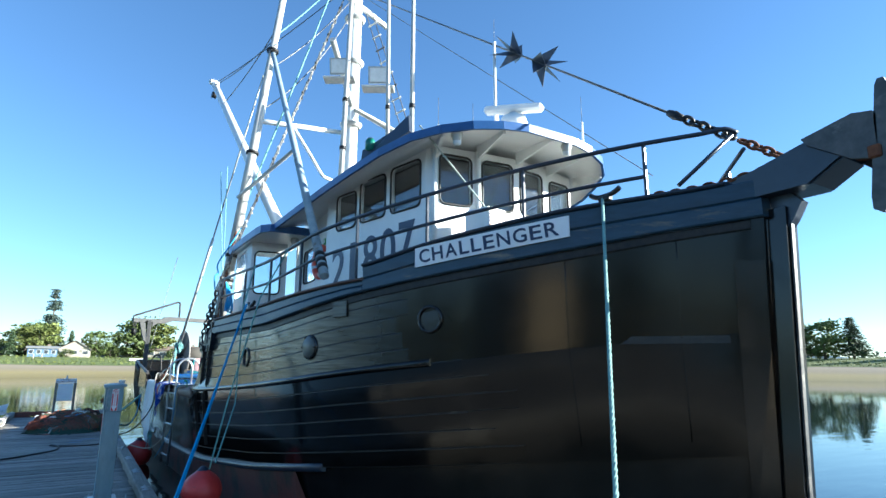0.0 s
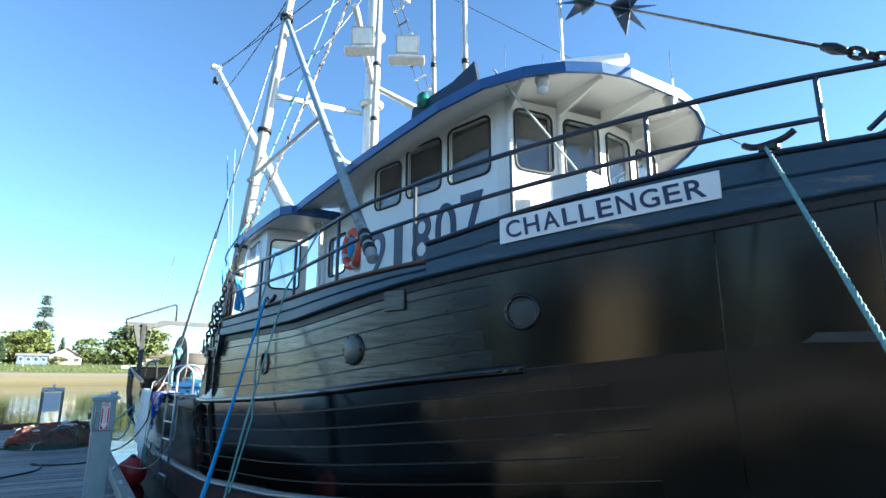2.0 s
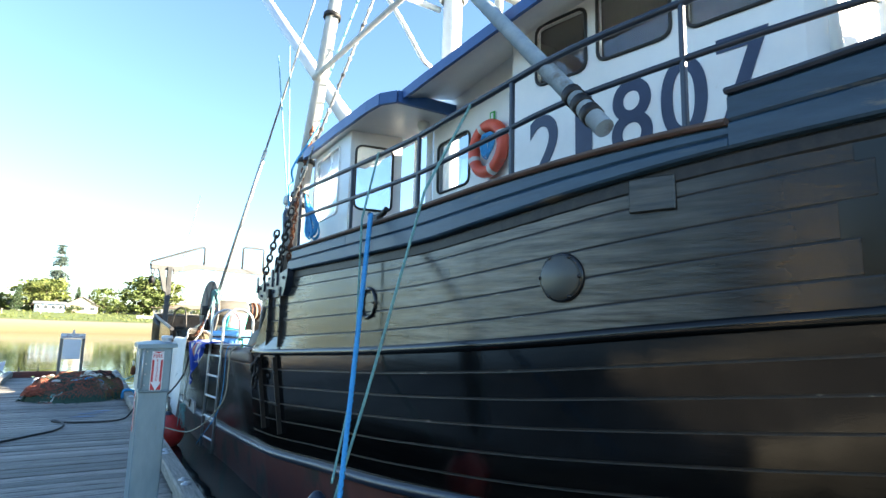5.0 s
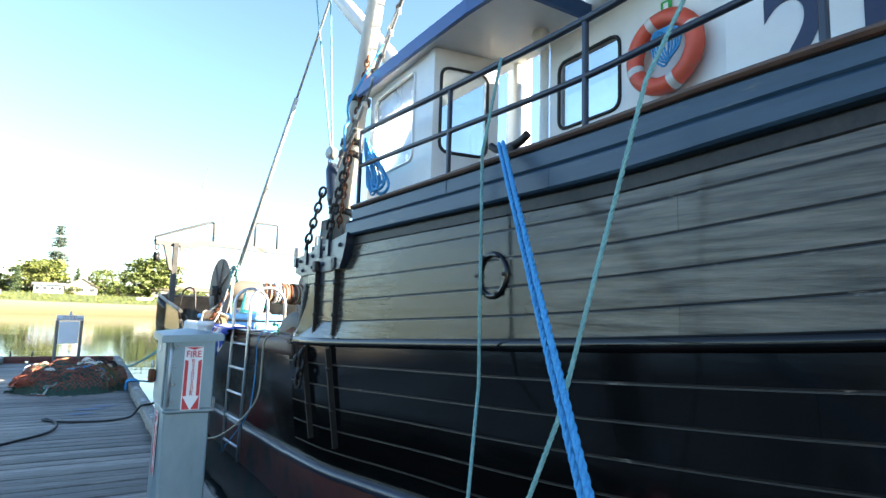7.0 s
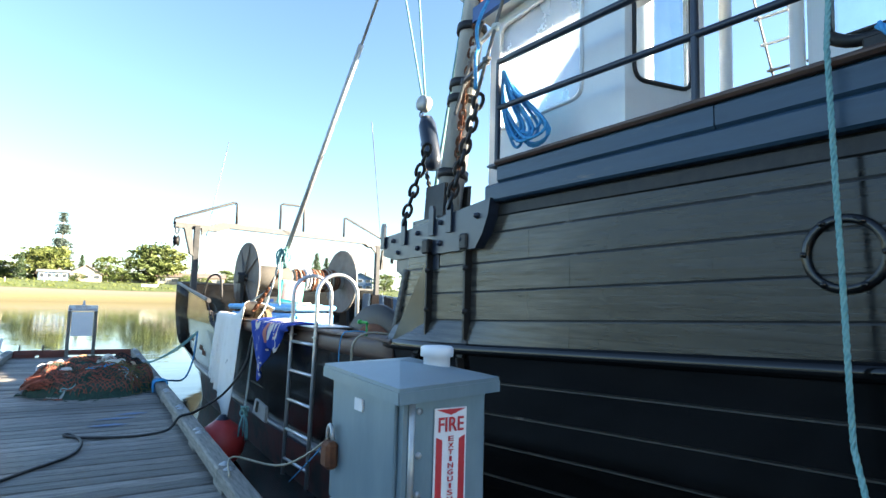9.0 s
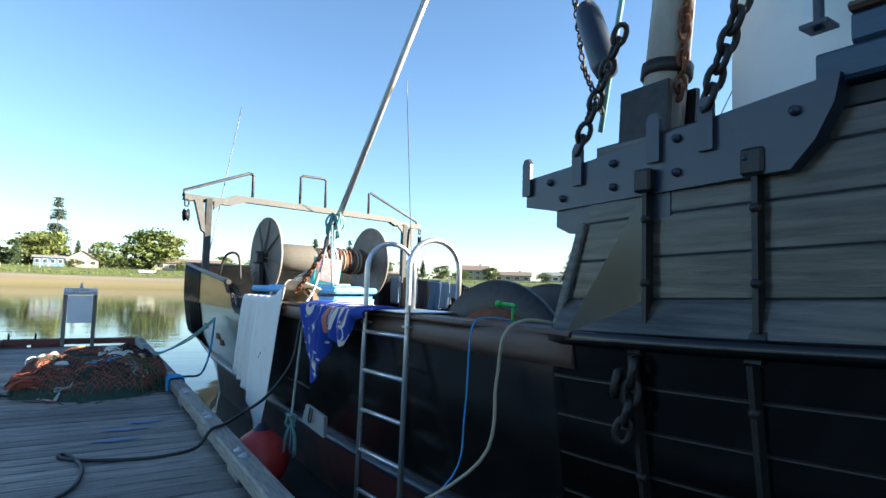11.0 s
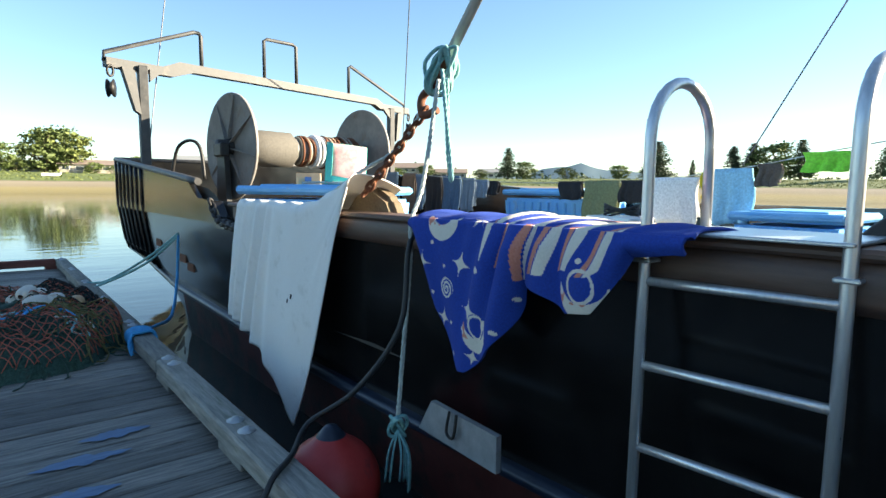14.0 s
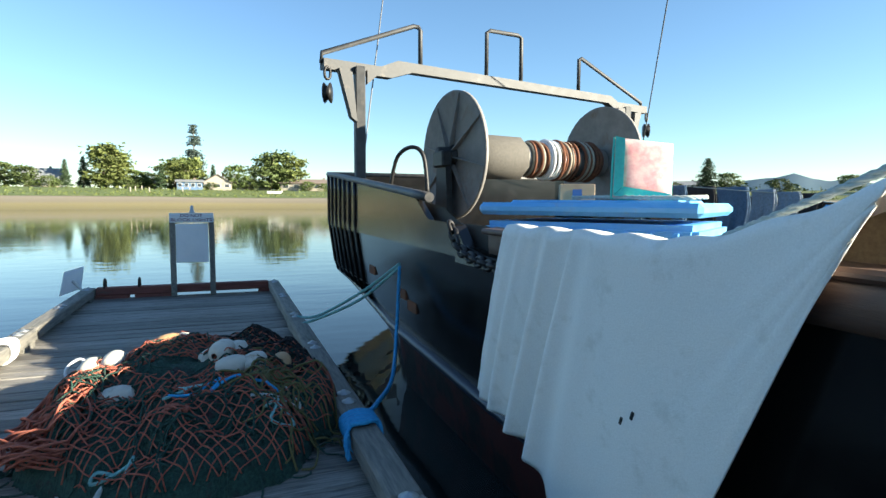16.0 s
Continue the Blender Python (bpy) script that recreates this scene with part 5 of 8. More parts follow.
def chain_thing(label, pts, size, wire, matl, name="chain"):
    e = base(name, pts[0], label, "chain")
    pts = [Vector(p) for p in pts]
    k = max(1, int(sum((b - a).length for a, b in zip(pts, pts[1:])) / (size * 0.72)))
    dense = []
    for a, b in zip(pts, pts[1:]):
        dense += [a.lerp(b, i / 20) for i in range(20)]
    dense.append(pts[-1])
    for i in range(k):
        c = dense[int((i + 0.5) / k * (len(dense) - 1))]
        w = (dense[min(len(dense) - 1, int((i + 0.5) / k * (len(dense) - 1)) + 1)] - c).normalized()
        u = Matrix.Rotation(radians(90 * (i % 2) + 20), 3, w) @ w.orthogonal().normalized()
        bm = bmesh.new()
        pipe(bm, [c + w * math.sin(t) * (size / 2) + u * math.copysign(abs(math.cos(t)) ** 0.8, math.cos(t)) * size * 0.30 for t in np.linspace(0, 2 * math.pi, 13)[:-1]], wire, 5, True)
        part("link", bm, matl, e)


chain_thing("black iron chain from the chain plate up the shroud", [(2.60, 11.11, 2.03), (2.66, 10.87, 2.72)], 0.10, 0.014, IRON)
chain_thing("black iron chain from the chain plate up the pole", [(2.65, 11.83, 2.0), (2.72, 11.60, 2.60)], 0.10, 0.014, IRON)
chain_thing("slim rusty chain hanging along the pole", [(2.80, 11.36, 2.2), (2.86, 11.33, 3.0), (2.98, 11.28, 3.9)], 0.075, 0.010, RUST)
chain_thing("slim grey chain hanging from the block", [(2.95, 11.95, 2.3), (2.96, 12.1, 2.6), (2.97, 12.2, 3.15)], 0.05, 0.006, IRON)
blk = base("navy_buoy_tube", (2.96, 11.9, 2.5), "dark blue padded cylinder hung from a pulley block", "fender tube")
bm = bmesh.new()
lathe(bm, [(0.0001, -0.26), (0.06, -0.24), (0.075, -0.18), (0.075, 0.18), (0.055, 0.25), (0.0001, 0.27)], Matrix.Translation((2.96, 12.0, 2.72)) @ axis_to((0.05, 0.4, 1.0)), 16)
part("tube", bm, NAVY, blk)
bm = bmesh.new()
lathe(bm, [(0.0001, -0.03), (0.07, -0.03), (0.05, 0), (0.07, 0.03), (0.0001, 0.03)], Matrix.Translation((2.97, 12.14, 3.1)) @ axis_to((1, 0.3, 0)), 14)
part("pulley", bm, POLE, blk)
wires("pale rigging rope to the pulley block", [((2.97, 12.16, 3.12), (2.9, 12.9, 5.5), 0.0), ((2.97, 12.12, 3.12), (2.95, 12.5, 5.5), 0.0)], 0.010, ROPETEAL)
# coil on the railing
coil = base("rope_coil", (2.86, 10.8, 2.7), "bright blue rope coil hung on the railing end", "rope coil")
for k in range(11):
    bm = bmesh.new()
    o = random.uniform(-0.05, 0.05)
    w, h = 0.10 + 0.018 * k, 0.42 + random.uniform(-0.05, 0.05)
    pts = smooth_path([(2.78 + o * 0.3, 10.80 + o, 2.88), (2.80 + o, 10.80 - w * 0.5, 2.7), (2.80 + o, 10.80 - w * 1.5, 2.88 - h), (2.78 + o, 10.80 - w * 0.9, 2.83 - h), (2.82, 10.86 - w * 0.2, 2.66)], 5, True)
    pipe(bm, pts, 0.010, 6, True)
    part("loop", bm, ROPEBLUE, coil)
rope_thing("lashing", "blue rope lashing up the shroud", smooth_path([(2.62, 10.86, 2.75), (2.60, 10.84, 2.95), (2.66, 10.9, 3.05), (2.64, 10.88, 3.2), (2.85, 10.95, 3.6), (3.0, 11.0, 3.9)], 6), 0.012, ROPEBLUE, False)

# radar, aerials, lamps on the roof
radar = base("radar_scanner", (5.15, 6.0, 4.2), "white open-array radar scanner on a pedestal", "radar")
bm = bmesh.new()
lathe(bm, [(0.08, -0.2), (0.08, 0.16), (0.15, 0.18), (0.18, 0.27), (0.15, 0.36), (0.08, 0.40), (0.05, 0.43)], Matrix.Translation((5.15, 6.0, 4.22)), 20)
part("pedestal", bm, WHITE, radar)
bm = bmesh.new()
box(bm, (5.15, 6.0, 4.70), (0.78, 0.14, 0.10), pose(0, 0, 0, 0, 8, -58), 0.03)
part("antenna_bar", bm, WHITE, radar)
for x, y, z, h, r, mush in ((4.15, 6.2, 3.9, 0.42, 0.012, 0), (4.42, 6.3, 3.95, 0.42, 0.01, 1), (4.66, 6.2, 4.0, 0.38, 0.018, 0), (5.95, 5.6, 4.02, 0.55, 0.013, 0), (5.25, 6.5, 4.05, 1.9, 0.02, 0), (5.32, 6.55, 4.05, 0.9, 0.02, 0)):
    e = base("aerial", (x, y, z), "slim white radio aerial on the wheelhouse roof", "aerial", "roof aerials")
    bm = bmesh.new()
    pipe(bm, [(x, y, z), (x, y, z + h)], r, 8)
    part("rod", bm, WHITE, e)
    if mush:
        bm = bmesh.new()
        lathe(bm, [(0.012, 0.0), (0.07, 0.03), (0.072, 0.05), (0.03, 0.08), (0.0001, 0.085)], Matrix.Translation((x, y, z + h - 0.02)), 16)
        part("dome", bm, WHITE, e)
    else:
        bm = bmesh.new()
        pipe(bm, [(x, y, z + h), (x, y, z + h + 0.35)], 0.003, 5)
        part("whip", bm, WIRE, e)
hood = base("searchlight_hood", (3.65, 6.5, 4.0), "black triangular hood with a green side light on the roof edge", "side light")
bm = bmesh.new()
prism(bm, [(3.40, 6.75, 3.86), (3.62, 5.95, 4.02), (3.66, 6.05, 4.26), (3.58, 6.3, 4.14), (3.42, 6.75, 4.02)], (0.05, 0.02, 0))
part("hood", bm, NAVY, hood)
bm = bmesh.new()
lathe(bm, [(0.0001, 0), (0.06, 0.01), (0.06, 0.12), (0.03, 0.16), (0.0001, 0.16)], Matrix.Translation((3.46, 6.62, 3.98)), 14)
part("lamp", bm, mat("green_glass", (0.01, 0.12, 0.08), (0.02, 0.18, 0.12), 6, 0.2), hood)
for x, y in ((3.92, 5.45), (5.2, 5.15), (3.45, 9.3)):
    z = roof_z(x, y) - 0.01 if y < 9 else 3.43
    e = base("deck_lamp", (x, y, z), "small round deck lamp under the eaves", "lamp", "eaves lamps")
    bm = bmesh.new()
    lathe(bm, [(0.06, 0.0), (0.065, -0.03), (0.05, -0.06), (0.045, -0.10), (0.02, -0.13), (0.0001, -0.135)], Matrix.Translation((x, y, z)), 16)
    part("shade", bm, POLE, e)
    bm = bmesh.new()
    lathe(bm, [(0.046, -0.07), (0.046, -0.12), (0.02, -0.14), (0.0001, -0.142)], Matrix.Translation((x, y, z)), 14)
    part("lens", bm, LENSM, e)

# life ring
ring = base("life_ring", (3.56, 8.34, 2.92), "orange-red life ring with grey bands and blue rope", "life ring")
mr = Matrix.Translation((3.535, 8.34, 2.92)) @ axis_to((-1, -0.01, 0))
bm = bmesh.new()
pts = [mr @ Vector((0.20 * math.cos(2 * math.pi * k / 36), 0.20 * math.sin(2 * math.pi * k / 36), 0)) for k in range(36)]
pipe(bm, pts, 0.052, 12, True)
part("torus", bm, ORANGE, ring)
for k in range(4):
    a = radians(20 + 90 * k)
    bm = bmesh.new()
    d = mr.to_3x3() @ Vector((-math.sin(a), math.cos(a), 0))
    lathe(bm, [(0.0535, -0.022), (0.0545, 0), (0.0535, 0.022)], Matrix.Translation(mr @ Vector((0.20 * math.cos(a), 0.20 * math.sin(a), 0))) @ axis_to(d), 14)
    part("band", bm, TAPE, ring)
for k in range(5):
    bm = bmesh.new()
    o = 0.02 * k
    pipe(bm, smooth_path([(3.50, 8.40 - o, 2.98), (3.49, 8.36 - o, 2.86), (3.50, 8.30 - o, 2.82 + o), (3.49, 8.28 - o, 2.98), (3.50, 8.36 - o, 3.04)], 5, True), 0.007, 5, True)
    part("rope", bm, ROPEBLUE, ring)
tagp = base("exit_sign", (3.57, 8.36, 3.22), "small green safety sticker on the white wall", "sign")
bm = bmesh.new()
box(bm, (3.592, 8.36, 3.22), (0.006, 0.07, 0.09))
part("plate", bm, GREEN, tagp)
bm = bmesh.new()
box(bm, (3.588, 8.36, 3.225), (0.004, 0.03, 0.05))
part("mark", bm, SIGNW, tagp)

# cleat and the ropes down the side
cl = base("cleat", (2.73, 8.74, 2.27), "black iron mooring cleat on the cap rail", "cleat")
bm = bmesh.new()
pipe(bm, smooth_path([(2.73, 8.58, 2.33), (2.73, 8.66, 2.30), (2.73, 8.82, 2.30), (2.73, 8.90, 2.34)], 4), 0.022, 8)
box(bm, (2.73, 8.74, 2.27), (0.06, 0.12, 0.05), bevel=0.01)
part("horn", bm, IRON, cl)
cl2 = copy_thing(cl, Matrix.Translation((4.47, 4.0, 2.88)))
for k, o in enumerate((0.0, 0.035)):
    rope_thing("mooring_rope", "doubled bright blue mooring rope from the cleat to the dock", sag((2.66, 8.70 + o, 2.30), (1.62 + o, 6.70 + o * 2, 0.04), 0.02, 10), 0.0135, ROPEBLUE)
rope_thing("fender_rope", "thin teal fender rope tied to the railing", [(2.79, 8.90, 2.89), (2.655, 8.88, 2.28), (2.64, 8.84, 1.0), (2.40, 8.60, 0.30)], 0.010, ROPETEAL)
rope_thing("fender_rope", "thin teal fender rope tied to the railing", [(2.86, 7.62, 2.90), (2.58, 7.72, 2.28), (2.33, 7.92, 1.0), (2.26, 8.2, 0.30)], 0.010, ROPETEAL)
rope_thing("bow_rope", "pale green bow mooring rope", smooth_path([(4.45, 4.01, 2.88), (3.49, 3.18, 1.5), (2.66, 2.47, 0.3), (1.78, 1.78, -0.10)], 5), 0.014, mat("pale_teal_bow_rope", (0.12, 0.26, 0.25), (0.26, 0.40, 0.37), 50, 0.85, bump=0.4))


# ---- the boat: working deck ----
REDBALL = mat("faded_red_vinyl", (0.55, 0.035, 0.03), (0.66, 0.06, 0.05), 6, 0.42, bump=0.1, stain=(0.30, 0.05, 0.05), stain_scale=3)
TOTE = mat("pale_blue_tote_plastic", (0.12, 0.42, 0.78), (0.20, 0.50, 0.84), 6, 0.40, bump=0.1, stain=(0.24, 0.40, 0.60), stain_scale=3, stain_at=0.6)


def fender(c, r):
    e = base("fender_ball", c, "round faded red vinyl fender ball with a blue eye", "fender", "fender balls")
    bm = bmesh.new()
    lathe(bm, [(0.0001, -r)] + [(r * math.cos(radians(a)), r * math.sin(radians(a))) for a in range(-75, 66, 10)] + [(r * 0.3, r * 1.02)], Matrix.Translation(c), 28)
    part("ball", bm, REDBALL, e)
    bm = bmesh.new()
    lathe(bm, [(r * 0.34, r * 0.95), (r * 0.26, r * 1.06), (r * 0.12, r * 1.22), (0.0001, r * 1.24)], Matrix.Translation(c), 16)
    part("eye", bm, NAVY, e)


fender((2.24, 8.45, 0.02), 0.23)
fender((2.15, 15.50, -0.40), 0.28)

# aluminium ladder hooked over the gunwale
lad = base("boarding_ladder", (2.44, 13.5, -0.3), "aluminium boarding ladder with looped handrails over the gunwale", "ladder")
for x, y in ((2.43, 13.79), (2.485, 13.225)):
    bm = bmesh.new()
    arc = [(x + 0.205 - 0.205 * math.cos(radians(a)), y, 1.44 + 0.20 * math.sin(radians(a))) for a in range(0, 181, 15)]
    pipe(bm, [(x - 0.02, y, -0.35), (x, y, 1.06), (x, y, 1.36)] + arc + [(x + 0.41, y, 1.12)], 0.0195, 12)
    part("handrail", bm, ALU, lad)
    bm = bmesh.new()
    box(bm, (x + 0.01, y, 1.035), (0.075, 0.065, 0.014), bevel=0.004)
    part("flange", bm, ALU, lad)
bm = bmesh.new()
box(bm, (2.66, 13.51, 1.13), (0.42, 0.60, 0.012), bevel=0.004)
part("step_plate", bm, ALU, lad)
for k in range(5):
    bm = bmesh.new()
    z = 0.965 - 0.29 * k
    pipe(bm, [(2.43 - 0.004 * k, 13.79, z), (2.485 - 0.004 * k, 13.225, z)], 0.016, 10)
    part("rung", bm, ALU, lad)

# winch drum by the rail
drum = base("winch_drum", (3.1, 12.8, 0.3), "large rusty black winch drum with a flanged rim", "winch")
md = Matrix.Translation((2.88, 12.78, 0.66)) @ axis_to((1, 0.06, 0))
bm = bmesh.new()
lathe(bm, [(0.52, 0.0), (0.70, 0.0), (0.71, 0.02), (0.71, 0.05), (0.66, 0.06), (0.50, 0.07), (0.50, 0.5), (0.66, 0.51), (0.70, 0.53), (0.70, 0.56), (0.0001, 0.56)], md, 48)
part("flange", bm, IRON, drum)
bm = bmesh.new()
lathe(bm, [(0.36, -0.01), (0.36, -0.05), (0.50, -0.05), (0.53, -0.01), (0.53, 0.03)], md, 40)
part("brake_band", bm, RUST, drum, "rusty brake band")
for k in range(6):
    a = radians(60 * k + 20)
    bm = bmesh.new()
    beam(bm, md @ Vector((0.08 * math.cos(a), 0.08 * math.sin(a), 0.0)), md @ Vector((0.40 * math.cos(a), 0.40 * math.sin(a), 0.0)), 0.05, 0.07, 0.01)
    part("spoke", bm, RUST, drum)
bm = bmesh.new()
lathe(bm, [(0.0001, -0.09), (0.09, -0.08), (0.11, 0.02)], md, 20)
part("hub", bm, IRON, drum)
bm = bmesh.new()
lathe(bm, [(0.0001, 0.05), (0.50, 0.05)], md, 32)
part("web", bm, IRON, drum)

noz = base("hose_nozzle", (2.52, 12.15, 1.12), "bright green garden hose nozzle resting on the gunwale", "nozzle")
bm = bmesh.new()
pipe(bm, [(2.52, 12.15, 1.12), (2.52, 12.15, 1.21)], 0.008, 8)
part("handle", bm, GREEN, noz)
bm = bmesh.new()
pipe(bm, [(2.50, 12.10, 1.215), (2.52, 12.15, 1.225), (2.50, 12.23, 1.228)], 0.011, 8)
lathe(bm, [(0.0001, -0.012), (0.018, -0.01), (0.018, 0.02), (0.0001, 0.022)], Matrix.Translation((2.50, 12.235, 1.228)) @ axis_to((0, 1, 0)), 12)
part("head", bm, GREEN, noz)
rope_thing("blue_hose", "thin blue hose hanging over the gunwale", smooth_path([(2.66, 12.3, 1.13), (2.46, 12.3, 1.15), (2.37, 12.31, 1.08), (2.37, 12.35, 0.65), (2.33, 12.4, 0.3), (2.2, 12.9, -0.15)], 6), 0.0048, ROPEBLUE, False, "hose")
rope_thing("tan_hose", "tan hose hanging over the gunwale", smooth_path([(2.70, 11.98, 1.13), (2.48, 12.0, 1.155), (2.36, 12.02, 1.08), (2.36, 12.07, 0.85), (2.33, 12.15, 0.45), (2.1, 12.7, 0.05), (1.75, 13.0, 0.08), (1.62, 12.5, 0.07)], 6), 0.009, ROPETAN, False, "hose")


# draped cloths
def drape(name, material, f, nu, nv, parent, label=""):
    """A cloth given by a place for each (u, v), with a thin back."""
    bm = bmesh.new()
    grid = [[bm.verts.new(f(i / nu, j / nv)) for j in range(nv + 1)] for i in range(nu + 1)]
    for i in range(nu):
        for j in range(nv):
            bm.faces.new((grid[i][j], grid[i + 1][j], grid[i + 1][j + 1], grid[i][j + 1])).smooth = True
    ob = part(name, bm, material, parent, label)
    sol = ob.modifiers.new("thickness", "SOLIDIFY")
    sol.thickness = 0.008
    return ob


CLOTH = mat("white_fleece_cloth", (0.76, 0.74, 0.69), (0.84, 0.82, 0.77), 140, 0.95, bump=0.5, stain=(0.70, 0.68, 0.62), stain_scale=5)
FLEECE = mat("royal_blue_fleece", (0.002, 0.030, 0.24), (0.005, 0.050, 0.33), 120, 0.95, bump=0.5)
FLEECEW = mat("cream_fleece", (0.60, 0.55, 0.46), (0.70, 0.64, 0.55), 120, 0.95, bump=0.5)
FLEECEP = mat("coral_fleece", (0.50, 0.18, 0.12), (0.60, 0.25, 0.18), 120, 0.95, bump=0.5)

sheet = base("white_sheet", (2.4, 16.8, 1.13), "large white fleece sheet draped over the gunwale to dry", "sheet")


def sheet_at(u, v):
    """u along the gunwale towards the bow, v down the side."""
    y_top = 17.55 - 1.9 * u
    lift = 0.19 * max(0.0, (u - 0.62) / 0.38) ** 1.6
    z_top = 1.135 + lift
    bot_y = float(np.interp(u, [0, 0.30, 0.36, 0.62, 1.0], [17.84, 17.28, 17.16, 16.48, 15.72]))
    bot_z = float(np.interp(u, [0, 0.30, 0.36, 0.62, 1.0], [0.16, 0.06, 0.0, -0.46, 1.24]))
    if v < 0.22:
        w = 1 - v / 0.22
        return Vector((2.40 + 0.36 * w, y_top + 0.03 * w, z_top + 0.012 - 0.09 * w * w + 0.008 * math.sin(u * 40)))
    t = (v - 0.22) / 0.78
    deep = sum(a * math.exp(-((u - c) / w) ** 2) for c, w, a in ((0.06, 0.02, 0.5), (0.13, 0.018, 0.8), (0.20, 0.022, -0.7), (0.255, 0.016, 1.2), (0.31, 0.02, -0.9), (0.35, 0.016, 1.0), (0.43, 0.03, 0.45), (0.60, 0.05, 0.3)))
    fold = (0.025 + 0.075 * t) * deep + 0.012 * math.sin(u * 14 + t) + 0.006 * noise.noise((u * 9, t * 7, 0.5))
    out = 2.40 - 0.01 * math.sin(t * 3.1)
    return Vector((out - 0.012 - fold * 0.62, y_top + (bot_y - y_top) * t + fold * 0.3, z_top + (bot_z - z_top) * t))


drape("cloth", CLOTH, sheet_at, 150, 60, sheet)
for y, z in ((16.52, 0.46), (16.46, 0.50)):
    bm = bmesh.new()
    box(bm, (2.375, y, z), (0.05, 0.014, 0.034), pose(0, 0, 0, 20, 0, 0), 0.003)
    part("tear", bm, RUBBER, sheet, "small dark tear")

blanket = base("star_blanket", (2.4, 14.4, 1.1), "royal blue fleece blanket with cream moons and stars", "blanket")


def blanket_at(u, v):
    """u along the gunwale from aft, v over the top and down the side."""
    y_top = 14.98 - 1.38 * u
    bot = hem(u)
    crush = math.exp(-((u - 0.52) / 0.16) ** 2)
    if v < 0.42:
        w = v / 0.42
        a = radians(180 * w)
        fat = 0.018 + 0.006 * math.sin(u * 29 + 2) + 0.018 * crush * math.sin(u * 70 + 5 * w) + 0.006 * math.sin(u * 57 + w * 3)
        return Vector((2.52 + 0.17 * math.cos(a), y_top + 0.02 * math.sin(u * 31 + 5 * w), 1.10 + fat * math.sin(a) + 0.02))
    t = (v - 0.42) / 0.58
    fan = (u - 0.50) * (62 - 26 * t) + 4.0 * t
    pleat = 0.055 * crush * (0.5 + 0.5 * math.sin(fan)) ** 1.6 * min(1, 0.35 + 2.5 * t)
    soft = 0.014 * math.sin(u * 17 + 2.0 * t) + 0.008 * math.sin(u * 39 - 3 * t)
    hang = 0.02 * math.sin(3.14 * t)
    return Vector((2.335 - hang - pleat - soft * (0.3 + 0.7 * t), y_top + 0.02 * crush * math.cos(fan), 1.12 - (1.12 - bot) * t))


def hem(u):
    return float(np.interp(u, [0, 0.03, 0.09, 0.135, 0.20, 0.27, 0.30, 0.41, 0.48, 0.565, 0.61, 0.69, 0.77, 0.835, 0.865, 1.0],
                           [1.09, 1.06, 0.86, 0.71, 0.58, 0.46, 0.465, 0.57, 0.73, 0.91, 0.885, 0.825, 0.845, 0.985, 1.06, 1.08]))


def printed(u, v):
    """Which yarn the pattern has at a place of the cloth: 0 blue, 1 cream, 2 coral."""
    y = 14.98 - 1.38 * u
    s = 1.12 - (1.12 - hem(u)) * (v - 0.42) / 0.58 if v > 0.42 else 1.12 + 0.42 * (0.42 - v) / 0.42
    for cy, cs, r, turn in ((14.86, 0.93, 0.062, 10), (14.60, 0.94, 0.072, 12), (14.735, 0.68, 0.060, 14), (14.52, 0.75, 0.066, 8), (14.52, 0.545, 0.052, 15), (14.50, 1.14, 0.06, 40)):
        dy, ds = y - cy, s - cs
        if abs(dy) < r and abs(ds) < r:
            c_, s_ = math.cos(radians(turn)), math.sin(radians(turn))
            if abs((dy * c_ + ds * s_) / r) ** 0.44 + abs((ds * c_ - dy * s_) / r) ** 0.44 < 1.02:
                return 1
    for cy, cs, r in ((14.46, 0.93, 0.014), (14.43, 0.70, 0.024), (14.66, 0.67, 0.010), (14.80, 0.79, 0.009), (14.36, 0.69, 0.010), (14.64, 0.53, 0.010), (14.80, 1.02, 0.009), (14.29, 0.84, 0.010), (13.96, 1.02, 0.010), (14.57, 0.66, 0.008), (14.71, 0.92, 0.008)):
        if (y - cy) ** 2 + (s - cs) ** 2 < r * r:
            return 1
    dy, ds = y - 14.69, s - 0.82
    r = math.hypot(dy, ds)
    if r < 0.05 and (r / 0.019 - math.atan2(ds, dy) / 6.2832) % 1 < 0.52:
        return 1
    for cy, cs, k in ((14.48, 0.655, 1.0), (13.95, 0.90, 1.1), (14.74, 1.13, 1.15)):
        dy, ds = (y - cy) / k, (s - cs) / k
        if dy * dy + ds * ds < 0.0075 and dy * dy + (ds - 0.055) ** 2 > 0.0062:
            return 2 if dy > -0.02 and ds > -0.03 and noise.noise((y * 30, s * 30, 0)) > 0.1 else 1
        rr = math.hypot(dy, (ds - 0.03) * 0.8)
        if cs < 1 and 0.036 < rr < 0.045:
            return 1
    if 13.84 < y < 14.44:
        low = 0.93 + 0.16 * abs(y - 14.28) + 0.03 * noise.noise((y * 9, 0, 3))
        if s > low:
            f = ((y - 14.2) * (9.5 - 5 * (s - 1)) + 2.6 * (s - 1) + 0.35 * noise.noise((y * 4, s * 4, 1))) % 1
            if 0.12 < f < 0.46:
                return 1
            if 0.50 < f < 0.66:
                return 2
    return 0


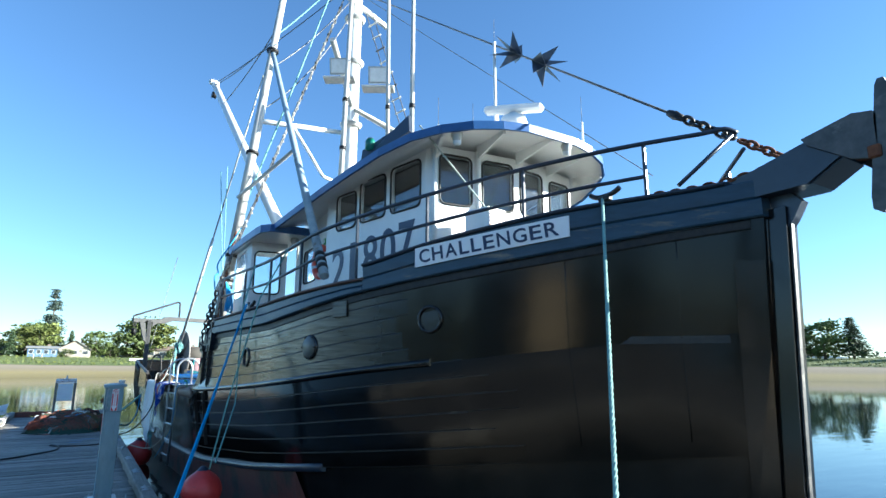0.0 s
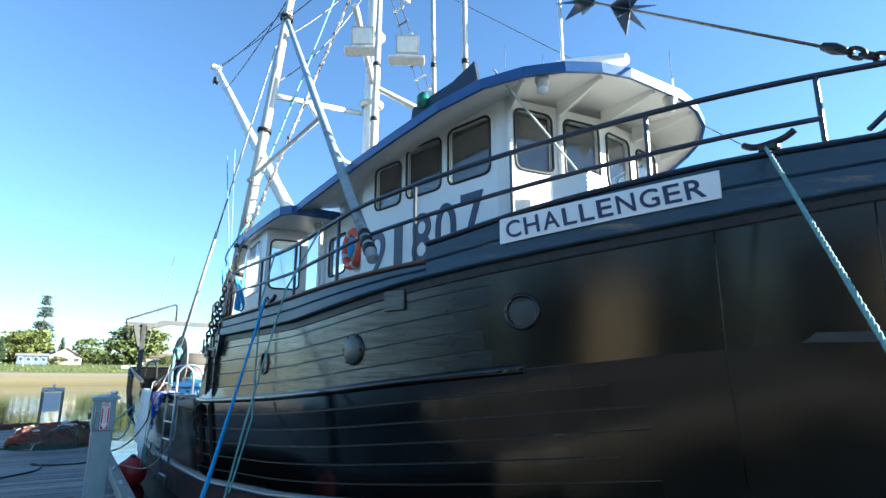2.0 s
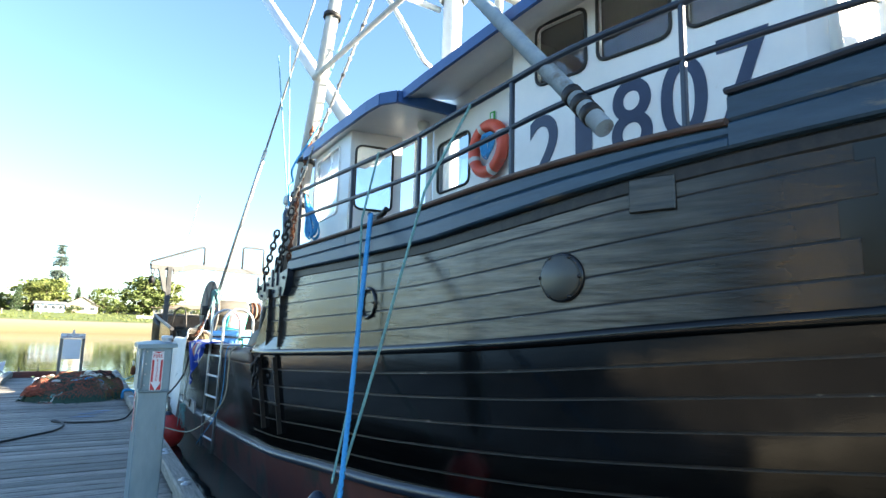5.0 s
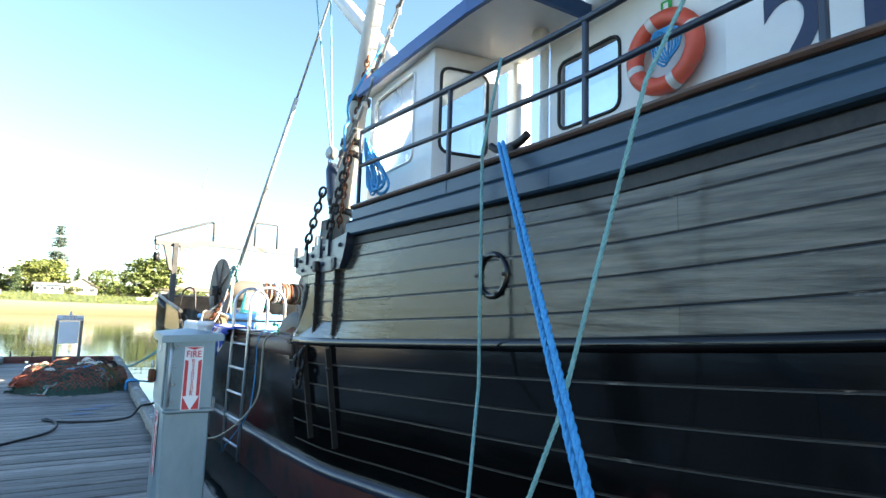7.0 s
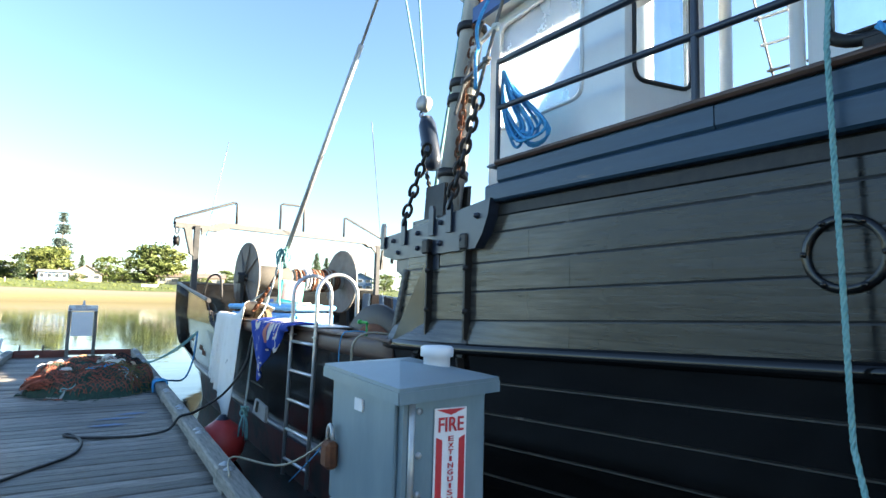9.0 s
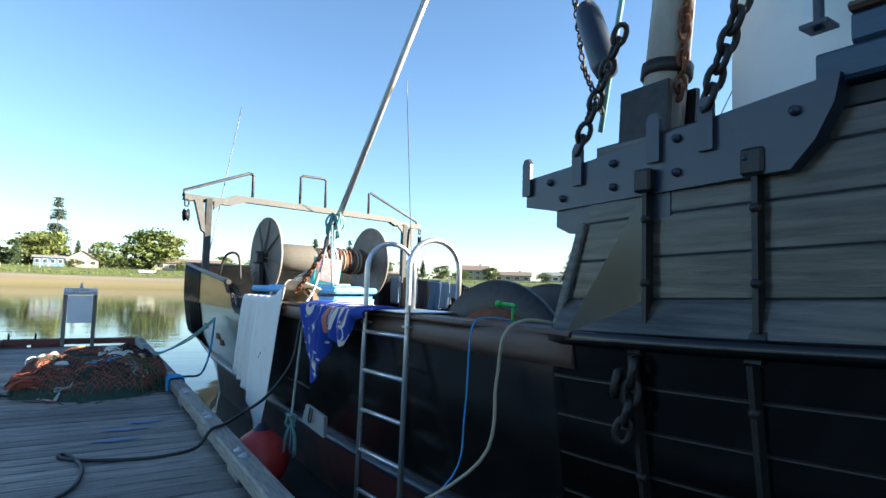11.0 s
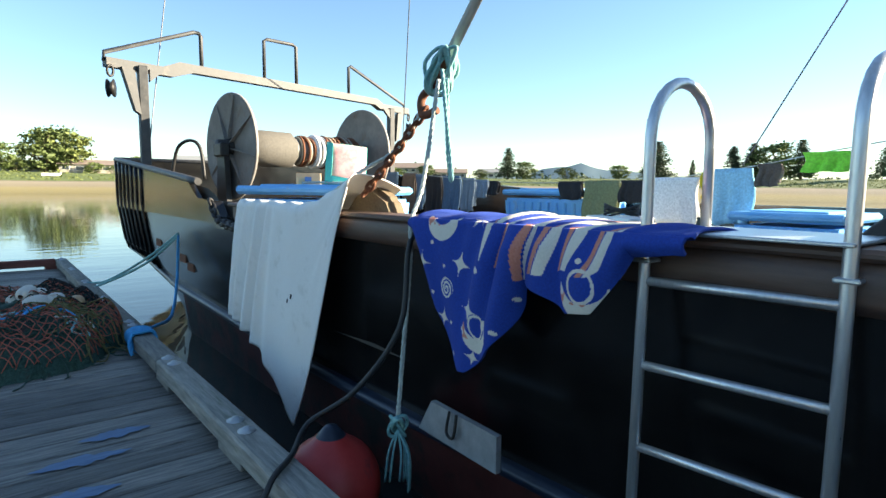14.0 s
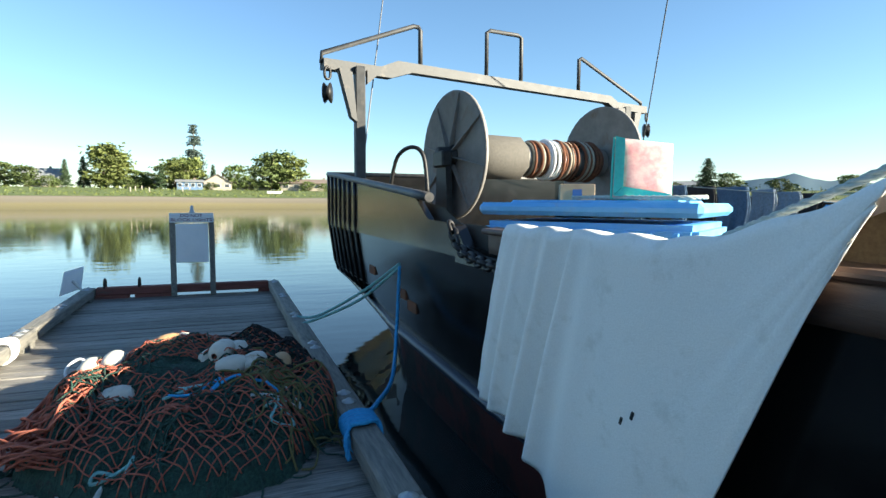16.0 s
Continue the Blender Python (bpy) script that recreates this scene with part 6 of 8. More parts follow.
def blanket_cloth():
    nu, nv = 380, 240
    bm = bmesh.new()
    grid = [[bm.verts.new(blanket_at(i / nu, j / nv)) for j in range(nv + 1)] for i in range(nu + 1)]
    for i in range(nu):
        for j in range(nv):
            f = bm.faces.new((grid[i][j], grid[i + 1][j], grid[i + 1][j + 1], grid[i][j + 1]))
            f.smooth = True
            f.material_index = printed((i + 0.5) / nu, (j + 0.5) / nv)
    return bm


cl_ = part("cloth", blanket_cloth(), [FLEECE, FLEECEW, FLEECEP], blanket)
th_ = cl_.modifiers.new("thickness", "SOLIDIFY")
th_.thickness = 0.012

# pendant from the outrigger with hook, chain and knots
pend = base("boom_pendant", (2.7, 15.2, 1.9), "grey painted pendant rod ending in a hook with rusty chain", "pendant")
bm = bmesh.new()
pipe(bm, [(2.74, 15.22, 1.98), (2.98, 13.6, 4.2)], 0.030, 10)
pipe(bm, [(2.98, 13.6, 4.2), (3.3, 11.5, 7.2)], 0.016, 8)
part("rod", bm, POLE, pend)
bm = bmesh.new()
pipe(bm, smooth_path([(2.74, 15.22, 2.0), (2.72, 15.30, 1.86), (2.70, 15.40, 1.78), (2.68, 15.36, 1.68), (2.70, 15.26, 1.70)], 5), 0.024, 8)
part("hook", bm, RUST, pend)
bm = bmesh.new()
links(bm, sag((2.70, 15.36, 1.72), (2.50, 15.72, 1.22), 0.01, 6), 0.068, 0.011)
part("chain", bm, RUST, pend, "heavy rusty chain")
kn = base("rope_tangle", (2.68, 15.2, 1.9), "tangled faded teal ropes knotted round the hook", "rope")
for k in range(7):
    bm = bmesh.new()
    o = [random.uniform(-0.05, 0.05) for _ in range(6)]
    pipe(bm, smooth_path([(2.72 + o[0], 15.18 + o[1], 2.02), (2.66 + o[2] * 0.5, 15.26 + o[3], 1.92 + o[4]), (2.70, 15.30 + o[5], 1.80), (2.76 + o[1], 15.22, 1.86 + o[0])], 6, True), 0.011, 6, True)
    part("turn", bm, ROPETEAL, kn)
rope_thing("hanging_rope", "faded teal rope looped below the hook", smooth_path([(2.66, 15.17, 1.9), (2.64, 15.10, 1.6), (2.64, 15.06, 1.36), (2.66, 15.09, 1.32), (2.66, 15.12, 1.5), (2.68, 15.15, 1.85)], 6), 0.012, ROPETEAL)
rope_thing("hanging_rope", "grey rope hanging from the hook down the hull", smooth_path([(2.66, 15.2, 1.85), (2.50, 15.12, 1.3), (2.38, 15.06, 1.10), (2.36, 15.04, 0.9), (2.32, 15.06, 0.3), (2.30, 15.06, 0.08)], 6), 0.013, ROPEGREY)
rope_thing("hanging_rope", "pale green rope slanting to the sheet", smooth_path([(2.68, 15.38, 1.7), (2.62, 15.52, 1.5), (2.50, 15.75, 1.36), (2.45, 16.2, 1.16)], 6), 0.014, ROPEGREY)
fr = base("frayed_knot", (2.3, 15.06, 0.05), "frayed teal rope knot hanging beside the hull", "rope knot")
for k in range(16):
    bm = bmesh.new()
    a = random.uniform(0, 6.28)
    r = random.uniform(0.03, 0.10)
    if k < 6:
        c = Vector((2.30, 15.06, 0.05))
        pipe(bm, [c + Vector((0.04 * math.cos(t + a), r * 0.7 * math.sin(t), 0.06 * math.cos(t * 1 + a * 2))) for t in np.linspace(0, 6.28, 14)[:-1]], 0.010, 5, True)
    else:
        pipe(bm, smooth_path([(2.30, 15.06, 0.03), (2.30 + 0.04 * math.cos(a), 15.06 + r * math.sin(a), -0.08), (2.30 + 0.05 * math.cos(a), 15.08 + r * 1.2 * math.sin(a), -0.18 - r)], 4), 0.006, 4)
    part("strand", bm, ROPETEAL, fr)
kp = base("steel_plate", (2.4, 14.7, 0.1), "bare scuffed metal plate with a black loop on the hull", "plate")
bm = bmesh.new()
prism(bm, [(2.375, 14.88, 0.22), (2.375, 14.42, 0.20), (2.375, 14.42, 0.03), (2.375, 14.98, 0.05)], (0.03, 0, 0))
part("plate", bm, STEEL, kp)
bm = bmesh.new()
pipe(bm, smooth_path([(2.36, 14.72, 0.22), (2.35, 14.73, 0.12), (2.35, 14.68, 0.11), (2.36, 14.67, 0.22)], 4), 0.008, 6)
part("loop", bm, IRON, kp)
rope_thing("power_cord", "dark power cord running from the deck down to the dock", smooth_path([(2.55, 15.06, 1.14), (2.36, 15.04, 1.0), (2.26, 14.98, 0.6), (2.08, 15.1, 0.28), (1.90, 15.25, 0.11), (1.72, 15.05, 0.075), (1.58, 14.92, 0.07), (1.47, 14.88, -0.05), (1.25, 14.85, -0.08), (1.0, 14.88, -0.085), (0.66, 15.02, -0.085), (0.52, 15.2, -0.085),
                                                                                                        (0.58, 15.22, -0.085), (0.68, 14.8, -0.085), (0.6, 14.3, -0.085), (0.3, 13.9, -0.085), (0.05, 13.6, -0.085), (-0.5, 13.2, -0.085)], 6), 0.014, RUBBER, False, "cord")

# gallows over the stern
GALLOWS = mat("rust_streaked_grey_steel", (0.035, 0.036, 0.037), (0.075, 0.074, 0.072), 8, 0.6, 0.1, bump=0.4, stain=(0.12, 0.105, 0.09), stain_scale=3.5, stain_at=0.60)
gal = base("stern_gallows", (2.7, 22.4, 1.5), "weathered grey steel gallows frame over the stern", "gallows")
GL = lambda s, z: Vector((2.2 + 6.3 * s, 22.15 + 1.45 * s, z))
for s, z0 in ((0.075, 0.3), (0.905, 0.3)):
    bm = bmesh.new()
    beam(bm, GL(s, z0), GL(s, 3.02), 0.13, 0.15, 0.012)
    part("leg", bm, GALLOWS, gal)
    bm = bmesh.new()
    sg = 1 if s < 0.5 else -1
    prism(bm, [GL(s - 0.022 * sg, 2.92), GL(s - 0.05 * sg, 2.95), GL(s - 0.024 * sg, 2.35), GL(s - 0.012 * sg, 2.3)], (0.02, -0.1, 0))
    prism(bm, [GL(s + 0.014 * sg, 2.98), GL(s + 0.045 * sg, 2.98), GL(s + 0.014 * sg, 2.80)], (0.01, -0.06, 0))
    part("gusset", bm, GALLOWS, gal)
bm = bmesh.new()
prof = [(0.0, 3.00), (0.0, 3.13), (0.125, 3.13), (0.165, 3.24), (0.84, 3.24), (0.87, 3.15), (1.0, 3.15), (1.0, 3.02), (0.86, 3.02), (0.83, 3.11), (0.20, 3.11), (0.15, 3.00)]
prism(bm, [GL(s, z - 0.06) for s, z in prof], Vector((-0.23, 1, 0)).normalized() * 0.14)
part("beam", bm, GALLOWS, gal)
for pts in ([(0.0, 3.02), (0.0, 3.14), (0.21, 3.70), (0.222, 3.70), (0.227, 3.66), (0.227, 3.18)], [(0.41, 3.18), (0.41, 3.83), (0.42, 3.87), (0.505, 3.89), (0.518, 3.86), (0.518, 3.18)], [(0.722, 3.18), (0.722, 3.72), (0.730, 3.745), (0.985, 3.16), (0.985, 3.05)]):
    bm = bmesh.new()
    pipe(bm, smooth_path([GL(s, z) + Vector((-0.02, 0.07, 0)) for s, z in pts], 1), 0.032, 8)
    part("hoop", bm, GALLOWS, gal)
for s in (0.005, 0.99):
    e = base("pulley_block", GL(s, 2.75), "rusty snatch block hanging from the gallows", "pulley block", "gallows blocks")
    bm = bmesh.new()
    c = GL(s, 2.80) + Vector((0, -0.05, 0))
    links(bm, [c + Vector((0, 0, 0.15)), c + Vector((0, 0, -0.0))], 0.15, 0.018)
    part("link", bm, IRON, e)
    bm = bmesh.new()
    lathe(bm, [(0.0001, -0.05), (0.13, -0.04), (0.08, 0), (0.13, 0.04), (0.0001, 0.05)], Matrix.Translation(c + Vector((0, 0, -0.17))) @ axis_to((0.9, -0.4, 0)), 18)
    part("sheave", bm, IRON, e)
wires("thin steel wire from the gallows", [((2.75, 22.35, 1.9), (3.5, 23.6, 5.5), 0), ((7.9, 23.0, 2.2), (6.0, 20.0, 5.6), 0), ((8.52, 16.1, 1.6), (8.75, 14.3, 5.0), 0)], 0.010, WIRE)
bm = bmesh.new()
fairl = base("deck_hoop", (2.9, 21.5, 1.4), "bent black pipe hoop on the stern bulwark", "hoop")
pipe(bm, smooth_path([(2.7, 20.9, 1.42), (2.75, 20.8, 1.75), (2.85, 20.6, 1.85), (2.95, 20.5, 1.75), (2.98, 20.45, 1.35)], 5), 0.022, 8)
part("tube", bm, IRON, fairl)

# net reel
reel = base("net_reel", (4.4, 21.8, 0.3), "grey steel net reel with two big ribbed flanges", "net reel")
RA = Vector((1, 0.12, 0)).normalized()
R0 = Vector((3.68, 21.5, 1.855))
mre = Matrix.Translation(R0) @ axis_to(RA)
mre2 = Matrix.Translation(R0 + RA * 2.45) @ axis_to(RA)
REELP = mat("grey_reel_paint", (0.17, 0.158, 0.145), (0.25, 0.232, 0.212), 6, 0.6, 0.2, bump=0.2, stain=(0.18, 0.13, 0.10), stain_scale=2.5)
for mm, nm in ((mre, -1), (mre2, 1)):
    bm = bmesh.new()
    lathe(bm, [(0.0001, 0.0), (0.77, 0.0), (0.80, -0.015), (0.80, 0.035), (0.77, 0.03), (0.0001, 0.03)], mm, 44)
    fl = part("flange", bm, REELP, reel)
    for k in range(8):
        a = radians(45 * k + 12)
        bm = bmesh.new()
        prism(bm, [mm @ Vector((r * math.cos(a), r * math.sin(a), -z if nm < 0 else z + 0.03)) for r, z in ((0.10, 0), (0.77, 0), (0.77, 0.015), (0.12, 0.07))], mm.to_3x3() @ Vector((-math.sin(a) * 0.012, math.cos(a) * 0.012, 0)))
        part("rib", bm, REELP, fl)
bm = bmesh.new()
lathe(bm, [(0.20, 0.03), (0.20, 2.44)], mre, 28)
part("barrel", bm, REELP, reel)
bm = bmesh.new()
lathe(bm, [(0.0001, -0.20), (0.10, -0.2), (0.11, -0.05), (0.14, -0.02), (0.14, 0.0)], mre, 18)
box(bm, R0 - RA * 0.14 + Vector((0, 0, -0.05)), (0.14, 0.34, 0.2), bevel=0.02)
part("motor", bm, IRON, reel)
bm = bmesh.new()
prism(bm, [R0 - RA * 0.16 + Vector((0, y, z)) for y, z in ((-0.30, -1.6), (0.30, -1.6), (0.14, 0.02), (-0.14, 0.02))], RA * 0.08)
part("stand", bm, IRON, reel)
bm = bmesh.new()
prism(bm, [R0 + RA * 2.56 + Vector((0, y, z)) for y, z in ((-0.30, -1.6), (0.30, -1.6), (0.14, 0.02), (-0.14, 0.02))], RA * 0.08)
part("stand", bm, IRON, reel)
cover = base("reel_cover", R0 + RA * 0.5, "grey canvas cover over part of the reel barrel", "cover")
bm = bmesh.new()
lathe(bm, [(0.20, 0.10), (0.285, 0.11), (0.29, 0.5), (0.285, 1.0), (0.25, 1.03), (0.20, 1.04)], mre, 7)
part("canvas", bm, mat("taupe_canvas", (0.075, 0.068, 0.057), (0.11, 0.10, 0.085), 30, 0.9, bump=0.4, stretch=(1, 1, 1)), cover)
wound = base("wound_line", R0 + RA * 1.8, "brown line wound on the reel barrel", "rope")
for k in range(26):
    s = 1.12 + k * 0.047 + random.uniform(-0.02, 0.02)
    r = 0.215 + random.uniform(0, 0.03) + (0.03 if 6 < k < 24 else 0)
    tilt = random.uniform(-0.05, 0.05)
    bm = bmesh.new()
    pipe(bm, [mre @ Vector((r * math.cos(t), r * math.sin(t), s + tilt * math.cos(t))) for t in np.linspace(0, 2 * math.pi, 25)[:-1]], 0.022, 5, True)
    part("turn", bm, SIGNW if 5 < k < 10 else (RUST if k % 3 else ROPETAN), wound)


# fish totes and what stands on them
def tote(c, size, yaw, label):
    e = base("fish_tote", c, label, "tote", "insulated fish totes")
    m = Matrix.Translation(c) @ pose(0, 0, 0, 0, 0, yaw)
    lx, ly, h = size
    bm = bmesh.new()
    low = [(-lx / 2 + 0.05, -ly / 2 + 0.05), (lx / 2 - 0.05, -ly / 2 + 0.05), (lx / 2 - 0.05, ly / 2 - 0.05), (-lx / 2 + 0.05, ly / 2 - 0.05)]
    top = [(-lx / 2, -ly / 2), (lx / 2, -ly / 2), (lx / 2, ly / 2), (-lx / 2, ly / 2)]
    a = [bm.verts.new(m @ Vector((x, y, 0.06))) for x, y in low]
    b = [bm.verts.new(m @ Vector((x, y, h - 0.12))) for x, y in top]
    bm.faces.new(a[::-1])
    bm.faces.new(b)
    for i in range(4):
        bm.faces.new((a[i], a[(i + 1) % 4], b[(i + 1) % 4], b[i]))
    bmesh.ops.bevel(bm, geom=[x for x in bm.edges], offset=0.04, segments=2, affect="EDGES")
    part("tub", bm, TOTE, e)
    for sx, n, ax in ((-1, int(lx / 0.16), 0), (-1, int(ly / 0.16), 1)):
        for k in range(n):
            bm = bmesh.new()
            o = -((lx, ly)[ax]) / 2 + 0.12 + k * ((lx, ly)[ax] - 0.24) / max(1, n - 1)
            p = Vector((o, -ly / 2 - 0.006, h * 0.55)) if ax == 0 else Vector((-lx / 2 - 0.006, o, h * 0.55))
            box(bm, m @ p, (0.05, 0.05, h * 0.55), pose(0, 0, 0, 0, 0, yaw), 0.015)
            part("rib", bm, TOTE, e)
    for sx in (-1, 1):
        for sy in (-1, 1):
            bm = bmesh.new()
            box(bm, m @ Vector((sx * lx * 0.36, sy * ly * 0.36, 0.03)), (0.16, 0.16, 0.07), pose(0, 0, 0, 0, 0, yaw), 0.01)
            part("foot", bm, TOTE, e)
    bm = bmesh.new()
    box(bm, m @ Vector((0, 0, h - 0.03)), (lx + 0.05, ly + 0.05, 0.09), pose(0, 0, 0, 0, 0, yaw), 0.03)
    box(bm, m @ Vector((0, 0, h + 0.018)), (lx * 0.8, ly * 0.7, 0.03), pose(0, 0, 0, 0, 0, yaw), 0.012)
    part("lid", bm, TOTE, e)
    return e


tote((3.66, 18.36, 0.30), (1.50, 1.12, 0.96), -56, "pale blue insulated fish tote with its lid on")
tote((7.62, 18.32, 0.30), (0.95, 1.62, 0.95), 2, "blue insulated fish tote standing on the deck")
tote((7.2, 14.9, 0.30), (1.1, 1.0, 0.75), 0, "blue insulated fish tote standing on the deck")
PINK = mat("pink_print_cotton", (0.62, 0.20, 0.22), (0.80, 0.50, 0.46), 11, 0.9, bump=0.4, stain=(0.28, 0.42, 0.28), stain_scale=9, stain_at=0.66)
TURQ = mat("turquoise_cotton", (0.05, 0.42, 0.36), (0.08, 0.52, 0.44), 40, 0.9, bump=0.3)
pil = base("cushion", (3.65, 18.0, 1.27), "square pink printed cushion with a turquoise edge standing on the tote", "cushion")
mp_ = Matrix.Translation((3.68, 18.0, 1.50)) @ pose(0, 0, 0, -16, 6, -22)
bm = bmesh.new()
N_ = 12
gr = {}
for side_ in (-1, 1):
    for i in range(N_ + 1):
        for j in range(N_ + 1):
            u, v = i / N_ * 2 - 1, j / N_ * 2 - 1
            k = max(0.0, (1 - u * u) * (1 - v * v)) ** 0.35
            pin = 1 - 0.05 * (1 - max(abs(u), abs(v)) ** 2)
            gr[side_, i, j] = bm.verts.new(mp_ @ Vector((u * 0.20, side_ * (0.08 * k + 0.004) - 0.0, v * 0.215)))
for side_ in (-1, 1):
    for i in range(N_):
        for j in range(N_):
            bm.faces.new([gr[side_, i, j], gr[side_, i + 1, j], gr[side_, i + 1, j + 1], gr[side_, i, j + 1]][::side_]).smooth = True
part("cover", bm, PINK, pil)
bm = bmesh.new()
ringp = [mp_ @ Vector((x * 0.202, 0.02, z * 0.217)) for x, z in ((-1, -1), (0, -1), (1, -1), (1, 0), (1, 1), (0, 1), (-1, 1), (-1, 0))]
pipe(bm, ringp, 0.012, 8, True)
prism(bm, [mp_ @ Vector(p) for p in ((-0.205, -0.03, -0.215), (-0.155, -0.078, -0.16), (-0.155, -0.078, 0.18), (-0.205, -0.02, 0.215))], mp_.to_3x3() @ Vector((-0.004, -0.012, 0)))
prism(bm, [mp_ @ Vector(p) for p in ((-0.205, -0.03, -0.215), (0.205, -0.02, -0.215), (0.16, -0.078, -0.175), (-0.155, -0.078, -0.16))], mp_.to_3x3() @ Vector((0, -0.012, -0.004)))
part("border", bm, TURQ, pil)
cart = base("cardboard_box", (3.5, 18.6, 1.25), "small open cardboard box with print marks on the tote", "box")
bm = bmesh.new()
box(bm, (3.52, 18.55, 1.34), (0.26, 0.18, 0.15), pose(0, 0, 0, 0, 0, -30), 0.004)
part("carton", bm, mat("cardboard", (0.30, 0.21, 0.13), (0.38, 0.28, 0.18), 12, 0.9), cart)
bm = bmesh.new()
box(bm, (3.473, 18.47, 1.34), (0.07, 0.003, 0.07), pose(0, 0, 0, 0, 0, -30))
part("print", bm, BLUETRIM, cart)
rope_thing("white_rope", "thick white rope lying across the tote lid", smooth_path([(3.35, 18.35, 1.31), (3.45, 18.1, 1.315), (3.55, 17.8, 1.31), (3.7, 17.6, 1.31), (3.9, 17.65, 1.315), (3.98, 17.9, 1.31), (3.8, 18.15, 1.31)], 6), 0.016, ROPEGREY)
sack = base("mesh_sack", (2.75, 15.85, 1.0), "tan woven sack slumped behind the gunwale", "sack")
bm = bmesh.new()
prism(bm, [(2.55, 16.2, 0.98), (2.60, 15.45, 0.98), (2.62, 15.62, 1.20), (2.58, 15.85, 1.32)], (0.12, 0.02, 0))
bmesh.ops.bevel(bm, geom=bm.edges[:], offset=0.03, segments=2, affect="EDGES")
part("sack", bm, mat("woven_tan", (0.12, 0.085, 0.05), (0.20, 0.15, 0.09), 70, 0.9, bump=0.6), sack)

# washing on a line along the far side
LINE = [(7.9, 23.0, 1.62), (6.95, 20.9, 1.50), (6.95, 19.2, 1.38), (6.95, 17.4, 1.36), (6.95, 16.5, 1.39), (6.95, 15.5, 1.50), (6.95, 14.6, 1.66), (6.95, 13.4, 1.86), (6.9, 12.0, 2.1)]
rope_thing("clothes_line", "thin line strung along the deck for washing", smooth_path(LINE, 5), 0.006, ROPEGREY, False, "line")
COLS = {"black": (0.012, 0.012, 0.015), "denim": (0.06, 0.11, 0.18), "slate": (0.15, 0.19, 0.24), "olive": (0.17, 0.18, 0.09), "white": (0.66, 0.66, 0.66), "yellow": (0.55, 0.42, 0.02), "check": (0.25, 0.50, 0.66), "brown": (0.10, 0.075, 0.06),
        "lime": (0.20, 0.62, 0.05), "teal": (0.04, 0.20, 0.25)}
CM = {k: mat(k + "_laundry_cotton", c, [min(1, v * 1.5 + 0.01) for v in c], 40, 0.92, bump=0.5) for k, c in COLS.items()}


def garment(y0, y1, ztop, zbot, colour, label, cut=0):
    """A cloth folded over the line; cut splits the legs."""
    e = base("garment", (6.95, (y0 + y1) / 2, ztop), label, "laundry", "washing on the line")
    seed = random.uniform(0, 9)

    def at(u, v, s):
        y = y0 + (y1 - y0) * u
        z = ztop + 0.01 - (ztop - zbot) * v * (1 - 0.06 * abs(math.sin(u * 5 + seed)))
        x = 6.95 + s * (0.012 + 0.03 * v * abs(math.sin(u * 11 + seed))) + 0.02 * math.sin(u * 17 + seed) * v
        if cut and v > 0.3:
            gap = 0.05 * (v - 0.3)
            y += gap * (1 if u > 0.5 else -1) * (1 - abs(2 * u - 1))
        return Vector((x, y + 0.02 * math.sin(v * 6 + seed), z))

    for s, nm, f in ((-1, "front", 1.0), (1, "back", 0.85)):
        drape(nm, CM[colour], lambda u, v, s=s, f=f: at(u, v * f, s), 14, 10, e)


for g in ((20.9, 20.45, 1.49, 0.72, "black", "black trousers pegged on the line", 1), (20.4, 19.95, 1.47, 0.82, "denim", "faded blue jeans pegged on the line", 1), (19.9, 19.6, 1.43, 0.86, "slate", "grey-blue jeans pegged on the line", 1),
          (19.55, 19.28, 1.40, 1.10, "slate", "grey shirt pegged on the line"), (19.25, 19.05, 1.38, 1.15, "black", "black top pegged on the line"), (21.18, 20.95, 1.51, 0.85, "denim", "dark jeans pegged on the line", 1),
          (21.6, 21.2, 1.53, 0.8, "brown", "dark brown trousers pegged on the line", 1), (22.2, 21.8, 1.56, 0.9, "denim", "blue work trousers pegged on the line", 1),
          (17.85, 17.45, 1.37, 1.11, "black", "small black top on the line"), (17.43, 16.9, 1.37, 0.84, "olive", "olive green shirt on the line"), (16.88, 16.56, 1.38, 1.09, "black", "black shorts with a white band on the line"),
          (16.53, 15.88, 1.41, 0.85, "white", "white bath towel on the line"), (15.85, 15.79, 1.45, 1.17, "yellow", "yellow strap hung on the line"), (15.75, 15.30, 1.50, 0.88, "check", "pale blue checked towel on the line"),
          (15.27, 15.05, 1.54, 1.30, "brown", "brown cloth on the line"), (14.85, 14.45, 1.64, 1.44, "lime", "lime green cloth on the line"), (13.75, 13.15, 1.84, 1.48, "teal", "dark teal shirt on the line")):
    garment(*g)
bin_ = base("white_bucket_box", (6.4, 16.45, 0.3), "white plastic crate with coiled cables behind the blanket", "crate")
bm = bmesh.new()
box(bm, (6.3, 16.45, 0.64), (0.5, 0.6, 0.68), bevel=0.02)
part("crate", bm, WHITE, bin_)
for k in range(5):
    bm = bmesh.new()
    pipe(bm, [(6.25 + 0.14 * math.cos(t), 16.4 + 0.2 * math.sin(t), 1.0 + 0.02 * k + 0.03 * math.sin(2 * t + k)) for t in np.linspace(0, 6.28, 20)[:-1]], 0.012, 5, True)
    part("cable", bm, RUBBER, bin_)

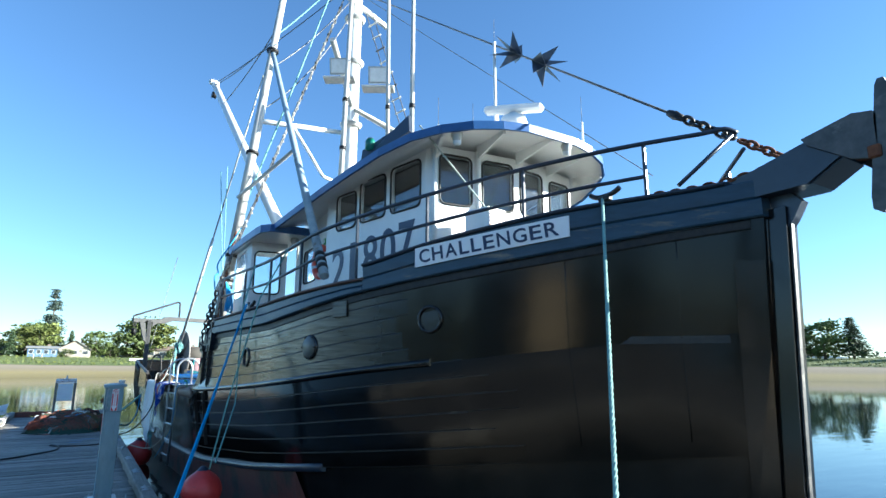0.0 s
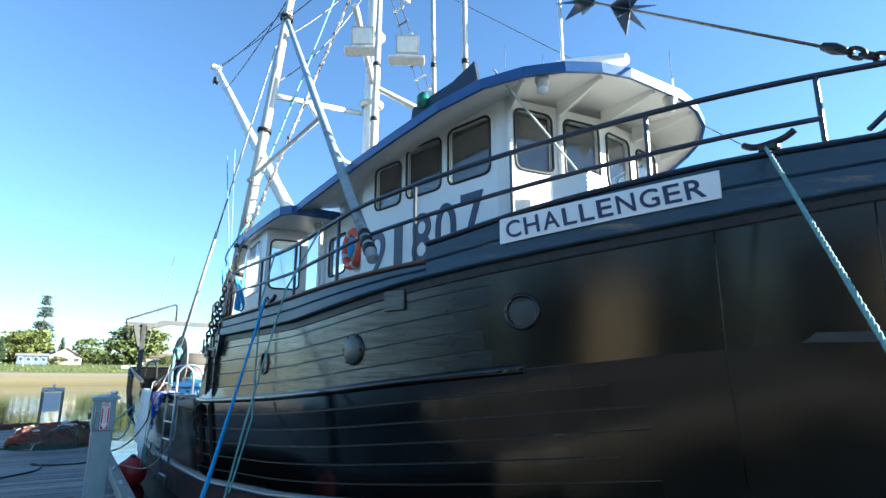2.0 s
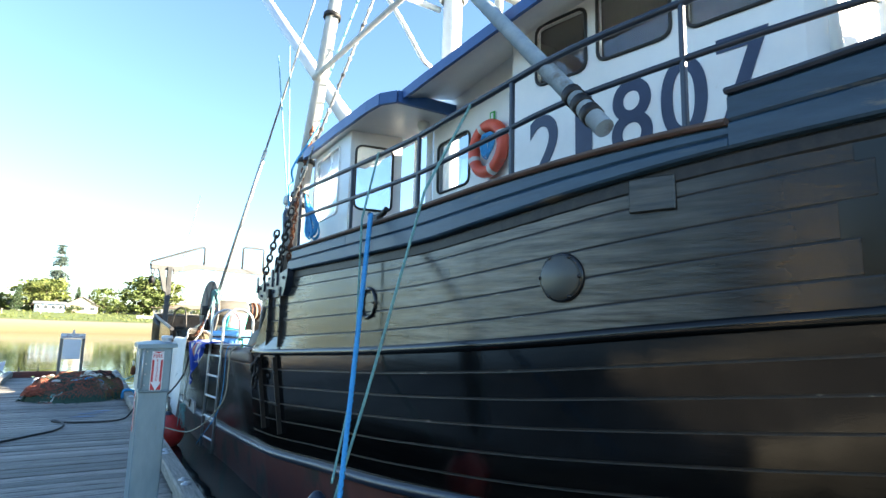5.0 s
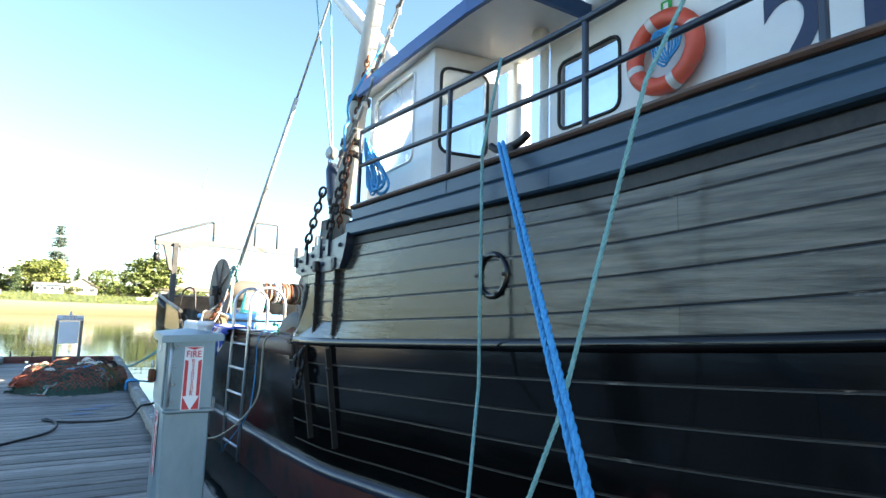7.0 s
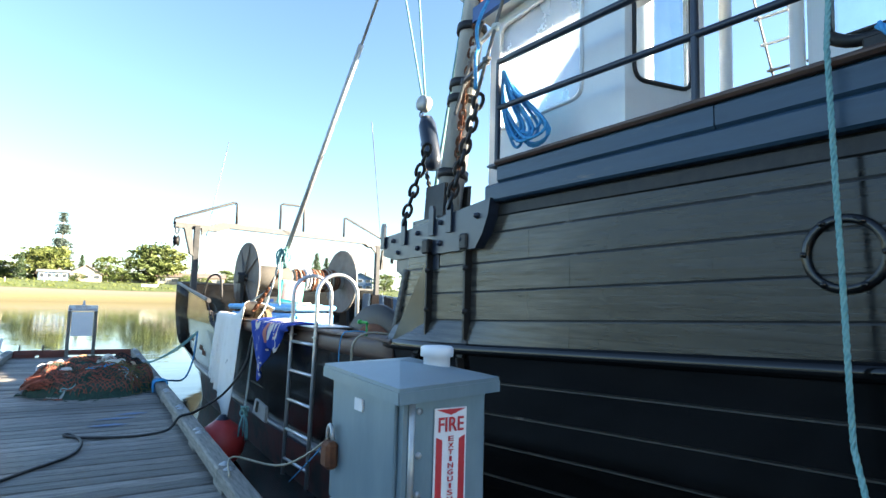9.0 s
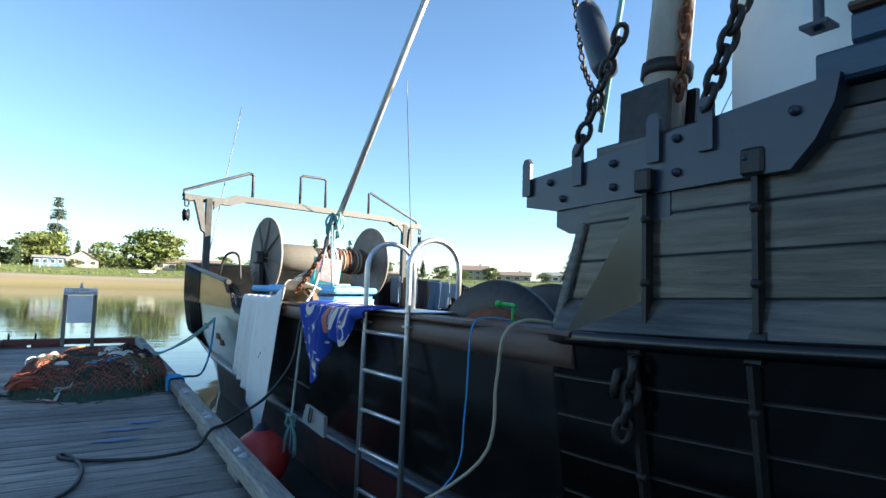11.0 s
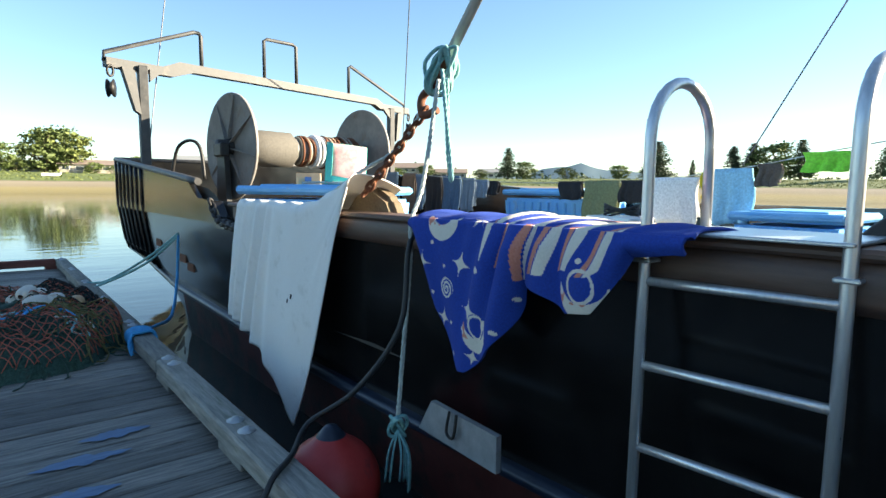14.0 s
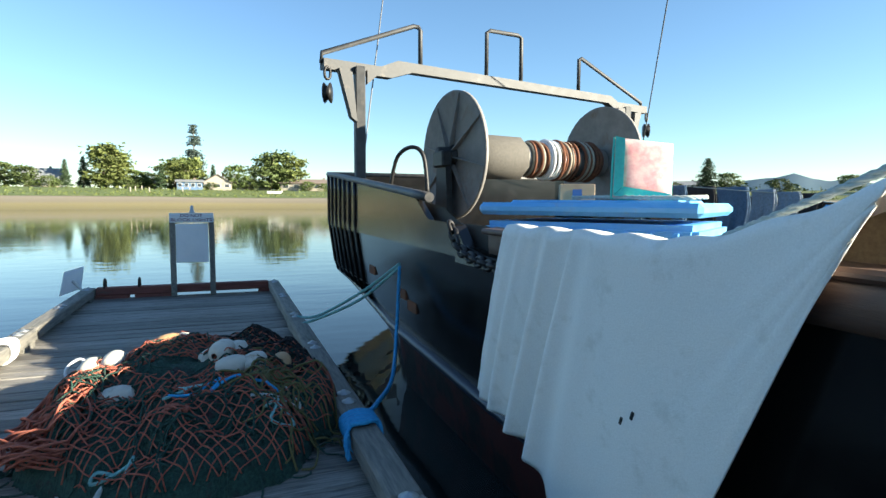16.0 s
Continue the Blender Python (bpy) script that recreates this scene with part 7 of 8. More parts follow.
# hole plates and the aft mooring line
vent = base("scupper_plates", (2.44, 20.4, 0.5), "rust-stained scupper openings in the black side", "scupper")
for y, z in ((21.17, 0.49), (20.02, 0.39), (19.74, 0.31)):
    bm = bmesh.new()
    box(bm, (side(y, z) - 0.004, y, z), (0.02, 0.26, 0.10), bevel=0.006)
    part("plate", bm, RUST, vent)
rope_thing("mooring_rope", "teal mooring line from the hawse hole to the dock rail", smooth_path([(2.44, 19.68, 0.72), (2.2, 20.1, 0.42), (1.85, 20.65, 0.10), (1.66, 20.9, 0.06)], 5), 0.016, ROPETEAL)
rope_thing("mooring_rope", "teal mooring line from the hawse hole to the dock rail", smooth_path([(2.44, 19.66, 0.70), (2.15, 20.0, 0.36), (1.76, 20.5, 0.08), (1.60, 20.7, 0.02)], 5), 0.016, ROPETEAL)
rope_thing("mooring_rope", "blue mooring line hanging from the hawse hole to the dock rail", smooth_path([(2.43, 19.65, 0.70), (2.36, 19.5, 0.2), (2.15, 18.9, -0.05), (1.85, 18.2, 0.02), (1.68, 17.85, 0.08)], 6), 0.017, ROPEBLUE)
kb = base("rope_knot", (1.66, 17.85, 0.06), "bright blue rope hitched round the dock rail", "rope knot")
for k in range(6):
    bm = bmesh.new()
    o = -0.09 + 0.036 * k
    pipe(bm, smooth_path([(1.575, 17.85 + o, 0.0), (1.58, 17.85 + o * 0.8, 0.066), (1.66, 17.84 + o, 0.088), (1.745, 17.86 + o * 0.7, 0.066), (1.755, 17.86 + o, -0.02), (1.70, 17.86 + o, -0.075), (1.62, 17.85 + o, -0.075)], 4, True), 0.016, 7, True)
    part("turn", bm, ROPEBLUE, kb)
bm = bmesh.new()
twist(bm, smooth_path([(1.60, 17.80, 0.09), (1.55, 17.70, 0.02), (1.56, 17.66, -0.07)], 5), 0.015)
part("tail", bm, ROPEBLUE, kb)


# ---- things on the dock ----
REDINK = mat("red_sticker_ink", (0.50, 0.02, 0.03), (0.58, 0.04, 0.05), 12, 0.4, bump=0.05)
cab = base("fire_cabinet", (1.24, 9.11, DECK), "grey metal fire extinguisher cabinet with a padlock on the dock", "cabinet")
X0, X1, Y0, Y1 = 1.15, 1.335, 8.945, 9.29
bm = bmesh.new()
box(bm, ((X0 + X1) / 2, (Y0 + Y1) / 2, 1.09), (X1 - X0, Y1 - Y0, 0.29), bevel=0.006)
part("upper_body", bm, CABGREY, cab)
bm = bmesh.new()
box(bm, ((X0 + X1) / 2, (Y0 + Y1) / 2 + 0.004, 0.420), (X1 - X0 - 0.008, Y1 - Y0 - 0.016, 1.03), bevel=0.006)
part("lower_body", bm, CABGREY, cab)
bm = bmesh.new()
box(bm, ((X0 + X1) / 2, (Y0 + Y1) / 2, 0.941), (X1 - X0 + 0.008, Y1 - Y0 + 0.008, 0.014), bevel=0.003)
part("seam_flange", bm, CABGREY, cab)
bm = bmesh.new()
tp = [(X0 - 0.028, Y0 - 0.028, 1.238), (X1 + 0.026, Y0 - 0.006, 1.246), (X1 + 0.022, Y1 + 0.022, 1.250), (X0 - 0.022, Y1 + 0.02, 1.242)]
prism(bm, tp, (0, 0, 0.010))
for a_, b_ in zip(tp, tp[1:] + tp[:1]):
    beam(bm, Vector(a_) + Vector((0, 0, -0.008)), Vector(b_) + Vector((0, 0, -0.008)), 0.005, 0.022)
cx_, cy_ = (X0 + X1) / 2, (Y0 + Y1) / 2 + 0.03
top_ = [bm.verts.new(Vector(p) + Vector((0, 0, 0.010))) for p in tp]
pk_ = bm.verts.new((cx_, cy_, 1.272))
for k in range(4):
    bm.faces.new((top_[k], top_[(k + 1) % 4], pk_))
part("lid", bm, CABGREY, cab, "shallow hipped sheet-metal lid")
bm = bmesh.new()
box(bm, (X0 - 0.004, (Y0 + Y1) / 2 + 0.01, 1.09), (0.008, Y1 - Y0 - 0.03, 0.27), bevel=0.002)
part("door", bm, CABGREY, cab)
bm = bmesh.new()
pipe(bm, [(X0 + 0.012, Y0 - 0.006, 0.96), (X0 + 0.012, Y0 - 0.006, 1.22)], 0.006, 8)
part("hinge", bm, STEEL, cab)
for z in (0.98, 1.05, 1.12, 1.20):
    bm = bmesh.new()
    lathe(bm, [(0.0001, 0.005), (0.006, 0.004), (0.007, 0)], Matrix.Translation((X0 + 0.03, Y0, z)) @ axis_to((0, -1, 0)), 8)
    part("rivet", bm, STEEL, cab)
bm = bmesh.new()
lathe(bm, [(0.030, 0), (0.030, 0.024), (0.037, 0.026), (0.037, 0.044), (0.033, 0.048), (0.0001, 0.048)], Matrix.Translation((1.31, 9.10, 1.258)), 20)
part("cap", bm, SIGNW, cab, "white plastic pipe cap")
bm = bmesh.new()
box(bm, (X0 - 0.022, Y1 - 0.035, 1.055), (0.03, 0.045, 0.06), bevel=0.008)
part("padlock", bm, RUST, cab)
bm = bmesh.new()
pipe(bm, [(X0 - 0.022, Y1 - 0.035 + 0.016 * math.cos(a), 1.09 + 0.03 * math.sin(a)) for a in np.linspace(0, math.pi, 8)], 0.005, 6)
part("shackle", bm, STEEL, cab)
bm = bmesh.new()
box(bm, (X0 - 0.010, 9.13, 1.185), (0.004, 0.04, 0.025))
part("sticker", bm, SIGNW, cab)
bm = bmesh.new()
box(bm, ((X0 + X1) / 2, (Y0 + Y1) / 2, DECK + 0.012), (0.30, 0.44, 0.024), bevel=0.004)
part("base_plate", bm, STEEL, cab)


def extinguisher_sign(parent, m):
    """The upright arrow sticker: x across, z up, facing -y before m."""
    def flat(name, poly, matl, y):
        bm = bmesh.new()
        prism(bm, [m @ Vector((x, y, z)) for x, z in poly], m.to_3x3() @ Vector((0, 0.0012, 0)))
        return part(name, bm, matl, sg)

    bm = bmesh.new()
    prism(bm, [m @ Vector((x, 0, z)) for x, z in ((0, 0), (0.076, 0), (0.076, 0.46), (0, 0.46))], m.to_3x3() @ Vector((0, 0.002, 0)))
    sg = part("extinguisher_sticker", bm, SIGNW, parent, "white and red fire extinguisher arrow sticker")
    flat("arrow_notch", [(0.004, 0.456), (0.072, 0.456), (0.038, 0.436)], REDINK, -0.0014)
    flat("border", [(0.004, 0.10), (0.018, 0.10), (0.018, 0.355), (0.004, 0.365)], REDINK, -0.0014)
    flat("border", [(0.058, 0.10), (0.072, 0.10), (0.072, 0.365), (0.058, 0.355)], REDINK, -0.0014)
    flat("arrow_head", [(0.004, 0.10), (0.004, 0.004), (0.036, 0.004)], REDINK, -0.0014)
    flat("arrow_head", [(0.072, 0.10), (0.072, 0.004), (0.040, 0.004)], REDINK, -0.0014)
    up = m @ Matrix(((1, 0, 0, 0), (0, 0, -1, 0), (0, 1, 0, 0), (0, 0, 0, 1)))
    part("word", text_mesh("FIRE", 0.048, up @ Matrix.Translation((0.008, 0.382, 0.0025)), 0.001, 0.060), REDINK, sg)
    for i, ch in enumerate("EXTINGUISHER"):
        w = 0.005 if ch == "I" else 0.013
        part("word", text_mesh(ch, 0.0165, up @ Matrix.Translation((0.038 - w / 2, 0.350 - 0.0222 * i, 0.0025)), 0.001, w), REDINK, sg)


extinguisher_sign(cab, Matrix.Translation((1.212, Y0 - 0.004, 0.945)) @ Matrix.Diagonal((0.95, 1, 0.56, 1)))
extinguisher_sign(cab, Matrix.Translation((X0 - 0.002, 9.16, 0.66)) @ pose(0, 0, 0, 0, 0, -90) @ Matrix.Diagonal((0.95, 1, 0.56, 1)))
rope_thing("thin_cord", "thin grey cord lying beside the cabinet foot", smooth_path([(1.12, 9.5, DECK + 0.02), (1.05, 9.1, DECK + 0.015), (1.15, 8.7, DECK + 0.015), (1.35, 8.3, DECK + 0.015), (1.45, 8.6, DECK + 0.02), (1.5, 9.2, DECK + 0.02)], 6), 0.007, ROPEGREY, False, "cord")

# sign at the end of the dock
dsg = base("dock_sign", (0.54, 23.72, DECK), "timber sign with a white panel at the dock end", "sign")
for x in (0.285, 0.805):
    bm = bmesh.new()
    box(bm, (x, 23.74, 0.46), (0.075, 0.075, 1.12), bevel=0.008)
    part("post", bm, RAILWOOD, dsg)
bm = bmesh.new()
box(bm, (0.545, 23.70, 0.665), (0.43, 0.012, 0.56), bevel=0.002)
part("panel", bm, SIGNW, dsg, "plain pale panel")
bm = bmesh.new()
box(bm, (0.545, 23.685, 1.03), (0.58, 0.02, 0.135), bevel=0.003)
part("header", bm, SIGNW, dsg)
MAROON = mat("maroon_lettering", (0.10, 0.02, 0.05), (0.14, 0.03, 0.06), 10, 0.5)
upm = Matrix(((1, 0, 0, 0), (0, 0, -1, 0), (0, 1, 0, 0), (0, 0, 0, 1)))
part("word", text_mesh("DO NOT", 0.042, Matrix.Translation((0.40, 23.673, 1.04)) @ upm, 0.002, 0.29), MAROON, dsg)
part("word", text_mesh("BLOCK LIGHTS", 0.042, Matrix.Translation((0.275, 23.673, 0.98)) @ upm, 0.002, 0.54), MAROON, dsg)
bm = bmesh.new()
lathe(bm, [(0.035, 0), (0.035, 0.03), (0.022, 0.04), (0.022, 0.09), (0.012, 0.11), (0.0001, 0.112)], Matrix.Translation((0.55, 23.72, 1.095)), 14)
part("lamp", bm, STEEL, dsg)
for x in (-0.60, -0.17):
    e = base("mooring_ring", (x, 23.86, 0.06), "black iron mooring hoop on the end rail", "mooring hoop", "dock hoops")
    bm = bmesh.new()
    pipe(bm, smooth_path([(x, 23.80, 0.05), (x, 23.80, 0.13), (x, 23.86, 0.17), (x, 23.92, 0.13), (x, 23.92, 0.05)], 4), 0.015, 8)
    part("hoop", bm, IRON, e)
wb = base("white_board", (-1.1, 24.3, 0.0), "white board tilted over the dock corner", "board")
bm = bmesh.new()
prism(bm, [(-1.24, 24.25, -0.10), (-1.00, 24.40, -0.02), (-0.96, 24.44, 0.30), (-1.18, 24.30, 0.24)], (-0.01, 0.02, 0))
part("panel", bm, SIGNW, wb)
bm = bmesh.new()
pipe(bm, [(-1.1, 24.37, 0.1), (-0.86, 24.0, -0.05)], 0.02, 6)
part("stake", bm, POLE, wb)
wrp = base("white_rope_coil", (-0.8, 20.5, 0.05), "white rope looped round the edge rail", "rope coil")
for k in range(4):
    bm = bmesh.new()
    pipe(bm, smooth_path([(-0.88, 20.4 + 0.05 * k, -0.02), (-0.86, 20.42 + 0.05 * k, 0.075), (-0.72, 20.44 + 0.06 * k, 0.08), (-0.69, 20.42 + 0.04 * k, -0.02), (-0.75, 20.4 + 0.05 * k, -0.08)], 4, True), 0.013, 6, True)
    part("turn", bm, SIGNW, wrp)

# heap of seine net
NETG = mat("dark_green_twine", (0.014, 0.042, 0.032), (0.045, 0.11, 0.08), 60, 0.9, bump=1.0, stain=(0.05, 0.03, 0.03), stain_scale=4, depth=0.02)
NETO = mat("faded_orange_twine", (0.28, 0.065, 0.04), (0.44, 0.14, 0.085), 30, 0.85, bump=0.5)
FLOATM = mat("dirty_white_float", (0.50, 0.47, 0.40), (0.62, 0.58, 0.50), 12, 0.6, bump=0.2, stain=(0.36, 0.28, 0.18), stain_scale=7)
FLOATT = mat("tan_float", (0.42, 0.24, 0.11), (0.52, 0.33, 0.18), 12, 0.6, bump=0.2)
net = base("net_heap", (0.72, 18.85, DECK), "heap of orange and green fishing net with white floats", "fishing net")


def heap(x, y):
    """Height of the pile over the deck."""
    u, v = (x - 0.77) / 0.84, (y - 18.50) / 0.96
    r = math.sqrt(u * u + v * v) * (1 + 0.10 * noise.noise((x * 2.3, y * 2.3, 7.0)))
    k = max(0.0, 1 - r ** 2.6)
    lump = 0.16 * noise.noise((x * 2.6, y * 2.6, 2.0)) + 0.07 * noise.noise((x * 7, y * 7, 5.0)) + 0.03 * noise.noise((x * 17, y * 17, 3.0))
    return max(0.0, k ** 0.45 * (0.43 + 0.07 * u + 0.07 * v) + lump * min(1.0, k * 3))


bm = bmesh.new()
G = 84
gv = [[bm.verts.new((-0.14 + 1.82 * i / G, 17.46 + 2.06 * j / G, DECK - 0.01 + heap(-0.14 + 1.82 * i / G, 17.46 + 2.06 * j / G) * 0.95)) for j in range(G + 1)] for i in range(G + 1)]
for i in range(G):
    for j in range(G):
        q = [gv[i][j], gv[i + 1][j], gv[i + 1][j + 1], gv[i][j + 1]]
        if max(v.co.z for v in q) > DECK + 0.004:
            bm.faces.new(q).smooth = True
bmesh.ops.delete(bm, geom=[v for v in bm.verts if not v.link_faces], context="VERTS")
part("green_netting", bm, NETG, net, "packed dark green netting")
bm = bmesh.new()
for s in (-1, 1):
    for k in range(-26, 64):
        run = []
        for i in range(90):
            a = i / 89 * 1.82
            x = -0.14 + a + 0.010 * math.sin(k * 2.1 + i * 0.45)
            y = 17.46 + k * 0.056 + s * a * 0.85 + 0.012 * math.sin(i * 0.65 + k) + (0 if s > 0 else 0.7)
            h = heap(x, y)
            if h > 0.01 and 17.4 < y < 19.65 and noise.noise((x * 1.6, y * 1.6, 9.0)) > -0.42:
                run.append((x, y, DECK + h + 0.022 + 0.010 * noise.noise((x * 9, y * 9, 1.0))))
            else:
                if len(run) > 2:
                    pipe(bm, run, 0.0042, 4)
                run = []
        if len(run) > 2:
            pipe(bm, run, 0.0042, 4)
tagged(part("orange_mesh", bm, NETO, net, "orange diamond netting over the heap"), kind="stuff")
for i, (fx, fy, a, mt) in enumerate(((0.55, 19.05, 20, FLOATT), (0.68, 19.12, 60, FLOATM), (0.62, 18.9, 10, FLOATT), (0.32, 18.78, 75, FLOATM), (0.20, 18.75, 80, FLOATM), (1.02, 18.62, 15, FLOATM), (0.90, 18.55, 25, FLOATM),
                                     (1.0, 18.28, 10, FLOATM), (1.12, 18.32, 40, FLOATM), (0.42, 18.22, 5, FLOATM), (1.30, 18.5, 80, FLOATT), (0.95, 18.42, 60, FLOATM))):
    bm = bmesh.new()
    z = DECK + heap(fx, fy) + 0.002
    lathe(bm, [(0.018, -0.088), (0.045, -0.078), (0.060, -0.04), (0.063, 0.0), (0.060, 0.04), (0.045, 0.078), (0.018, 0.088)], Matrix.Translation((fx, fy, z)) @ pose(0, 0, 0, 82, 0, a + 90), 14)
    part("float", bm, mt, net)
for k in range(60):
    bm = bmesh.new()
    cx, cy = 0.12 + random.uniform(-0.08, 0.10), 18.15 + random.uniform(-0.16, 0.16)
    r = random.uniform(0.13, 0.24)
    pts = []
    ph = random.uniform(0, 6)
    for t in np.linspace(0, 2 * math.pi, 22)[:-1]:
        x, y = cx + r * math.cos(t) * 0.75, cy + r * math.sin(t)
        pts.append((x, y, DECK + 0.02 + max(heap(x, y), 0.10 + 0.16 * (1 - (x - cx) ** 2 / 0.05)) * (0.4 + 0.6 * k / 60) + 0.03 * math.sin(2 * t + ph)))
    pipe(bm, pts, 0.0065, 5, True)
    part("rope_loop", bm, NETO, net)
NETB = mat("black_net_twine", (0.008, 0.008, 0.009), (0.02, 0.019, 0.018), 40, 0.9)
NETY = mat("olive_twine", (0.10, 0.09, 0.03), (0.18, 0.15, 0.06), 30, 0.9)
rn = random.Random(17)
for nm, mt, count, thick, lift in (("black_netting", NETB, 210, 0.006, 0.02), ("green_twine", NETG, 260, 0.0055, 0.015), ("olive_twine", NETY, 46, 0.007, 0.02)):
    bm = bmesh.new()
    for k in range(count):
        if nm == "black_netting":
            x, y = rn.uniform(1.18, 1.58), rn.uniform(18.55, 19.35)
        elif nm == "green_twine":
            a = rn.uniform(0, 6.283)
            q_ = rn.uniform(0.35, 1.0)
            x, y = 0.77 + 0.84 * q_ * math.cos(a), 18.5 + 0.96 * q_ * math.sin(a)
        else:
            x, y = rn.uniform(1.1, 1.5), rn.uniform(17.9, 18.4)
        pts, a = [], rn.uniform(0, 6.283)
        for i in range(6):
            a += rn.uniform(-1.2, 1.2)
            x, y = min(1.60, max(-0.15, x + 0.06 * math.cos(a))), y + 0.06 * math.sin(a)
            pts.append((x, y, DECK + max(0.0, heap(x, y)) + lift * rn.uniform(0.3, 2.2)))
        pipe(bm, smooth_path(pts, 3), thick, 4)
    tagged(part(nm, bm, mt, net), kind="stuff")
for k in range(9):
    bm = bmesh.new()
    mt = (ROPETEAL, ROPEGREY, ROPEBLUE, NETO)[k % 4]
    x, y = random.uniform(0.3, 1.35), random.uniform(17.65, 18.1)
    pts = []
    for i in range(7):
        x += random.uniform(-0.10, 0.12)
        y += random.uniform(-0.08, 0.08)
        pts.append((x, y, DECK + max(heap(x, y), 0.0) + 0.016))
    pipe(bm, smooth_path(pts, 5), 0.009, 5)
    part("loose_rope", bm, mt, net)
bm = bmesh.new()
pipe(bm, smooth_path([(1.0, 18.22, DECK + 0.03), (1.15, 18.14, DECK + 0.05), (1.2, 18.25, DECK + 0.12), (1.05, 18.3, DECK + 0.16), (0.98, 18.2, DECK + 0.08), (1.18, 18.2, DECK + 0.04)], 6), 0.013, 6)
part("loose_rope", bm, ROPEBLUE, net)
bm = bmesh.new()
pipe(bm, smooth_path([(0.12, 18.9, DECK + 0.1), (0.02, 18.95, DECK + 0.28), (0.10, 18.98, DECK + 0.36), (0.2, 18.9, DECK + 0.28)], 6), 0.010, 6)
part("loose_rope", bm, SIGNW, net)

# old blue paint worn into the planks
SMEAR = mat("worn_blue_deck_paint", (0.06, 0.12, 0.22), (0.13, 0.21, 0.33), 9, 0.6, bump=0.4, stretch=(0.5, 5, 2))
rs = random.Random(6)
for x0, x1, y, w in ((1.03, 1.38, 16.2, 0.075), (0.80, 1.24, 15.95, 0.075), (0.72, 1.13, 15.585, 0.08)):
    e = base("paint_smear", ((x0 + x1) / 2, y, DECK), "streak of worn blue paint on the dock planks", "paint mark", "paint marks on the dock")
    bm = bmesh.new()
    n_ = 16
    up = [bm.verts.new((x0 + (x1 - x0) * k / n_, y + w * math.sin(3.14 * (k + 0.3) / (n_ + 0.6)) * rs.uniform(0.45, 1.0), DECK + 0.007)) for k in range(n_ + 1)]
    dn = [bm.verts.new((x0 + (x1 - x0) * k / n_, y - w * math.sin(3.14 * (k + 0.3) / (n_ + 0.6)) * rs.uniform(0.45, 1.0), DECK + 0.007)) for k in range(n_ + 1)]
    for k in range(n_):
        bm.faces.new((dn[k], dn[k + 1], up[k + 1], up[k]))
    part("streak", bm, SMEAR, e)


# ---- far shore: trees, houses, hill ----
LEAVES = {}
for nm, a, b in (("leaf_green", (0.05, 0.085, 0.018), (0.12, 0.15, 0.035)), ("leaf_yellow_green", (0.075, 0.105, 0.02), (0.15, 0.165, 0.04)), ("conifer_green", (0.022, 0.045, 0.018), (0.05, 0.085, 0.03)),
                 ("bluish_conifer", (0.045, 0.075, 0.06), (0.09, 0.13, 0.10))):
    LEAVES[nm] = mat(nm, a, b, 3, 0.75, bump=0.0, vary=0.25)
BARK = mat("grey_bark", (0.09, 0.07, 0.05), (0.15, 0.12, 0.09), 5, 0.9, bump=0.6, stretch=(2, 2, 0.5))


def leaf_clump(bm, c, r, n, rnd, flat=0.7):
    for _ in range(n):
        d = Vector((rnd.gauss(0, 1), rnd.gauss(0, 1), rnd.gauss(0, flat)))
        p = c + d * r * 0.55
        s = r * rnd.uniform(0.20, 0.42)
        a, b = Vector((rnd.gauss(0, 1), rnd.gauss(0, 1), rnd.gauss(0, 1))).normalized(), Vector((rnd.gauss(0, 1), rnd.gauss(0, 1), rnd.gauss(0, 1))).normalized()
        b = a.cross(b).normalized()
        vs = [bm.verts.new(p + a * s), bm.verts.new(p + b * s * 0.6), bm.verts.new(p - a * s * 0.9), bm.verts.new(p - b * s * 0.6)]
        bm.faces.new(vs)


def broad_tree(h, seed, leaf, label, spread=0.42, low=0.10):
    rnd = random.Random(seed)
    e = base("tree", (0, 0, 0), label, "tree")
    tb_, cb = bmesh.new(), bmesh.new()
    pipe(tb_, [(0, 0, -0.5), (0.02 * h, 0, h * 0.3), (0.01 * h, 0.02 * h, h * 0.75)], h * 0.028, 8, r1=h * 0.008)
    for k in range(58):
        a = rnd.uniform(0, 6.283)
        t = rnd.uniform(low, 1.0)
        rr = h * spread * math.sin(math.pi * min(1, (t - low * 0.6) / (1.06 - low * 0.6))) ** 0.5 * rnd.uniform(0.35, 1.0)
        c = Vector((math.cos(a) * rr, math.sin(a) * rr, h * t * rnd.uniform(0.9, 1.0)))
        if k < 12:
            pipe(tb_, [(0.01 * h, 0.01 * h, h * t * 0.6), tuple(c * 0.9)], h * 0.009, 5, r1=h * 0.003)
        leaf_clump(cb, c, h * rnd.uniform(0.08, 0.15), 38, rnd)
    part("trunk", tb_, BARK, e)
    part("crown", cb, LEAVES[leaf], e)
    return e


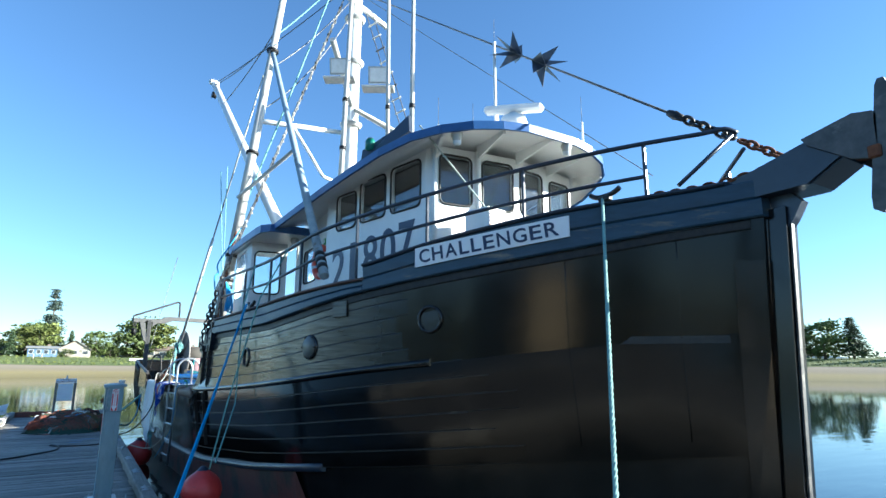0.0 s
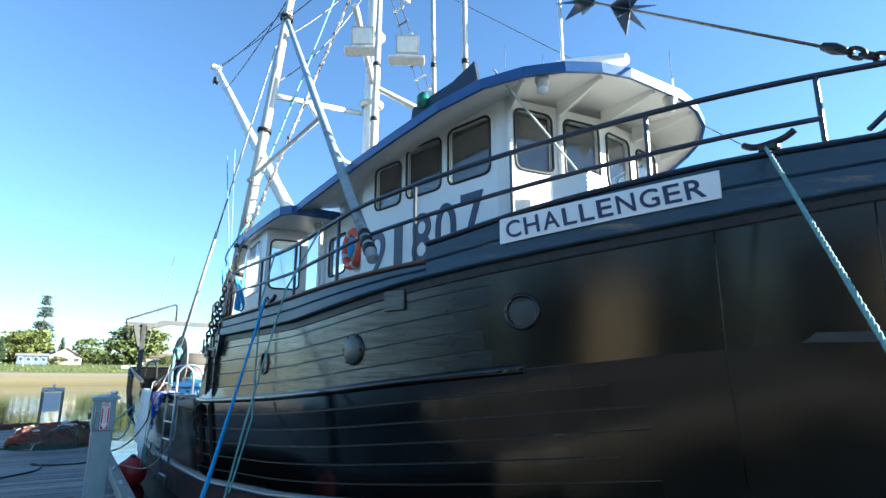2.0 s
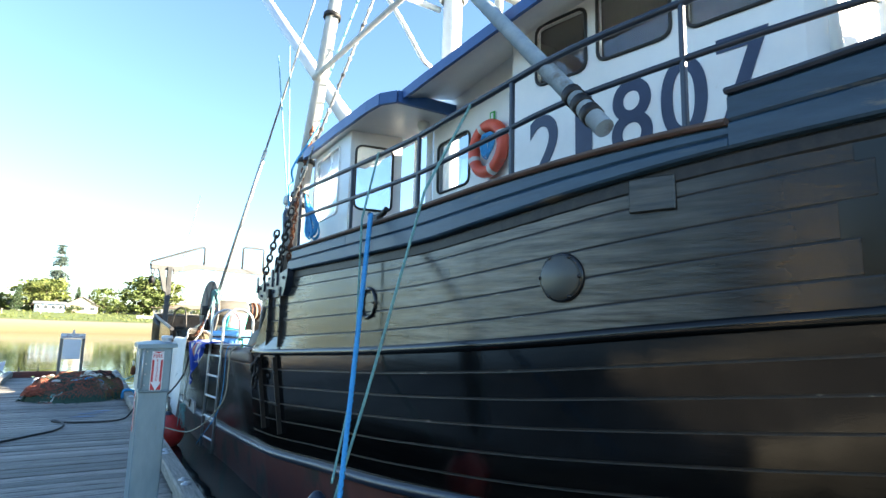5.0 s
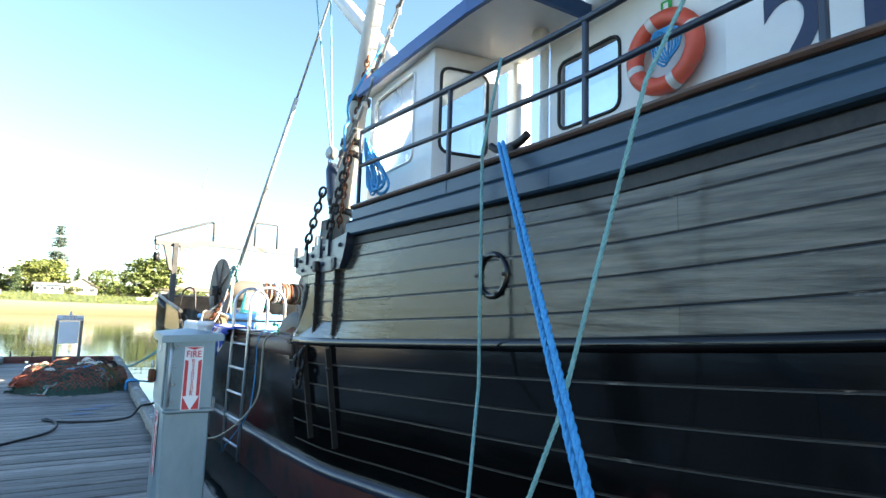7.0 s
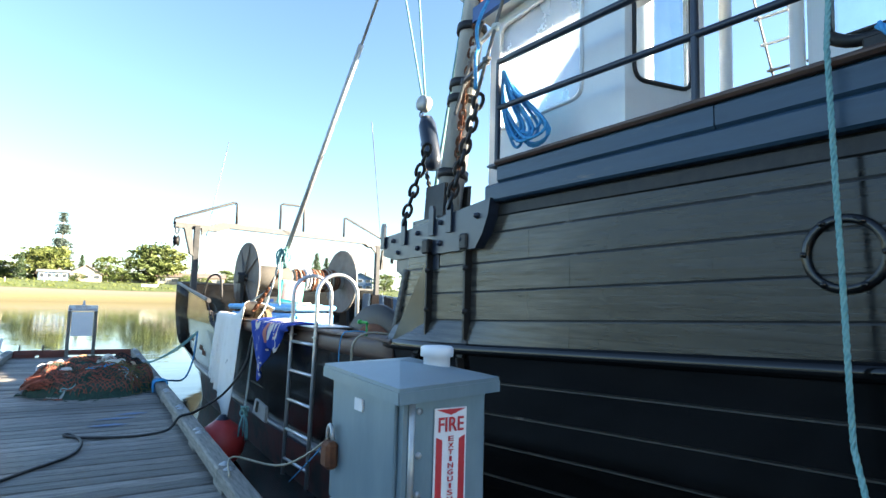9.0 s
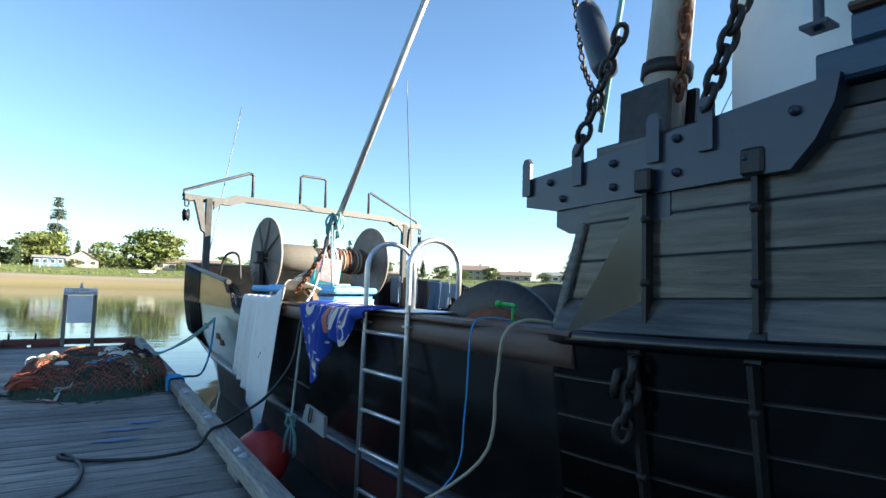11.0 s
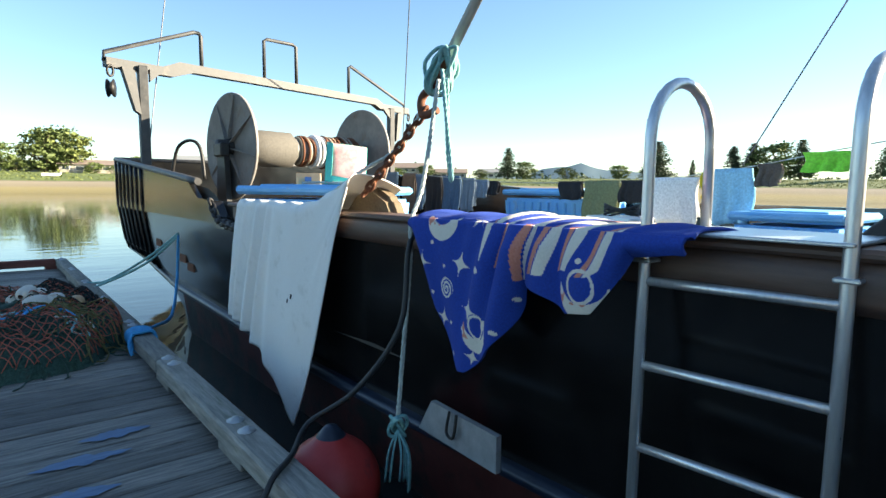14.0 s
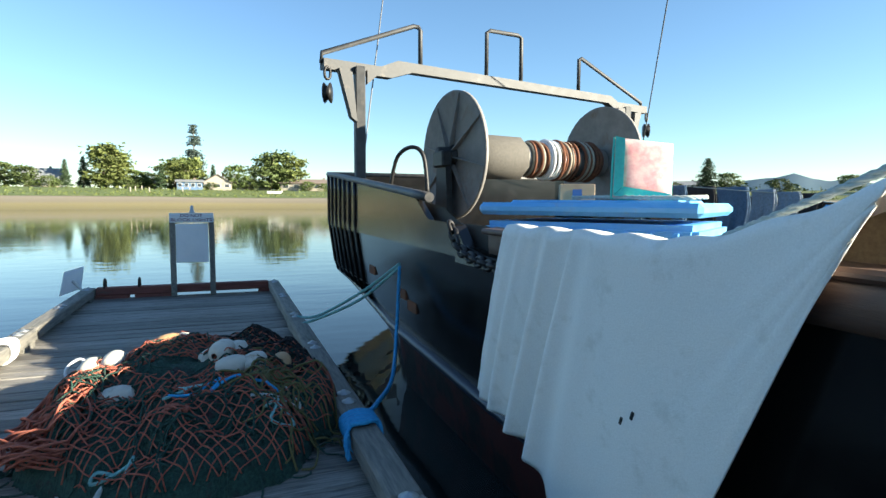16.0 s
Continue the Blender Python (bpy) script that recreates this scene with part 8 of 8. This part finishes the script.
def conifer(h, seed, leaf, label, width=0.2, gaps=0.0):
    rnd = random.Random(seed)
    e = base("tree", (0, 0, 0), label, "tree")
    tb_, cb = bmesh.new(), bmesh.new()
    pipe(tb_, [(0, 0, -0.5), (0, 0, h)], h * 0.02, 8, r1=h * 0.003)
    tiers = 26
    for k in range(tiers):
        t = 0.12 + 0.88 * k / tiers
        if rnd.random() < gaps:
            continue
        rr = h * width * (1 - t) ** 0.8 + h * 0.012
        for j in range(7):
            a = rnd.uniform(0, 6.283)
            r2 = rr * rnd.uniform(0.6, 1.1)
            tip = Vector((math.cos(a) * r2, math.sin(a) * r2, h * t - r2 * 0.18))
            pipe(tb_, [(0, 0, h * t), tuple(tip)], h * 0.004, 4, r1=h * 0.001)
            for s in (0.35, 0.65, 0.95):
                leaf_clump(cb, Vector((0, 0, h * t)).lerp(tip, s), h * 0.028 + rr * 0.16, 9, rnd, 0.4)
    part("trunk", tb_, BARK, e)
    part("crown", cb, LEAVES[leaf], e)
    return e


SRC = {"broad": broad_tree(10, 3, "leaf_green", "broad green leafy tree on the far shore"),
       "broad2": broad_tree(10, 8, "leaf_yellow_green", "yellow-green leafy tree on the far shore", 0.46, 0.06),
       "tall": broad_tree(10, 21, "leaf_yellow_green", "tall airy poplar on the far shore", 0.24, 0.10),
       "fir": conifer(10, 5, "conifer_green", "dark green fir on the far shore", 0.24),
       "pine": conifer(10, 11, "bluish_conifer", "tall thin bluish conifer on the far shore", 0.19, 0.10),
       "bush": broad_tree(10, 30, "leaf_green", "low rounded shrub on the far shore", 0.6, 0.02)}
USED = set()


def polar(head, dist):
    """A place on the shore by heading from the walk (degrees, clockwise) and distance past the waterline."""
    r = shore_radius(head) + dist
    x, y = r * math.sin(radians(head)), 15 + r * math.cos(radians(head))
    return x, y, ground_height(dist)


def plant(kind, head, dist, h, wide=1.0):
    x, y, z = polar(head, dist)
    m = Matrix.Translation((x, y, z - 0.1)) @ pose(0, 0, 0, 0, 0, (head * 77) % 360)
    ob = SRC[kind]
    if kind in USED:
        ob = copy_thing(ob, m)
    else:
        USED.add(kind)
        ob.matrix_basis = m
    h *= 1.42
    ob.scale = (h / 10 * wide, h / 10 * wide, h / 10)
    ob["group"] = "far shore trees"


HEADS = [("fir", -12.2, 60, 5.6), ("fir", -10.9, 66, 6.4), ("tall", -9.3, 62, 8.6, 1.5), ("tall", -8.4, 66, 7.6, 1.4), ("broad", -16.2, 70, 4.6, 1.4), ("broad2", -17.6, 72, 5, 1.3), ("broad", -15.0, 66, 4.0, 1.5), ("fir", -24, 66, 8),
         ("broad", -7.0, 74, 4, 1.6), ("broad", -6.0, 76, 3.6, 1.6), ("fir", -4.9, 58, 5.4), ("broad2", -3.9, 62, 6.2, 1.5), ("broad2", -2.9, 66, 7, 1.3), ("broad", -3.3, 72, 7, 1.2), ("pine", -2.2, 76, 15.5, 1.15), ("broad", 1.4, 56, 5.4, 1.2),
         ("broad", 4.5, 60, 8.4, 1.45), ("broad2", 6.0, 62, 8.0, 1.35), ("broad", 5.4, 66, 8.8, 1.3), ("fir", -0.6, 72, 6), ("bush", 8.0, 56, 2.2, 1.5), ("bush", 2.6, 58, 2.4, 1.6), ("bush", -13.4, 56, 2.2, 1.8), ("bush", -7.6, 56, 2.0, 2.0),
         ("bush", -0.8, 54, 1.6, 2.0), ("bush", 9.6, 54, 1.8, 1.6), ("fir", 20.0, 72, 9.5), ("fir", 21.0, 76, 8.5), ("pine", 23.4, 80, 10), ("broad", 27, 70, 4.2, 1.6), ("broad", 29.5, 72, 4.6, 1.4), ("fir", 31, 70, 5), ("fir", 46.3, 56, 7.4, 1.7),
         ("broad", 48.0, 60, 4.0, 1.6), ("fir", 60.5, 50, 8.2, 2.1), ("fir", 63.5, 54, 4.4), ("broad", 57, 66, 3.2, 1.8), ("bush", 52, 56, 2.6, 1.8), ("bush", 43.5, 58, 2.2, 1.7), ("fir", 66.8, 52, 7.0, 1.8), ("fir", 68.4, 54, 7.6, 1.8),
         ("broad", 70.0, 52, 7.0, 1.6), ("fir", 72, 54, 8, 1.7), ("fir", 78, 56, 8, 1.6), ("bush", 65, 48, 2, 2), ("bush", 35, 60, 2.4, 1.8), ("broad", 38, 72, 3.4, 1.7), ("broad", 33, 74, 3.6, 1.8), ("broad", -28, 66, 7, 1.2), ("fir", -32, 66, 9),
         ("broad", 14.5, 70, 3.6, 1.7), ("broad", 17.5, 74, 4.0, 1.6), ("broad", 11.5, 72, 3.8, 1.6)]
# unseen landward firs, added to darken what the hull reflects
HEADS += [("fir", -52 - 6.5 * k, 9 + (k * 7) % 5, 9 + (k * 5) % 4, 1.5) for k in range(15)]
for row in HEADS:
    plant(*row)
# a line of woods further off
wd = bmesh.new()
rw = random.Random(4)
for k in range(420):
    hd = -45 + 150 * k / 420 + rw.uniform(-0.4, 0.4)
    x, y, z = polar(hd, rw.uniform(260, 520))
    hh = rw.uniform(6, 13)
    for s in range(3):
        leaf_clump(wd, Vector((x + rw.uniform(-3, 3), y, z - 1 + hh * (0.05 + 0.28 * s))), hh * (0.55 - 0.1 * s), 14, rw)
tagged(part("far_woods", wd, LEAVES["conifer_green"]), "dark line of distant woods behind the houses", "woods", kind="stuff")
tuf = bmesh.new()
for k in range(4200):
    hd = rw.uniform(-28, 80)
    d = 27 + 26 * rw.random() ** 1.4
    x, y, z = polar(hd, d)
    leaf_clump(tuf, Vector((x, y, z + 0.15)), rw.uniform(0.3, 0.75), 4, rw, 0.5)
tagged(part("shore_grass", tuf, LEAVES["leaf_yellow_green"]), "tufts of marsh grass along the far shore", "grass", kind="stuff")

ROOFM = mat("brown_shingle", (0.16, 0.12, 0.10), (0.24, 0.19, 0.16), 2, 0.85)
ROOFG = mat("grey_shingle", (0.17, 0.18, 0.19), (0.26, 0.27, 0.27), 2, 0.85)
WALLB = mat("blue_clapboard", (0.10, 0.17, 0.28), (0.14, 0.22, 0.34), 2, 0.8)
WALLT = mat("tan_clapboard", (0.34, 0.30, 0.24), (0.44, 0.39, 0.32), 2, 0.8)
WALLW = mat("pale_clapboard", (0.55, 0.54, 0.51), (0.66, 0.65, 0.61), 2, 0.8)
WINM = mat("house_window", (0.03, 0.04, 0.05), (0.07, 0.08, 0.09), 1, 0.15)


def house_at(head, dist, w, d, h, rise, wall, roof, label, wins=3, gable=False, storeys=1, turn=0.0):
    x, y, z = polar(head, dist)
    m = Matrix.Translation((x, y, z - 0.2)) @ pose(0, 0, 0, 0, 0, -head + turn)
    e = base("house", (x, y, z), label, "house", "houses on the far shore")

    def solid(name, polys, matl, parent=e):
        bm = bmesh.new()
        for poly, lift in polys:
            prism(bm, [m @ Vector(p) for p in poly], m.to_3x3() @ Vector(lift))
        return part(name, bm, matl, parent)

    solid("wall", [([(-w / 2, -d / 2, 0), (w / 2, -d / 2, 0), (w / 2, -d / 2, h), (-w / 2, -d / 2, h)], (0, d, 0))], wall)
    if gable:
        solid("gable", [([(-w / 2, -d / 2, h), (w / 2, -d / 2, h), (0, -d / 2, h + rise)], (0, d, 0))], wall)
        for s in (-1, 1):
            solid("roof", [([(s * (w / 2 + 0.4), -d / 2 - 0.4, h - rise * 0.8 / w), (0, -d / 2 - 0.4, h + rise), (0, -d / 2 - 0.4, h + rise + 0.2), (s * (w / 2 + 0.4), -d / 2 - 0.4, h + 0.2 - rise * 0.8 / w)], (0, d + 0.8, 0))], roof)
    else:
        for s in (-1, 1):
            solid("roof", [([(-w / 2 - 0.5, s * (d / 2 + 0.5), h - 0.1), (-w / 2 - 0.5, 0, h + rise), (-w / 2 - 0.5, 0, h + rise + 0.2), (-w / 2 - 0.5, s * (d / 2 + 0.5), h + 0.1)], (w + 1.0, 0, 0))], roof)
        solid("gable", [([(-w / 2, -d / 2, h), (-w / 2, d / 2, h), (-w / 2, 0, h + rise)], (w, 0, 0))], wall)
    for st_ in range(storeys):
        hh = h / storeys
        for k in range(wins):
            u = -w / 2 + w * (k + 0.5) / wins
            wz = hh * st_ + hh * 0.36
            wn = solid("window", [([(u - w / wins * 0.30, -d / 2 - 0.06, wz), (u + w / wins * 0.30, -d / 2 - 0.06, wz), (u + w / wins * 0.30, -d / 2 - 0.06, wz + hh * 0.46), (u - w / wins * 0.30, -d / 2 - 0.06, wz + hh * 0.46)], (0, 0.08, 0))], WALLW)
            solid("pane", [([(u - w / wins * 0.25, -d / 2 - 0.09, wz + 0.08), (u + w / wins * 0.25, -d / 2 - 0.09, wz + 0.08), (u + w / wins * 0.25, -d / 2 - 0.09, wz + hh * 0.42), (u - w / wins * 0.25, -d / 2 - 0.09, wz + hh * 0.42)], (0, 0.04, 0))], WINM, wn)
    bm = bmesh.new()
    box(bm, m @ Vector((w * 0.2, 0.3, h + rise + 0.1)), (0.7, 0.7, 1.2), pose(0, 0, 0, 0, 0, -head + turn))
    part("chimney", bm, ROOFM, e)


house_at(-2.6, 56, 7, 6, 2.5, 0.5, WALLB, ROOFG, "low blue house with a white window band", 4)
house_at(-0.2, 58, 8, 8, 2.4, 2.4, WALLT, ROOFM, "tan gabled house with a brown shingle roof", 3, True)
house_at(2.9, 68, 10, 6, 2.2, 0.8, WALLW, ROOFG, "low white house behind shrubs", 3)
house_at(8.4, 62, 20, 8, 2.6, 1.3, WALLT, ROOFM, "long low tan house with a brown roof", 6)
house_at(-13.7, 72, 9, 9, 1.2, 4.2, WALLT, ROOFG, "steep grey-roofed house among trees", 3)
house_at(-19.5, 70, 12, 8, 2.6, 1.4, WALLW, ROOFM, "white house with a brown roof among trees", 4)
house_at(-6.6, 84, 10, 8, 2.0, 1.6, WALLT, ROOFM, "low house half hidden by trees", 3)
house_at(16.0, 70, 11, 9, 4.4, 1.8, WALLW, ROOFG, "two-storey pale house with a grey roof", 4, False, 2)
house_at(24.5, 78, 9, 8, 4.6, 2.0, WALLB, ROOFG, "two-storey blue house with a grey roof", 3, True, 2)
house_at(36.3, 82, 11, 9, 4.0, 1.9, WALLT, ROOFM, "two-storey tan house with a hipped brown roof", 4, False, 2)
house_at(40.2, 86, 14, 8, 2.4, 1.5, WALLT, ROOFM, "low tan house with a brown roof", 4)
house_at(44.5, 88, 10, 8, 2.6, 1.5, WALLW, ROOFG, "small pale house with a grey roof", 3)

# hill far behind, the blue of distance haze mixed into its colour
hbm = bmesh.new()
HILLM = mat("haze_tinted_hill_forest", (0.10, 0.17, 0.21), (0.13, 0.20, 0.24), 0.01, 0.95, bump=0.0)
lo, hi = [], []
for k in range(61):
    hd = 25 + 75 * k / 60
    t = (hd - 25) / 75
    up = 38 + 78 * math.exp(-((hd - 52) / 6.0) ** 2) * (1 + 0.15 * math.sin(hd * 1.7)) + 24 * math.exp(-((hd - 64) / 13) ** 2) + 6 * math.sin(hd * 0.9) + 2.5 * math.sin(hd * 4.1)
    up *= 0.75 * min(1.0, t * 6, (1 - t) * 6 + 0.15)
    x, y = 2300 * math.sin(radians(hd)), 2300 * math.cos(radians(hd))
    lo.append(hbm.verts.new((x * 0.93, y * 0.93, 0)))
    hi.append(hbm.verts.new((x, y, max(6.0, up))))
for k in range(60):
    hbm.faces.new((lo[k], lo[k + 1], hi[k + 1], hi[k]))
tagged(part("backdrop_hill", hbm, HILLM, smooth=True), "wooded hill on the horizon with blue haze in its colour", "hill", kind="structure")

# rocks on the bank and posts by the landing
for k, (hd, dd, sz) in enumerate(((61.0, 24, 1.5), (63.2, 22, 1.9), (58.8, 26, 1.2), (67.5, 24, 1.6), (65.0, 25, 1.0))):
    x, y, z = polar(hd, dd)
    e = base("shore_rock", (x, y, z), "dark angular rock on the mud bank", "rock", "bank rocks")
    bm = bmesh.new()
    bmesh.ops.create_icosphere(bm, subdivisions=2, radius=1.0, matrix=Matrix.Translation((x, y, z + sz * 0.25)) @ Matrix.Diagonal((sz * 1.7, sz, sz * 0.6, 1)))
    for v in bm.verts:
        v.co += Vector((noise.noise(v.co * 0.9), noise.noise(v.co * 0.9 + Vector((5, 0, 0))), noise.noise(v.co * 0.9 + Vector((0, 7, 0))))) * sz * 0.35
    part("stone", bm, mat("dark_shore_rock", (0.10, 0.10, 0.085), (0.17, 0.165, 0.14), 2, 0.9), e)
for k, hd in enumerate((-7.4, -7.0, -6.5, -5.9, -3.2, -2.6)):
    x, y, z = polar(hd, 40 + (k % 3) * 3)
    e = base("landing_post", (x, y, z), "short weathered post near the far landing", "post", "landing posts")
    bm = bmesh.new()
    pipe(bm, [(x, y, z - 0.3), (x, y, z + 1.2)], 0.14, 7)
    part("post", bm, WALLT, e)
lx, ly, lz = polar(-7.2, 38)
sk = base("beached_skiff", polar(4.9, 38), "small white skiff pulled up on the far grass", "skiff")
bm = bmesh.new()
x, y, z = polar(4.9, 38)
prism(bm, [(x - 2, y - 0.6, z + 0.1), (x + 1.6, y - 0.7, z + 0.1), (x + 2.3, y, z + 0.6), (x + 1.6, y + 0.7, z + 0.5), (x - 2, y + 0.6, z + 0.5)], (0, 0, 0.35))
part("hull", bm, WALLW, sk)

# the landward side: unseen sheds facing the dock, added for their tan reflection in the hull
SHEDW = mat("sunlit_tan_siding", (0.34, 0.26, 0.15), (0.46, 0.36, 0.22), 1.5, 0.85, stretch=(1, 1, 5), bump=0.3)


def shed(c, size, yaw, label):
    e = base("boat_shed", c, label, "shed", "sheds behind the dock")
    m = Matrix.Translation(c) @ pose(0, 0, 0, 0, 0, yaw)
    w, d, h = size
    bm = bmesh.new()
    prism(bm, [m @ Vector((-w / 2, -d / 2, -2)), m @ Vector((w / 2, -d / 2, -2)), m @ Vector((w / 2, d / 2, -2)), m @ Vector((-w / 2, d / 2, -2))], (0, 0, h + 2))
    part("wall", bm, SHEDW, e)
    bm = bmesh.new()
    prism(bm, [m @ Vector((-w / 2 - 0.5, -d / 2 - 0.6, h)), m @ Vector((-w / 2 - 0.5, 0, h + 2)), m @ Vector((-w / 2 - 0.5, d / 2 + 0.6, h))], m.to_3x3() @ Vector((w + 1, 0, 0)))
    part("roof", bm, ROOFG, e)


shed((-9, -30, 0), (9, 12, 5.0), 20, "unseen tan shed added landward for the hull to reflect")
shed((-40, -14, 0), (14, 12, 5.0), 60, "unseen long tan shed added landward for the hull to reflect")


# ---- dock planks ----
def lay_planks():
    meshes = []
    for k in range(6):
        bm = bmesh.new()
        n = 5
        w = 0.180
        rows = []
        for i in range(n + 1):
            x = DX0 + (DX1 - DX0) * i / n
            wob = random.uniform(-0.0025, 0.0025)
            zz = random.uniform(-0.002, 0.002)
            rows.append([bm.verts.new((x - 0.4, y, z)) for y, z in ((-w / 2 + wob, -0.04), (-w / 2 + wob, -0.008 + zz), (-w / 2 + 0.008 + wob, zz), (w / 2 - 0.008 + wob, zz), (w / 2 + wob, -0.008 + zz), (w / 2 + wob, -0.04))])
        for A, B in zip(rows, rows[1:]):
            for j in range(5):
                bm.faces.new((A[j], B[j], B[j + 1], A[j + 1]))
        bm.faces.new(rows[0][::-1])
        bm.faces.new(rows[-1])
        bmesh.ops.recalc_face_normals(bm, faces=bm.faces[:])
        me = bpy.data.meshes.new("plank")
        bm.to_mesh(me)
        bm.free()
        me.materials.append(WOOD)
        meshes.append(me)
    y, k = DY0 + 0.1, 0
    while y < DY1 - 0.05:
        ob = new("deck_plank", meshes[(k * 5 + k // 3) % 6])
        ob.parent = dock
        ob.location = Vector((0.4, y, DECK + random.uniform(-0.004, 0.003))) - dock.location
        ob.rotation_euler = (random.uniform(-0.012, 0.012), 0, random.uniform(-0.0012, 0.0012))
        y += 0.195
        k += 1


lay_planks()
